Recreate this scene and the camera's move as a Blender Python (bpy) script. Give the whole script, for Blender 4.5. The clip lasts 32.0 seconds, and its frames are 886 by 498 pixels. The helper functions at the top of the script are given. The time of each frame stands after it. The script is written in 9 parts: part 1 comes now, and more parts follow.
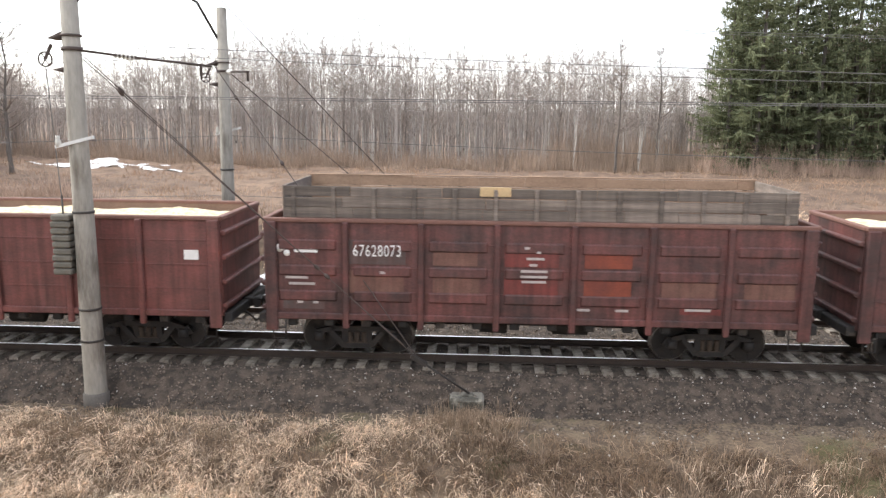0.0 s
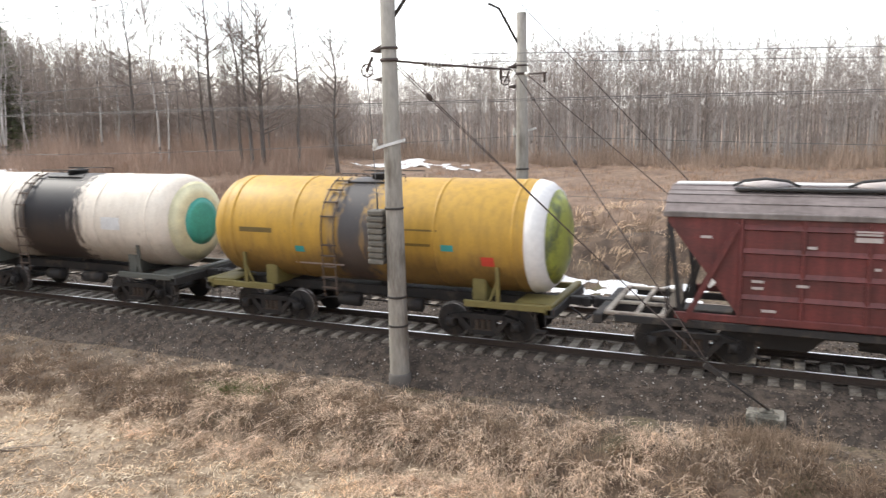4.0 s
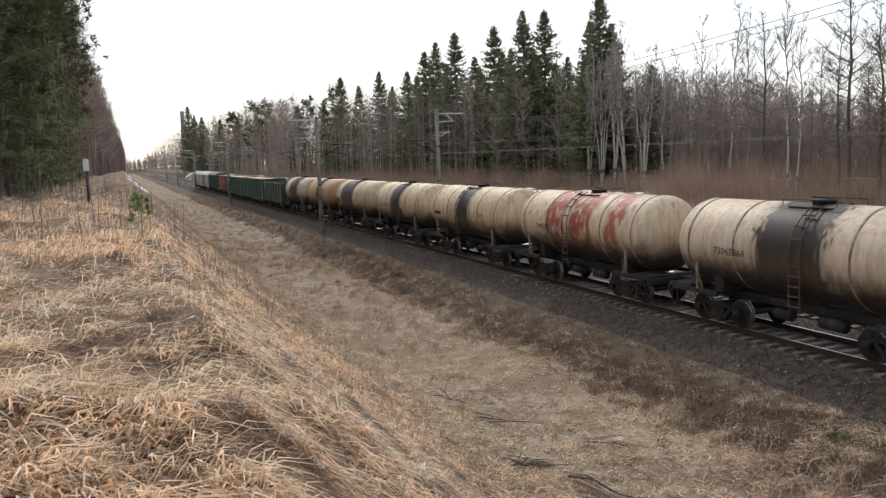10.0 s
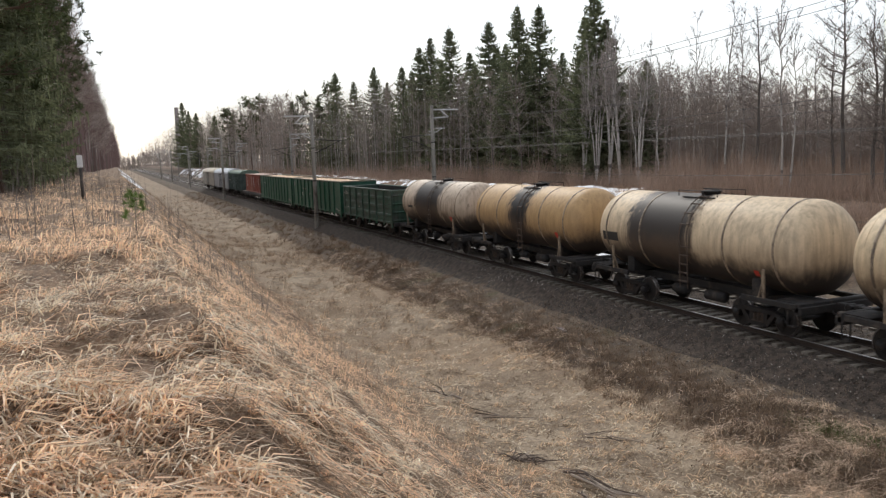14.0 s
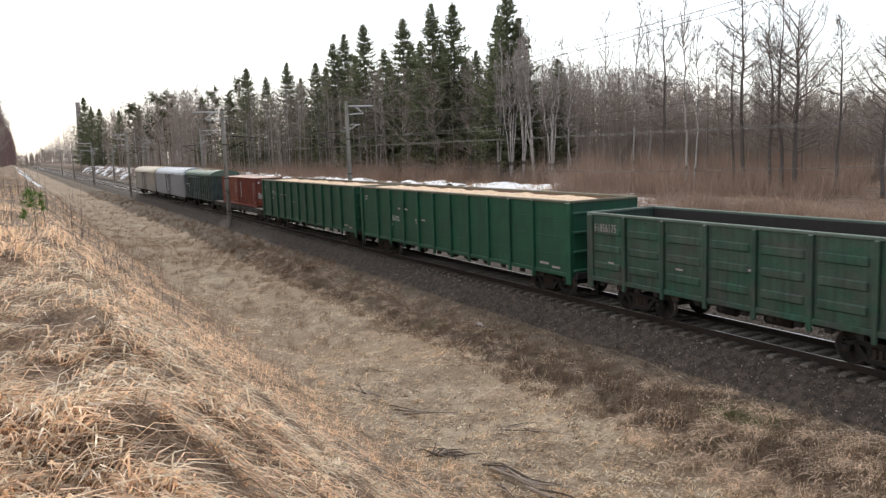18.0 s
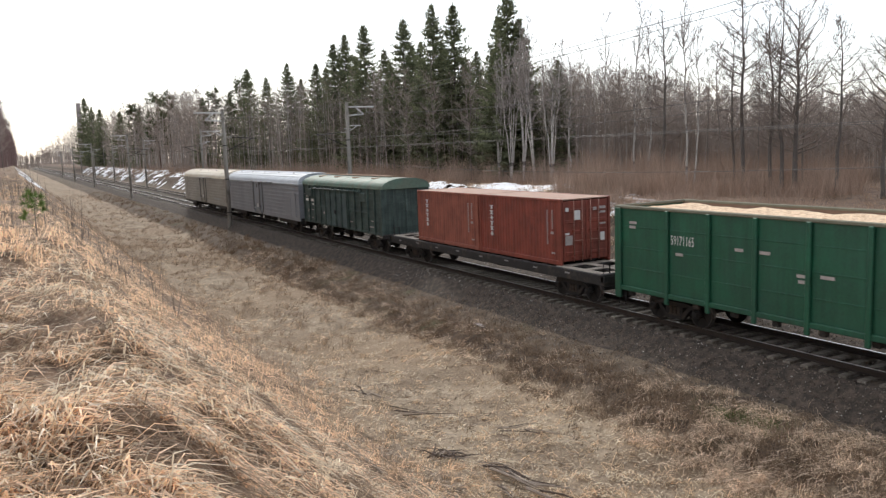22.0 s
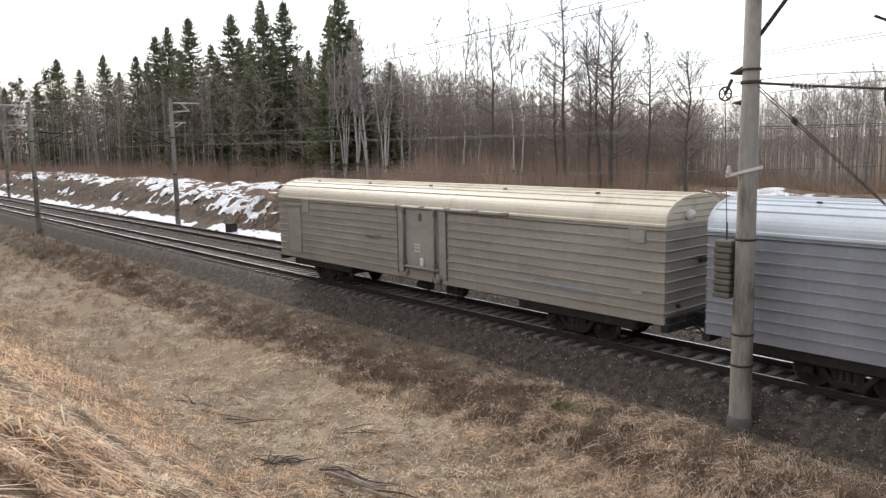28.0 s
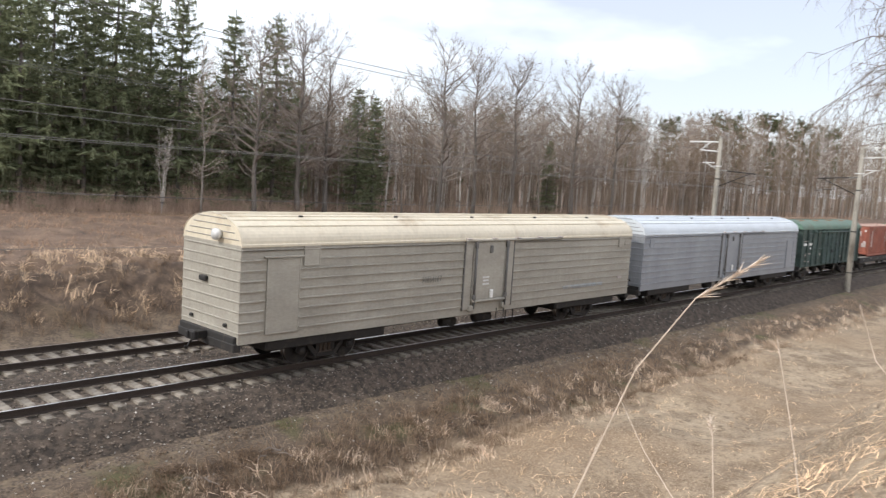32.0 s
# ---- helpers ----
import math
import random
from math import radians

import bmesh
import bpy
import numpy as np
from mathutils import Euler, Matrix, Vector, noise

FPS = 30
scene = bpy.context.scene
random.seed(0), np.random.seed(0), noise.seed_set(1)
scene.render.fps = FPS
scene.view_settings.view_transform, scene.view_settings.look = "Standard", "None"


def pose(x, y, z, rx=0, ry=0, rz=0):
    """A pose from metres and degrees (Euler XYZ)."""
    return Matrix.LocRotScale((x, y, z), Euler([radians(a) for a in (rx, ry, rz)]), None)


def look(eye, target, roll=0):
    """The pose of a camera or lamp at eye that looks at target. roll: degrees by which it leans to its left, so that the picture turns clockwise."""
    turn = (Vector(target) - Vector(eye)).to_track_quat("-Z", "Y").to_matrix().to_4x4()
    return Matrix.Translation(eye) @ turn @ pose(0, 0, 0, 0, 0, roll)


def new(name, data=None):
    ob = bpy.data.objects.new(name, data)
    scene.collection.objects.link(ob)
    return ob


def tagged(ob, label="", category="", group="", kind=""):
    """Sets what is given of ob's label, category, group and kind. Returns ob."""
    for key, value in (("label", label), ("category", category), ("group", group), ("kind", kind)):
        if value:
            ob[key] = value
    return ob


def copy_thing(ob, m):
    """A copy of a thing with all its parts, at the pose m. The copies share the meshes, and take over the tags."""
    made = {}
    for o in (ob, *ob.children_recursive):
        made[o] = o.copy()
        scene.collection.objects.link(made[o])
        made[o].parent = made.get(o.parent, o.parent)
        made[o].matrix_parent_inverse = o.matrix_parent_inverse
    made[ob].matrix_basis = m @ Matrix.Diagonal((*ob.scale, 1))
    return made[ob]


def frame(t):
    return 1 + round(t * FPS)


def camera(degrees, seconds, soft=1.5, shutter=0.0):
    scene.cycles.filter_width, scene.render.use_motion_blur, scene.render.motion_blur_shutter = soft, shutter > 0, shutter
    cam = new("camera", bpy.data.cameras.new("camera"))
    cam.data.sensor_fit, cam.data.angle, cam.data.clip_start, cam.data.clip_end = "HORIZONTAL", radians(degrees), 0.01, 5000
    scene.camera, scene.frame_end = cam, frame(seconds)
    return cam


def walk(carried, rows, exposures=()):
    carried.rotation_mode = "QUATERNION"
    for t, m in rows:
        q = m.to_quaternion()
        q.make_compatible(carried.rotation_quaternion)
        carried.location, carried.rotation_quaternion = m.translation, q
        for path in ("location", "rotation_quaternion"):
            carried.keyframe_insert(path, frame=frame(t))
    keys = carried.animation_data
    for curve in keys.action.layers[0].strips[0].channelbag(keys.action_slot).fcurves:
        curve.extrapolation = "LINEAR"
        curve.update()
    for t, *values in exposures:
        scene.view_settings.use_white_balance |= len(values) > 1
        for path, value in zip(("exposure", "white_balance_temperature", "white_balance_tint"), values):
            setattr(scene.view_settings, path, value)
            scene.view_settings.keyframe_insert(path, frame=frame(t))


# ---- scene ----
# One plan: x along the railway (train runs towards +x), y across it, z up from the rail tops.
# The camera stands on the bank at x = 0, y = 0 and only turns.
EYE = (0.0, 0.0, 6.01)
TRACK_A = 19.62      # centre line of the near track
TRACK_B = 23.80      # centre line of the far track
SPEED = 10.92        # metres a second
SECONDS = 32.0
cam = camera(59.2, SECONDS, soft=1.35, shutter=0.12)
TURNS = (  # seconds, yaw, pitch, roll in degrees
    (0.0, 2.95, -10.03, 0.56), (2.0, 2.98, -10.09, 0.50), (2.5, 3.03, -10.09, 0.53),
    (3.0, 7.08, -10.08, 0.11), (3.5, 15.15, -10.09, -0.58), (4.0, 24.37, -9.96, -1.36),
    (4.5, 34.94, -9.80, -1.80), (6.5, 61.10, -8.54, -2.25), (7.0, 62.82, -7.12, -1.59),
    (7.5, 64.62, -6.71, -1.62), (8.0, 66.46, -6.54, -1.53), (8.5, 67.57, -6.54, -1.77),
    (9.0, 68.19, -6.62, -1.84), (9.5, 68.18, -6.64, -1.77), (10.0, 67.93, -6.72, -1.97),
    (10.5, 67.86, -6.81, -1.96), (11.0, 67.70, -6.95, -2.01), (11.5, 67.62, -7.01, -2.01),
    (12.0, 67.61, -7.01, -2.02), (14.0, 67.58, -7.02, -2.01), (14.5, 67.58, -7.03, -1.99),
    (16.5, 66.59, -7.36, -2.46), (17.0, 62.88, -7.42, -2.27), (17.5, 61.42, -7.46, -2.00),
    (18.0, 61.46, -7.47, -2.03), (19.0, 61.48, -7.41, -2.04), (20.0, 61.48, -7.41, -2.04),
    (22.0, 61.48, -7.41, -2.04), (23.0, 61.45, -7.43, -1.97), (23.5, 61.44, -7.43, -1.95),
    (24.0, 60.59, -7.47, -1.83), (24.5, 51.70, -7.85, -1.22), (25.0, 49.23, -7.71, -1.00),
    (25.5, 49.33, -7.67, -1.05), (27.5, 49.26, -7.64, -1.05), (28.0, 49.27, -7.66, -1.07),
    (28.5, 49.26, -7.66, -1.05), (29.0, 49.29, -7.66, -1.21), (29.5, 42.94, -8.18, -0.86),
    (30.0, 11.68, -7.75, 1.8), (30.2, 1.50, -7.79, 1.53), (30.5, -7.58, -7.35, 1.79),
    (31.0, -22.18, -6.81, 2.54), (31.5, -35.32, -6.25, 3.15), (32.0, -47.41, -5.52, 3.69),
)


def turned(yaw, pitch, roll):
    return pose(*EYE, 90 + pitch, 0, yaw) @ pose(0, 0, 0, 0, 0, roll)


EXPOSURES = ((0.0, 0.86), (2.5, 0.8), (4.0, 0.68), (4.5, 0.4), (6.5, 0.05), (7.0, 0.0), (8.0, -0.15), (9.0, -0.33), (14.5, -0.35), (17.0, -0.2), (18.0, -0.05), (23.5, -0.05), (24.5, 0.15), (25.5, 0.16), (28.0, -0.04), (29.2, -0.1), (30.5, -0.05), (31.0, 0.08), (32.0, 0.28))
walk(cam, [(t, turned(*a)) for t, *a in TURNS], EXPOSURES)

# ---- world and sun: a bright hazy spring sky, thin cloud over all of it ----
SUN_AZ, SUN_EL = 78.0, 38.0      # degrees: azimuth from +y towards -x, and elevation
sun_dir = Vector((-math.sin(radians(SUN_AZ)) * math.cos(radians(SUN_EL)), math.cos(radians(SUN_AZ)) * math.cos(radians(SUN_EL)), math.sin(radians(SUN_EL))))
world = bpy.data.worlds.new("sky")
scene.world = world
world.use_nodes = True
wn, wl = world.node_tree.nodes, world.node_tree.links
wn.clear()
w_out, w_bg = wn.new("ShaderNodeOutputWorld"), wn.new("ShaderNodeBackground")
w_sky = wn.new("ShaderNodeTexSky")
w_sky.sky_type, w_sky.sun_disc = "NISHITA", False
w_sky.sun_elevation, w_sky.sun_rotation = radians(SUN_EL), math.atan2(sun_dir.x, sun_dir.y)
w_sky.dust_density, w_sky.air_density = 1.0, 1.0
w_scale = wn.new("ShaderNodeVectorMath")
w_scale.operation = "SCALE"
w_scale.inputs["Scale"].default_value = 0.06
w_co, w_map, w_noise, w_ramp = wn.new("ShaderNodeTexCoord"), wn.new("ShaderNodeMapping"), wn.new("ShaderNodeTexNoise"), wn.new("ShaderNodeValToRGB")
w_map.inputs["Scale"].default_value = (1.0, 1.0, 3.2)
w_map.inputs["Location"].default_value = (3.1, 0.4, 0.9)
w_noise.inputs["Scale"].default_value, w_noise.inputs["Detail"].default_value = 2.3, 5.0
w_ramp.color_ramp.elements[0].position, w_ramp.color_ramp.elements[0].color = 0.2, (0.5, 0.5, 0.565, 1)
w_ramp.color_ramp.elements[1].position, w_ramp.color_ramp.elements[1].color = 0.46, (1.12, 1.12, 1.13, 1)
w_add = wn.new("ShaderNodeVectorMath")
wl.new(w_sky.outputs[0], w_scale.inputs[0])
wl.new(w_co.outputs["Generated"], w_map.inputs["Vector"])
wl.new(w_map.outputs[0], w_noise.inputs["Vector"])
w_sep, w_mul, w_sub = wn.new("ShaderNodeSeparateXYZ"), wn.new("ShaderNodeMath"), wn.new("ShaderNodeMath")
w_mul.operation, w_sub.operation, w_mul.use_clamp = "MULTIPLY", "SUBTRACT", True
w_mul.inputs[1].default_value = 0.42          # a bank of thicker grey cloud towards +x
wl.new(w_co.outputs["Generated"], w_sep.inputs[0])
wl.new(w_sep.outputs["X"], w_mul.inputs[0])
wl.new(w_noise.outputs["Fac"], w_sub.inputs[0])
wl.new(w_mul.outputs[0], w_sub.inputs[1])
wl.new(w_sub.outputs[0], w_ramp.inputs[0])
wl.new(w_scale.outputs[0], w_add.inputs[0])
wl.new(w_ramp.outputs[0], w_add.inputs[1])
wl.new(w_add.outputs[0], w_bg.inputs[0])
w_bg.inputs["Strength"].default_value = 0.97
wl.new(w_bg.outputs[0], w_out.inputs[0])
sun = new("sun", bpy.data.lights.new("sun", "SUN"))
sun.data.energy, sun.data.angle, sun.data.color = 2.0, radians(6), (1.0, 0.95, 0.87)
sun.matrix_world = look((0, 0, 60), Vector((0, 0, 60)) - sun_dir)


# ---- materials ----
def material(name, base, rough=0.7, metal=0.0, vary=0.25, scale=3.0, second=None, amount=0.0, stretch=(1, 1, 1), bump=0.0, bump_scale=30.0, island=0.0, edge=0.06, streak=0.0):
    """Base colour with grain, a second colour in patches (amount 0..1), fine relief."""
    m = bpy.data.materials.new(name)
    m.use_nodes = True
    n, l = m.node_tree.nodes, m.node_tree.links
    p = n["Principled BSDF"]
    p.inputs["Roughness"].default_value, p.inputs["Metallic"].default_value = rough, metal
    co, mp = n.new("ShaderNodeTexCoord"), n.new("ShaderNodeMapping")
    mp.inputs["Scale"].default_value = stretch
    l.new(co.outputs["Object"], mp.inputs["Vector"])
    big, fine = n.new("ShaderNodeTexNoise"), n.new("ShaderNodeTexNoise")
    big.inputs["Scale"].default_value, big.inputs["Detail"].default_value = scale, 4.0
    fine.inputs["Scale"].default_value, fine.inputs["Detail"].default_value = scale * 11, 3.0
    for t in (big, fine):
        l.new(mp.outputs[0], t.inputs["Vector"])
    tone = n.new("ShaderNodeMath")
    tone.operation = "ADD"
    l.new(big.outputs["Fac"], tone.inputs[0])
    l.new(fine.outputs["Fac"], tone.inputs[1])
    mr = n.new("ShaderNodeMapRange")
    mr.inputs["From Min"].default_value, mr.inputs["From Max"].default_value = 0.6, 1.4
    mr.inputs["To Min"].default_value, mr.inputs["To Max"].default_value = 1 - vary, 1 + vary
    l.new(tone.outputs[0], mr.inputs["Value"])
    last = mr.outputs[0]
    if island:
        geo, obj = n.new("ShaderNodeNewGeometry"), n.new("ShaderNodeObjectInfo")
        both, fr, mr2, mul = n.new("ShaderNodeMath"), n.new("ShaderNodeMath"), n.new("ShaderNodeMapRange"), n.new("ShaderNodeMath")
        both.operation, fr.operation, mul.operation = "ADD", "FRACT", "MULTIPLY"
        l.new(geo.outputs["Random Per Island"], both.inputs[0])
        l.new(obj.outputs["Random"], both.inputs[1])
        l.new(both.outputs[0], fr.inputs[0])
        l.new(fr.outputs[0], mr2.inputs["Value"])
        mr2.inputs["To Min"].default_value, mr2.inputs["To Max"].default_value = 1 - island, 1 + island
        l.new(last, mul.inputs[0])
        l.new(mr2.outputs[0], mul.inputs[1])
        last = mul.outputs[0]
    if streak:
        st, sm, sr, su = n.new("ShaderNodeTexNoise"), n.new("ShaderNodeMapping"), n.new("ShaderNodeMapRange"), n.new("ShaderNodeMath")
        sm.inputs["Scale"].default_value = (7.0, 7.0, 0.5)
        st.inputs["Scale"].default_value, st.inputs["Detail"].default_value = 1.0, 6.0
        sr.inputs["From Min"].default_value, sr.inputs["From Max"].default_value = 0.3, 0.7
        sr.inputs["To Min"].default_value, sr.inputs["To Max"].default_value = 1 - streak, 1 + streak
        su.operation = "MULTIPLY"
        l.new(co.outputs["Object"], sm.inputs["Vector"])
        l.new(sm.outputs[0], st.inputs["Vector"])
        l.new(st.outputs["Fac"], sr.inputs["Value"])
        l.new(last, su.inputs[0])
        l.new(sr.outputs[0], su.inputs[1])
        last = su.outputs[0]
    colour = None
    if second and amount:
        patch, ramp, mix = n.new("ShaderNodeTexNoise"), n.new("ShaderNodeMapRange"), n.new("ShaderNodeMix")
        patch.inputs["Scale"].default_value, patch.inputs["Detail"].default_value, patch.inputs["Roughness"].default_value = scale * 0.7, 6.0, 0.65
        shift = n.new("ShaderNodeMapping")
        shift.inputs["Location"].default_value = (13.7, 5.1, 2.9)
        l.new(mp.outputs[0], shift.inputs["Vector"])
        l.new(shift.outputs[0], patch.inputs["Vector"])
        cut = 0.72 - 0.44 * amount
        ramp.inputs["From Min"].default_value, ramp.inputs["From Max"].default_value = cut - edge, cut + edge
        l.new(patch.outputs["Fac"], ramp.inputs["Value"])
        mix.data_type = "RGBA"
        mix.inputs["A"].default_value, mix.inputs["B"].default_value = (*base, 1), (*second, 1)
        l.new(ramp.outputs[0], mix.inputs["Factor"])
        colour = mix.outputs["Result"]
    sc = n.new("ShaderNodeVectorMath")
    sc.operation = "SCALE"
    sc.inputs[0].default_value = base
    if colour:
        l.new(colour, sc.inputs[0])
    l.new(last, sc.inputs["Scale"])
    l.new(sc.outputs[0], p.inputs["Base Color"])
    if bump:
        bt, bn = n.new("ShaderNodeTexNoise"), n.new("ShaderNodeBump")
        bt.inputs["Scale"].default_value, bt.inputs["Detail"].default_value = bump_scale, 4.0
        l.new(co.outputs["Object"], bt.inputs["Vector"])
        bn.inputs["Strength"].default_value, bn.inputs["Distance"].default_value = bump, 0.03
        l.new(bt.outputs["Fac"], bn.inputs["Height"])
        l.new(bn.outputs[0], p.inputs["Normal"])
    return m


# ---- mesh building ----
class Geo:
    """Collects faces and becomes one mesh."""

    def __init__(self):
        self.v, self.f, self.smooth = [], [], []

    def add(self, verts, faces, smooth=False):
        b = len(self.v)
        self.v += [tuple(q) for q in verts]
        self.f += [tuple(b + i for i in f) for f in faces]
        self.smooth += [smooth] * len(faces)
        return self

    def box(self, x0, x1, y0, y1, z0, z1, c=0.0):
        if c <= 0:
            v = [(x, y, z) for x in (x0, x1) for y in (y0, y1) for z in (z0, z1)]
            return self.add(v, [(0, 1, 3, 2), (4, 6, 7, 5), (0, 4, 5, 1), (2, 3, 7, 6), (0, 2, 6, 4), (1, 5, 7, 3)])
        c = min(c, (x1 - x0) * 0.45, (y1 - y0) * 0.45, (z1 - z0) * 0.45)
        bm = bmesh.new()
        m = Matrix.LocRotScale(((x0 + x1) / 2, (y0 + y1) / 2, (z0 + z1) / 2), None, (x1 - x0, y1 - y0, z1 - z0))
        bmesh.ops.create_cube(bm, size=1.0, matrix=m)
        bmesh.ops.bevel(bm, geom=bm.edges[:], offset=c, segments=1, affect="EDGES")
        bm.verts.index_update()
        self.add([q.co for q in bm.verts], [[q.index for q in f.verts] for f in bm.faces])
        bm.free()
        return self

    def beam(self, a, b, w, h, up=(0, 0, 1)):
        """A bar of width w and height h from a to b."""
        a, b = Vector(a), Vector(b)
        d = (b - a).normalized()
        s = d.cross(Vector(up))
        s = s.normalized() if s.length > 1e-4 else Vector((1, 0, 0))
        u = s.cross(d)
        v = [p + s * (i * w / 2) + u * (j * h / 2) for p in (a, b) for i, j in ((-1, -1), (1, -1), (1, 1), (-1, 1))]
        return self.add(v, [(3, 2, 1, 0), (4, 5, 6, 7), (0, 1, 5, 4), (1, 2, 6, 5), (2, 3, 7, 6), (3, 0, 4, 7)])

    def tube(self, pts, radii, sides=6, caps=True):
        pts = [Vector(q) for q in pts]
        if isinstance(radii, (int, float)):
            radii = [radii] * len(pts)
        v, f = [], []
        for i, q in enumerate(pts):
            d = (pts[min(i + 1, len(pts) - 1)] - pts[max(i - 1, 0)]).normalized()
            s = d.cross(Vector((0, 0, 1)) if abs(d.z) < 0.9 else Vector((0, 1, 0))).normalized()
            u = s.cross(d)
            for k in range(sides):
                a = 2 * math.pi * k / sides
                v.append(q + (s * math.cos(a) + u * math.sin(a)) * radii[i])
        for i in range(len(pts) - 1):
            for k in range(sides):
                k2 = (k + 1) % sides
                f.append((i * sides + k, i * sides + k2, (i + 1) * sides + k2, (i + 1) * sides + k))
        if caps:
            f += [tuple(range(sides - 1, -1, -1)), tuple((len(pts) - 1) * sides + k for k in range(sides))]
        return self.add(v, f, sides > 5)

    def lathe(self, prof, sides=24, axis="x", at=(0, 0, 0), smooth=True):
        """Turns (along, radius) pairs round an axis through at."""
        v, f = [], []
        for s, r in prof:
            for k in range(sides):
                a = 2 * math.pi * k / sides
                c, d = r * math.cos(a), r * math.sin(a)
                q = {"x": (s, c, d), "y": (d, s, c), "z": (c, d, s)}[axis]
                v.append((q[0] + at[0], q[1] + at[1], q[2] + at[2]))
        for i in range(len(prof) - 1):
            for k in range(sides):
                k2 = (k + 1) % sides
                f.append((i * sides + k, i * sides + k2, (i + 1) * sides + k2, (i + 1) * sides + k))
        f += [tuple(range(sides - 1, -1, -1)), tuple((len(prof) - 1) * sides + k for k in range(sides))]
        return self.add(v, f, smooth)

    def prism(self, prof, x0, x1, smooth=False):
        """A (y, z) outline pushed along x."""
        n = len(prof)
        v = [(x, y, z) for x in (x0, x1) for y, z in prof]
        f = [(i, (i + 1) % n, n + (i + 1) % n, n + i) for i in range(n)]
        self.add(v, f, smooth)
        return self.add(v, [tuple(range(n - 1, -1, -1)), tuple(range(n, 2 * n))])

    def sheet(self, rows, smooth=True):
        n = len(rows[0])
        v = [q for r in rows for q in r]
        f = [(i * n + k, i * n + k + 1, (i + 1) * n + k + 1, (i + 1) * n + k) for i in range(len(rows) - 1) for k in range(n - 1)]
        return self.add(v, f, smooth)

    def mesh(self, name, *mats):
        me = bpy.data.meshes.new(name)
        me.from_pydata(self.v, [], self.f)
        me.polygons.foreach_set("use_smooth", self.smooth)
        for m in mats:
            me.materials.append(m)
        me.update()
        return me


def thing(name, label, category, group="", kind="", at=(0, 0, 0), turn=0.0):
    ob = new(name)
    ob.empty_display_size = 0.3
    ob.matrix_basis = pose(*at, 0, 0, turn)
    return tagged(ob, label, category, group, kind)


def part(name, geo, mat, parent, label="", at=None):
    me = geo if isinstance(geo, bpy.types.Mesh) else geo.mesh(name, mat)
    ob = new(name, me)
    ob.parent = parent
    if at is not None:
        ob.location = at
    return tagged(ob, label) if label else ob


def solid(name, geo, mat, label="", category="", group="", kind="", at=None):
    ob = new(name, geo if isinstance(geo, bpy.types.Mesh) else geo.mesh(name, mat))
    if at is not None:
        ob.location = at
    return tagged(ob, label, category, group, kind)


def fast_mesh(name, verts, tris, mats, index=None, smooth=False):
    """A mesh of triangles from numpy arrays."""
    me = bpy.data.meshes.new(name)
    verts, tris = np.asarray(verts, np.float32), np.asarray(tris, np.int32)
    me.vertices.add(len(verts))
    me.vertices.foreach_set("co", verts.ravel())
    me.loops.add(tris.size)
    me.loops.foreach_set("vertex_index", tris.ravel())
    me.polygons.add(len(tris))
    me.polygons.foreach_set("loop_start", np.arange(0, tris.size, 3, dtype=np.int32))
    me.polygons.foreach_set("use_smooth", np.full(len(tris), smooth))
    for m in mats:
        me.materials.append(m)
    if index is not None:
        me.polygons.foreach_set("material_index", np.asarray(index, np.int32))
    me.update(calc_edges=True)
    return me


def cones(p0, p1, r):
    """Three-sided spikes from p0 (radius r) to a point p1."""
    p0, p1 = np.asarray(p0, float), np.asarray(p1, float)
    r = np.broadcast_to(np.asarray(r, float), (len(p0),))
    d = p1 - p0
    d /= np.linalg.norm(d, axis=1)[:, None] + 1e-9
    ref = np.where(np.abs(d[:, 2:3]) < 0.9, np.array([[0, 0, 1.0]]), np.array([[1.0, 0, 0]]))
    s = np.cross(d, ref)
    s /= np.linalg.norm(s, axis=1)[:, None] + 1e-9
    u = np.cross(s, d)
    v = np.empty((len(p0), 4, 3))
    for k in range(3):
        a = 2 * math.pi * k / 3
        v[:, k] = p0 + (s * math.cos(a) + u * math.sin(a)) * r[:, None]
    v[:, 3] = p1
    base = np.arange(len(p0))[:, None, None] * 4
    t = base + np.array([[0, 1, 3], [1, 2, 3], [2, 0, 3]])[None]
    return v.reshape(-1, 3), t.reshape(-1, 3)


def slivers(p0, p1, r, seed=0):
    """Fine twigs and needles: one slim triangle each, turned at random about its length."""
    p0, p1 = np.asarray(p0, float).reshape(-1, 3), np.asarray(p1, float).reshape(-1, 3)
    n = len(p0)
    rg = np.random.default_rng(seed)
    r = np.broadcast_to(np.asarray(r, float), (n,))
    s = np.cross(p1 - p0, rg.normal(0, 1, (n, 3)))
    s /= np.linalg.norm(s, axis=1)[:, None] + 1e-9
    v = np.stack([p0 - s * r[:, None], p0 + s * r[:, None], p1], 1)
    return v.reshape(-1, 3), np.arange(3 * n).reshape(-1, 3)


def merge(*sets):
    vs, ts, n = [], [], 0
    for v, t in sets:
        vs.append(v)
        ts.append(t + n)
        n += len(v)
    return np.concatenate(vs), np.concatenate(ts)


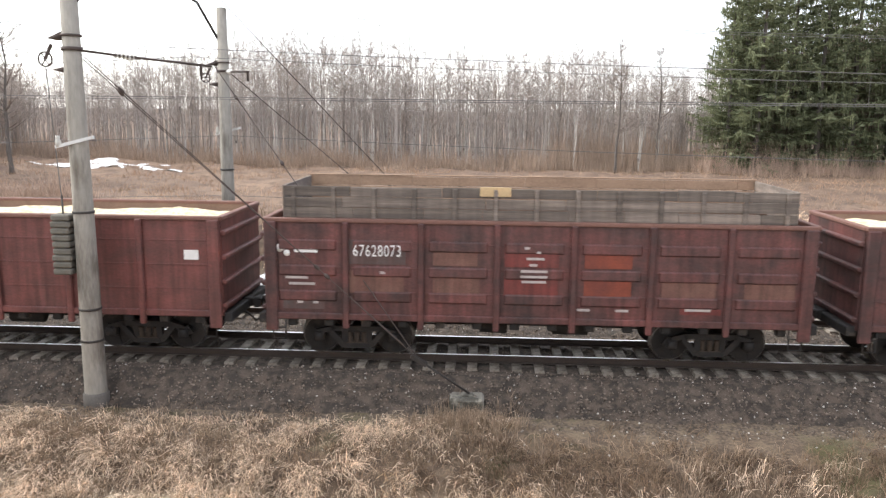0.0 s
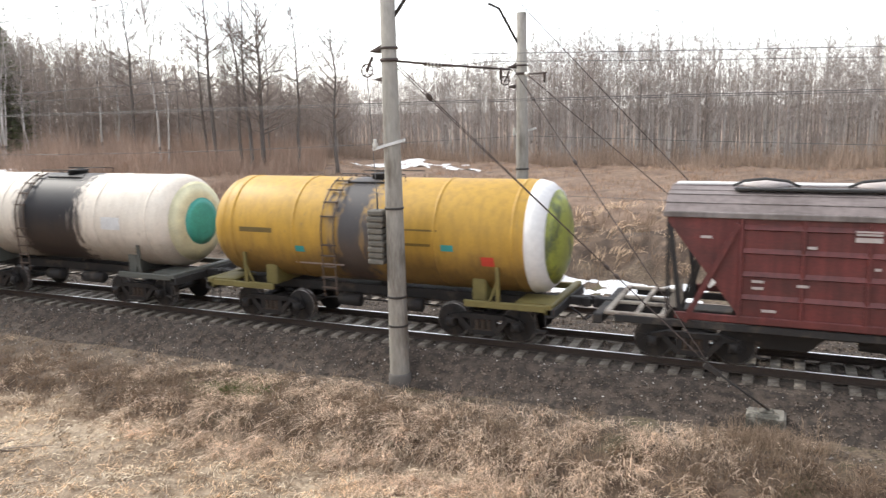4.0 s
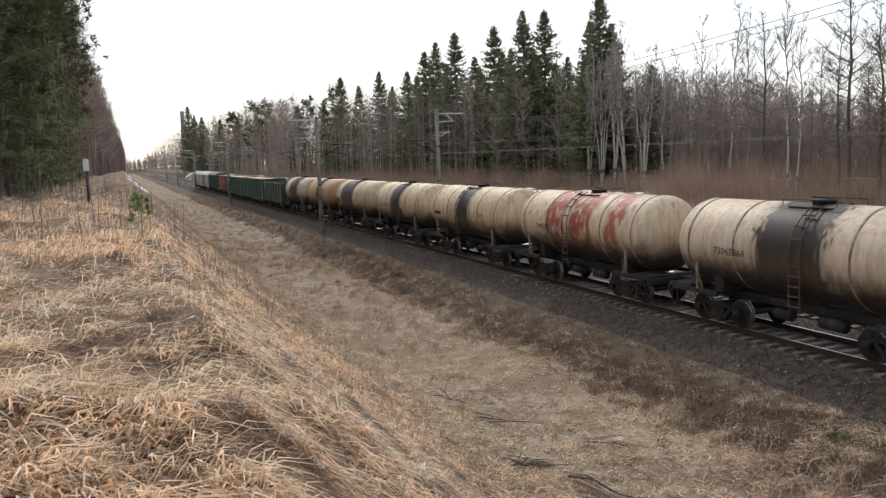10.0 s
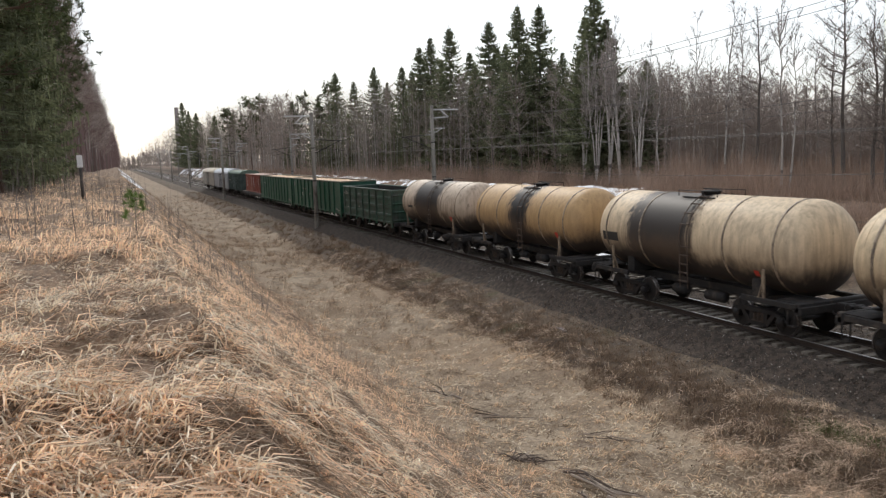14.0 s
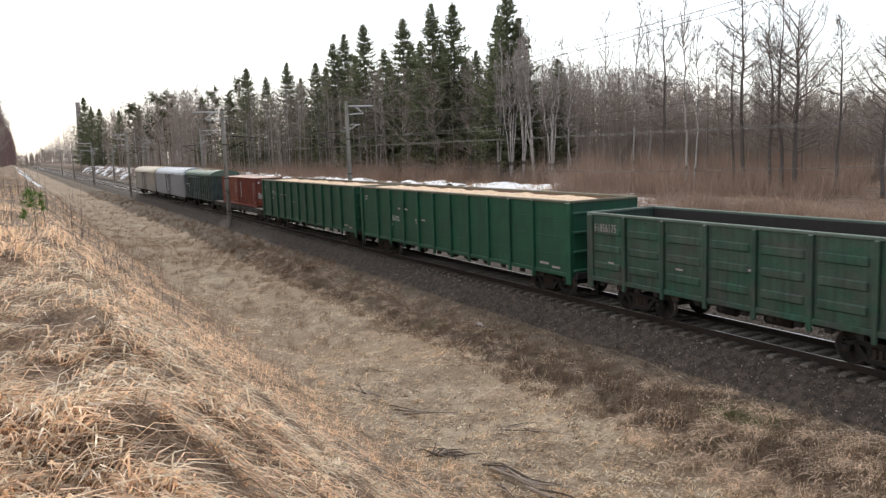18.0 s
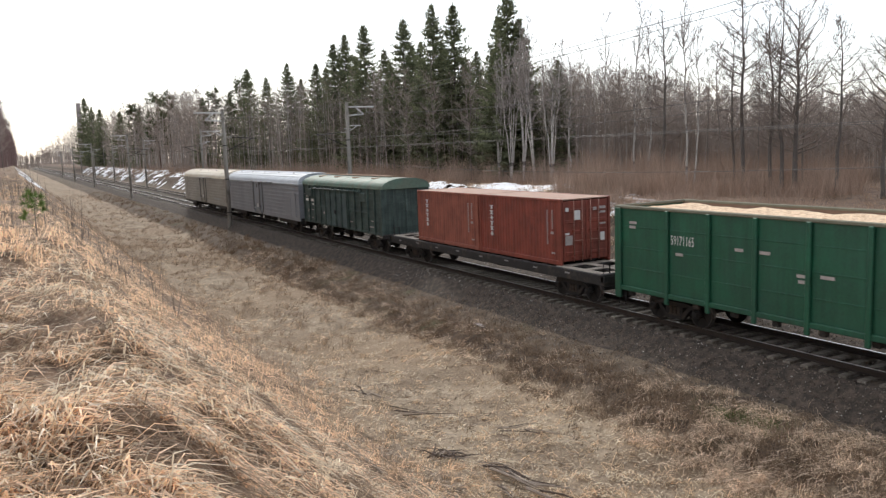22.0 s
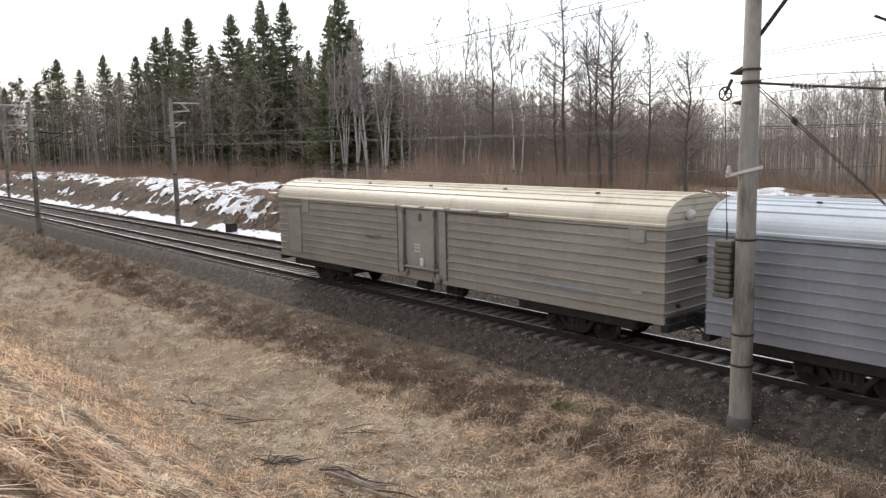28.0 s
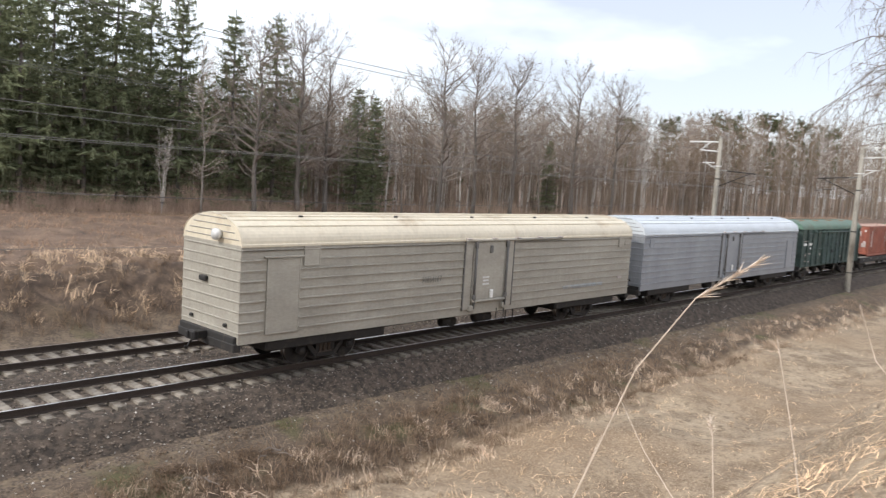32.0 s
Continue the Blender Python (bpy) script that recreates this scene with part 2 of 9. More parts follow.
def letters(name, text, size, mat, parent, at, turn=0.0, spread=1.0, narrow=1.0):
    """Painted characters as a flat mesh, facing -y."""
    cu = bpy.data.curves.new(name, "FONT")
    cu.body, cu.size, cu.resolution_u, cu.space_character = text, size, 2, spread
    tmp = bpy.data.objects.new(name, cu)
    me = bpy.data.meshes.new_from_object(tmp)
    bpy.data.objects.remove(tmp)
    me.transform(Matrix.Diagonal((narrow, 1, 1, 1)))
    me.materials.append(mat)
    ob = new(name, me)
    ob.parent = parent
    ob.matrix_local = pose(*at, 90, 0, turn)
    return ob


def lines_of_paint(name, rows, y, h, mat, parent):
    """Unreadable lines of lettering, one plain bar each."""
    for row in rows:
        part(name, bars([row], y, h), mat, parent)


def bars(rows, y=-0.0, h=0.05):
    """Unreadable lines of paint: (x0, x1, z) in one plane facing -y."""
    g = Geo()
    for x0, x1, z in rows:
        g.box(x0, x1, y - 0.004, y, z, z + h)
    return g


# ---- materials of the setting ----
M_BALLAST = material("crushed_stone", (0.1, 0.077, 0.06), 0.95, vary=0.5, scale=6, second=(0.045, 0.036, 0.029), amount=0.5, bump=0.9, bump_scale=22)
M_STONE = material("ballast_stone", (0.155, 0.124, 0.1), 0.9, vary=0.4, scale=9, island=0.6)
M_SLEEPER = material("concrete_sleeper", (0.25, 0.222, 0.185), 0.85, vary=0.3, scale=3, second=(0.11, 0.09, 0.07), amount=0.5, bump=0.3, island=0.2)
M_RAIL = material("rusty_rail_web", (0.045, 0.033, 0.027), 0.6, 0.3, vary=0.3, scale=4)
M_RAILTOP = material("polished_rail_head", (0.78, 0.78, 0.79), 0.3, 1.0, vary=0.08, scale=2)
M_RAILTOP_B = material("dull_rail_head", (0.24, 0.2, 0.18), 0.42, 0.7, vary=0.2, scale=2)
M_CONCRETE = material("old_concrete", (0.29, 0.27, 0.235), 0.85, vary=0.25, scale=1.6, second=(0.14, 0.122, 0.1), amount=0.4, stretch=(1, 1, 0.25), bump=0.35, bump_scale=40)
M_IRON = material("dark_iron", (0.05, 0.045, 0.042), 0.65, 0.4, vary=0.3, scale=6)
M_GALV = material("grey_steel", (0.6, 0.6, 0.59), 0.55, 0.1, vary=0.2, scale=5)
M_WIRE = material("wire", (0.15, 0.145, 0.14), 0.75, 0.0, vary=0.1)
M_GLASSY = material("glazed_insulator", (0.55, 0.54, 0.5), 0.25, vary=0.1)
M_SNOW = material("old_snow", (0.82, 0.84, 0.87), 0.7, vary=0.06, scale=2, second=(0.5, 0.48, 0.45), amount=0.22, bump=0.4, bump_scale=6)


def ground_material():
    """Straw-coloured turf; brown soil and cinders along the track; brown heath on the far bank."""
    m = bpy.data.materials.new("dry_turf_and_soil")
    m.use_nodes = True
    n, l = m.node_tree.nodes, m.node_tree.links
    p = n["Principled BSDF"]
    p.inputs["Roughness"].default_value = 0.95
    geo, sep = n.new("ShaderNodeNewGeometry"), n.new("ShaderNodeSeparateXYZ")
    l.new(geo.outputs["Position"], sep.inputs[0])

    def noise_of(scale, detail=5.0):
        t = n.new("ShaderNodeTexNoise")
        t.inputs["Scale"].default_value, t.inputs["Detail"].default_value = scale, detail
        l.new(geo.outputs["Position"], t.inputs["Vector"])
        return t.outputs["Fac"]

    def ramp(value, a, b):
        r = n.new("ShaderNodeMapRange")
        r.inputs["From Min"].default_value, r.inputs["From Max"].default_value = a, b
        l.new(value, r.inputs["Value"])
        return r.outputs[0]

    def calc(op, a, b):
        c = n.new("ShaderNodeMath")
        c.operation = op
        for k, q in enumerate((a, b)):
            if isinstance(q, (int, float)):
                c.inputs[k].default_value = q
            else:
                l.new(q, c.inputs[k])
        return c.outputs[0]

    def mixed(fac, a, b):
        x = n.new("ShaderNodeMix")
        x.data_type = "RGBA"
        l.new(fac, x.inputs["Factor"])
        for key, q in (("A", a), ("B", b)):
            if isinstance(q, tuple):
                x.inputs[key].default_value = (*q, 1)
            else:
                l.new(q, x.inputs[key])
        return x.outputs["Result"]

    big, mid, fine = noise_of(0.12), noise_of(0.9), noise_of(14.0, 4.0)
    wobble = calc("MULTIPLY", calc("SUBTRACT", mid, 0.5), 2.2)
    y = calc("ADD", sep.outputs["Y"], wobble)
    straw = mixed(ramp(mid, 0.38, 0.62), (0.37, 0.295, 0.21), (0.2, 0.148, 0.1))
    straw = mixed(ramp(noise_of(5.0), 0.5, 0.72), straw, (0.12, 0.082, 0.052))
    straw = mixed(ramp(big, 0.45, 0.7), straw, (0.25, 0.178, 0.115))
    thatch = mixed(ramp(noise_of(3.5), 0.35, 0.65), (0.1, 0.062, 0.04), (0.27, 0.18, 0.115))
    straw = mixed(calc("MULTIPLY", ramp(y, 8.2, 5.6), ramp(sep.outputs["X"], 0.5, -1.5)), straw, thatch)
    flecks = calc("MULTIPLY", ramp(noise_of(24.0, 3.0), 0.56, 0.66), 0.8)
    straw = mixed(flecks, straw, (0.46, 0.38, 0.27))
    soil = mixed(ramp(fine, 0.35, 0.65), (0.05, 0.038, 0.029), (0.145, 0.108, 0.078))
    soil = mixed(ramp(noise_of(2.6), 0.45, 0.66), soil, (0.165, 0.125, 0.085))
    brown = mixed(ramp(noise_of(3.0), 0.4, 0.65), (0.075, 0.052, 0.036), (0.15, 0.108, 0.072))
    soil = mixed(ramp(y, 16.6, 15.6), soil, brown)
    edge = calc("ADD", sep.outputs["Y"], calc("MULTIPLY", wobble, 0.45))
    near = calc("MULTIPLY", ramp(edge, 13.75, 14.1), ramp(y, 29.0, 27.0))
    heath = mixed(ramp(mid, 0.3, 0.7), (0.12, 0.074, 0.05), (0.235, 0.16, 0.108))
    reddish = mixed(ramp(mid, 0.3, 0.7), (0.1, 0.064, 0.045), (0.21, 0.142, 0.098))
    heath = mixed(calc("MULTIPLY", ramp(calc("ADD", sep.outputs["X"], calc("MULTIPLY", wobble, 3.0)), -9.0, -2.0), ramp(sep.outputs["Y"], 30.0, 34.0)), heath, reddish)
    heath = mixed(ramp(noise_of(1.7), 0.55, 0.72), heath, (0.06, 0.042, 0.03))
    cutting = mixed(ramp(noise_of(2.2), 0.4, 0.65), (0.045, 0.03, 0.021), (0.14, 0.097, 0.066))
    heath = mixed(calc("MULTIPLY", ramp(y, 32.4, 31.0), 0.9), heath, cutting)
    land = mixed(ramp(y, 26.0, 28.5), straw, heath)
    moss = mixed(ramp(noise_of(0.5), 0.58, 0.68), soil, (0.085, 0.08, 0.035))
    col = mixed(near, land, moss)
    tone = ramp(fine, 0.25, 0.75)
    sc = n.new("ShaderNodeVectorMath")
    sc.operation = "SCALE"
    l.new(col, sc.inputs[0])
    l.new(calc("ADD", calc("MULTIPLY", tone, 0.55), 0.72), sc.inputs["Scale"])
    l.new(sc.outputs[0], p.inputs["Base Color"])
    bn = n.new("ShaderNodeBump")
    bn.inputs["Strength"].default_value, bn.inputs["Distance"].default_value = 0.7, 0.05
    l.new(calc("ADD", fine, mid), bn.inputs["Height"])
    l.new(bn.outputs[0], p.inputs["Normal"])
    return m


M_GROUND = ground_material()

# ---- ground: bank under the camera, ditch, track bed, far bank, field ----
PROFILE_Y = (-400.0, -30.0, -5.0, -2.0, 0.6, 3.6, 6.8, 9.0, 13.7, 14.5, 16.2, 17.0, 17.7, 25.8, 26.6, 27.4, 28.8, 30.6, 34.0, 45.0, 70.0, 2500.0)
PROFILE_Z = (6.0, 5.5, 5.0, 4.5, 4.3, 1.7, -1.05, -1.45, -1.52, -1.2, -1.02, -0.95, -0.6, -0.5, -0.65, -0.5, 0.3, 1.2, 1.45, 1.5, 1.6, 3.0)


def ground_z(x, y, rough=True):
    x, y = np.asarray(x, float), np.asarray(y, float)
    z = np.interp(y, PROFILE_Y, PROFILE_Z)
    bank = np.clip((y - 28.5) / 5.0, 0, 1) * np.clip((-x - 18) / 30, 0, 1)
    z = z + 1.0 * bank
    z = z + np.clip((y - 60) / 200, 0, 1) * np.clip((x - 60) / 150, 0, 1) * 4.0
    if rough:
        soft = np.clip(np.abs(y - 21.7) - 4.4, 0, 2) / 2
        z = z + soft * (0.2 * np.sin(0.31 * x + 0.7 * y) * np.sin(0.23 * y - 0.41 * x + 1.0) + 0.07 * np.sin(1.7 * x + 0.4) * np.sin(1.3 * y + 0.2 * x)
                        + 0.05 * np.sin(3.9 * x + 2.1 * y) * np.sin(4.3 * y - 1.9 * x))
        hill = np.clip((7.5 - y) / 2, 0, 1) + np.clip((y - 27.6) / 1.0, 0, 1) * np.clip((36 - y) / 3, 0, 1) * 1.7
        z = z + hill * 0.11 * (np.sin(2.3 * x + 1.1 * np.sin(1.3 * y)) * np.sin(2.9 * y + 0.8 * np.sin(1.9 * x)) + 0.6 * np.sin(4.7 * x - 2.2 * y) * np.sin(5.3 * y + 1.2 * x))
    return z


def spaced(parts):
    out = [parts[0][0]]
    for a, b, step in parts:
        k = max(1, round((b - a) / step))
        out += [a + (b - a) * (i + 1) / k for i in range(k)]
    return np.array(out)


def grid_mesh(name, xs, ys, mat):
    gx, gy = np.meshgrid(xs, ys, indexing="ij")
    z = ground_z(gx, gy)
    v = np.stack([gx, gy, z], -1).reshape(-1, 3)
    nx, ny = len(xs), len(ys)
    i = (np.arange(nx - 1)[:, None] * ny + np.arange(ny - 1)[None]).ravel()
    t = np.concatenate([np.stack([i, i + ny, i + ny + 1], -1), np.stack([i, i + ny + 1, i + 1], -1)])
    return fast_mesh(name, v, t, [mat], smooth=True)


ground = new("ground", grid_mesh("ground", spaced([(-2500, -400, 150), (-400, -120, 8), (-120, -30, 1.2), (-30, 40, 0.35), (40, 120, 1.2), (120, 400, 8), (400, 2500, 150)]),
             spaced([(-2500, -60, 150), (-60, -4, 4), (-4, 18.5, 0.35), (18.5, 25, 1.6), (25, 34, 0.45), (34, 80, 2.5), (80, 400, 20), (400, 2500, 150)]), M_GROUND))
tagged(ground, "straw-coloured dry grassland with bare brown soil along the railway", "ground", kind="structure")

# ---- track bed, sleepers, rails ----
X_LEFT, X_RIGHT = -900.0, 420.0
bed_prof = [(TRACK_A - 2.65, -0.95), (TRACK_A - 1.75, -0.26), (TRACK_A + 1.6, -0.25), ((TRACK_A + TRACK_B) / 2, -0.33), (TRACK_B - 1.6, -0.25), (TRACK_B + 1.75, -0.26), (TRACK_B + 2.7, -0.75)]
bed_x = spaced([(X_LEFT, -80, 10), (-80, 80, 0.5), (80, X_RIGHT, 10)])
rnd = random.Random(5)
rows = []
for bx in bed_x:
    r = []
    for k in range(len(bed_prof) - 1):
        for s in range(4):
            f = s / 4
            y0, z0 = bed_prof[k]
            y1, z1 = bed_prof[k + 1]
            r.append((bx, y0 + (y1 - y0) * f, z0 + (z1 - z0) * f + rnd.uniform(-0.035, 0.03)))
    r.append((bx, *bed_prof[-1]))
    rows.append(r)
solid("track_bed", Geo().sheet(rows), M_BALLAST, "dark grey crushed-stone ballast bed under two tracks", "track bed", kind="structure")


def scatter_stones(name, count, x0, x1, bands, seed, mat=None, size=(0.016, 0.038)):
    """Loose broken stones, each a squashed octahedron."""
    rg = np.random.default_rng(seed)
    x = rg.uniform(x0, x1, count)
    b = rg.integers(0, len(bands), count)
    lo, hi = np.array([q[0] for q in bands])[b], np.array([q[1] for q in bands])[b]
    y = lo + (hi - lo) * rg.random(count)
    yy, zz = [q[0] for q in bed_prof], [q[1] for q in bed_prof]
    z = np.where((y > yy[0]) & (y < yy[-1]), np.interp(y, yy, zz), ground_z(x, y))
    r = rg.uniform(*size, count)
    axes = np.array([[1, 0, 0], [-1, 0, 0], [0, 1, 0], [0, -1, 0], [0, 0, 1], [0, 0, -1.0]])
    jit = axes[None] * rg.uniform(0.55, 1.3, (count, 6, 1)) + rg.uniform(-0.3, 0.3, (count, 6, 3))
    v = np.stack([x, y, z + 0.01], -1)[:, None] + jit * r[:, None, None]
    t = np.array([[0, 2, 4], [2, 1, 4], [1, 3, 4], [3, 0, 4], [2, 0, 5], [1, 2, 5], [3, 1, 5], [0, 3, 5]])
    tris = (np.arange(count)[:, None, None] * 6 + t[None]).reshape(-1, 3)
    return fast_mesh(name, v.reshape(-1, 3), tris, [mat or M_STONE])


stone_bands = [(TRACK_A - 2.6, TRACK_A - 1.3), (TRACK_A - 3.2, TRACK_A - 1.9), (TRACK_A - 0.7, TRACK_A + 0.7), (TRACK_A + 1.2, TRACK_B - 1.2), (TRACK_A + 1.2, TRACK_B - 1.2)]
tagged(new("ballast_stones", scatter_stones("ballast_stones", 30000, -30, 32, stone_bands, 3)), "loose broken ballast stones beside the rails", "ballast", kind="stuff")

tagged(new("pale_stones", scatter_stones("pale_stones", 2600, -38, 45, [(14.5, 18.6), (16.2, 18.2), (21, 22.4)], 13, material("pale_stone", (0.5, 0.47, 0.43), 0.9, vary=0.3, scale=9, island=0.4), (0.012, 0.032))), "pale stone chips strewn over ballast and verge", "ballast", kind="stuff")

for yc, tag, top in ((TRACK_A, "near", M_RAILTOP), (TRACK_B, "far", M_RAILTOP_B)):
    line = thing("railway_track", "steel rails on weathered concrete sleepers" if tag == "near" else "dull steel rails on concrete sleepers, unused beside the train", "railway track", kind="structure", at=(0, yc, 0))
    for s in (-1, 1):
        c = s * 0.795
        web = Geo().prism([(c - 0.075, -0.18), (c + 0.075, -0.18), (c + 0.07, -0.165), (c + 0.014, -0.15), (c + 0.012, -0.045), (c + 0.037, -0.032), (c + 0.037, -0.004),
                           (c - 0.037, -0.004), (c - 0.037, -0.032), (c - 0.012, -0.045), (c - 0.014, -0.15), (c - 0.07, -0.165)], X_LEFT, X_RIGHT)
        rail = part("rail", web, M_RAIL, line)
        part("rail_head", Geo().prism([(c - 0.034, -0.012), (c + 0.034, -0.012), (c + 0.033, -0.002), (c + 0.022, 0.0), (c - 0.022, 0.0), (c - 0.033, -0.002)], X_LEFT, X_RIGHT), top, rail, "polished running surface" if tag == "near" else "")


# ---- rolling stock ----
M_BOGIE = material("oily_black_iron", (0.014, 0.0125, 0.0125), 0.65, 0.1, vary=0.35, scale=5, second=(0.034, 0.027, 0.022), amount=0.3)
M_TREAD = material("bright_wheel_steel", (0.24, 0.23, 0.22), 0.4, 0.8, vary=0.3, scale=4, second=(0.06, 0.05, 0.045), amount=0.45)
M_SPRING = material("rusty_spring", (0.055, 0.04, 0.03), 0.7, 0.2, vary=0.3, scale=9)
M_UNDER = material("sooty_underframe", (0.02, 0.0185, 0.018), 0.75, vary=0.35, scale=3, second=(0.06, 0.047, 0.038), amount=0.3)
M_MAROON = material("worn_maroon_paint", (0.132, 0.046, 0.041), 0.6, vary=0.35, scale=1.4, second=(0.058, 0.031, 0.029), amount=0.5, stretch=(1, 1, 1.6), bump=0.15, bump_scale=12, edge=0.16, streak=0.35)
M_RED = material("worn_brick_red_paint", (0.165, 0.054, 0.046), 0.6, vary=0.28, scale=1.2, second=(0.1, 0.042, 0.037), amount=0.5, stretch=(1, 1, 1.8), bump=0.15, bump_scale=12, edge=0.16, streak=0.32)
M_PATCH = material("fresh_orange_red_paint", (0.22, 0.05, 0.026), 0.6, vary=0.3, scale=2.5, second=(0.12, 0.032, 0.025), amount=0.4, edge=0.2)
M_RIM = material("dusty_brown_rim", (0.17, 0.085, 0.066), 0.75, vary=0.25, scale=2)
M_INSIDE = material("dusty_wagon_inside", (0.2, 0.13, 0.095), 0.85, vary=0.3, scale=2)
M_DARKIN = material("coal_dusty_inside", (0.035, 0.03, 0.028), 0.9, vary=0.3, scale=2)
M_CHIPS = material("wood_chips", (0.74, 0.63, 0.44), 0.95, vary=0.22, scale=9, second=(0.5, 0.37, 0.22), amount=0.4, bump=0.9, bump_scale=45)
M_CHIPS_RED = material("reddish_wood_chips", (0.78, 0.6, 0.42), 0.95, vary=0.25, scale=9, second=(0.52, 0.34, 0.21), amount=0.4, bump=0.9, bump_scale=45)
M_PLANK = material("grey_weathered_plank", (0.125, 0.103, 0.088), 0.85, vary=0.3, scale=1.6, second=(0.19, 0.155, 0.13), amount=0.45, stretch=(0.2, 1, 4), bump=0.3, island=0.35, streak=0.12)
M_NEWPLANK = material("fresh_pale_plank", (0.5, 0.36, 0.2), 0.8, vary=0.2, scale=3)
M_WHITE = material("white_paint", (0.72, 0.71, 0.69), 0.6, vary=0.15, scale=8)
M_DIMWHITE = material("worn_white_paint", (0.42, 0.37, 0.35), 0.7, vary=0.25, scale=9)
M_BLACK = material("black_paint", (0.03, 0.029, 0.028), 0.6, vary=0.2, scale=6)
M_GREEN = material("bright_green_paint", (0.0105, 0.093, 0.048), 0.5, vary=0.22, scale=1.2, second=(0.018, 0.07, 0.045), amount=0.45, bump=0.14, bump_scale=8, edge=0.2, streak=0.16)
M_GREENOLD = material("faded_green_paint", (0.024, 0.082, 0.052), 0.6, vary=0.3, scale=1.4, second=(0.062, 0.07, 0.058), amount=0.42, stretch=(1, 1, 1.8), bump=0.15, bump_scale=12, edge=0.15, streak=0.3)
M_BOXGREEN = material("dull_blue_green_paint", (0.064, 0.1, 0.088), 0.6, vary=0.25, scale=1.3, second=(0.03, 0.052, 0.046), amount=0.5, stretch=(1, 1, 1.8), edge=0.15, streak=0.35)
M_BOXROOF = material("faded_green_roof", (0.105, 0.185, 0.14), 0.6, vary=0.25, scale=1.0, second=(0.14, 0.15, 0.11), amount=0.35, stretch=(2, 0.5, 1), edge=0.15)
M_HOPPER = material("dull_crimson_paint", (0.125, 0.025, 0.023), 0.55, vary=0.25, scale=1.2, second=(0.072, 0.022, 0.02), amount=0.4, stretch=(1, 1, 1.8), bump=0.12, bump_scale=12, edge=0.16, streak=0.25)
# tan of the far side's planks, with sunlight painted into the colour
M_INPLANK = material("sunlit_tan_inner_planks", (0.32, 0.21, 0.14), 0.85, vary=0.25, scale=2)
M_DECK = material("worn_beige_deck", (0.33, 0.29, 0.24), 0.75, vary=0.3, scale=2, second=(0.16, 0.13, 0.11), amount=0.35)
M_HOOP = material("grimy_hoop_paint", (0.3, 0.235, 0.165), 0.6, vary=0.35, scale=4, second=(0.12, 0.09, 0.065), amount=0.45)
M_HOPROOF = material("lilac_grey_roof_sheet", (0.165, 0.135, 0.127), 0.6, vary=0.2, scale=1.2, second=(0.105, 0.083, 0.077), amount=0.4, stretch=(0.5, 1, 3), streak=0.15)
M_GREENRIM = material("dusty_green_rim", (0.11, 0.15, 0.12), 0.7, vary=0.3, scale=3)
M_OLIVERIM = material("dusty_olive_rim", (0.16, 0.155, 0.11), 0.75, vary=0.3, scale=2.5)
M_LADDER = material("rusty_brown_ladder", (0.085, 0.06, 0.045), 0.7, vary=0.3, scale=5)
M_RUSTY = material("rusty_hatch", (0.3, 0.19, 0.12), 0.8, vary=0.3, scale=5)
M_CONT = material("brick_orange_paint", (0.3, 0.095, 0.062), 0.55, vary=0.15, scale=1.5, second=(0.16, 0.05, 0.035), amount=0.3, edge=0.15, streak=0.2)
M_CONT2 = material("deep_rust_red_paint", (0.24, 0.055, 0.035), 0.55, vary=0.15, scale=1.5, second=(0.13, 0.035, 0.024), amount=0.3, edge=0.15, streak=0.2)
M_CONTROOF = material("dusty_container_roof", (0.38, 0.24, 0.18), 0.7, vary=0.2, scale=1.5)
# walls darkened in colour for their shaded side, so roofs stand far paler
M_BEIGE = material("shaded_beige_grey_paint", (0.36, 0.337, 0.29), 0.6, vary=0.15, scale=1.0, second=(0.28, 0.258, 0.22), amount=0.35, stretch=(0.7, 1, 1.8), edge=0.2, streak=0.04)
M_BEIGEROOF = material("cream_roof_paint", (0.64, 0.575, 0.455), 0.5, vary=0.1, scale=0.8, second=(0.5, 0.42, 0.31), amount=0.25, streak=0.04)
# part of this blue is sky reflection put into the paint
M_SILVER = material("shaded_blue_grey_paint", (0.295, 0.31, 0.335), 0.5, vary=0.1, scale=1.0, second=(0.235, 0.248, 0.27), amount=0.35, edge=0.2, streak=0.04)
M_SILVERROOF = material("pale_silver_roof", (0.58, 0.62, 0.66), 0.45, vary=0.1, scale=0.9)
M_ROOFGREY = material("grey_roof_sheet", (0.19, 0.165, 0.155), 0.6, vary=0.2, scale=1.2, second=(0.13, 0.11, 0.1), amount=0.4, streak=0.2)
M_TEAL = material("teal_paint", (0.03, 0.25, 0.24), 0.5, vary=0.2, scale=4)
M_SIGNRED = material("red_sign_paint", (0.5, 0.05, 0.03), 0.5, vary=0.15, scale=4)


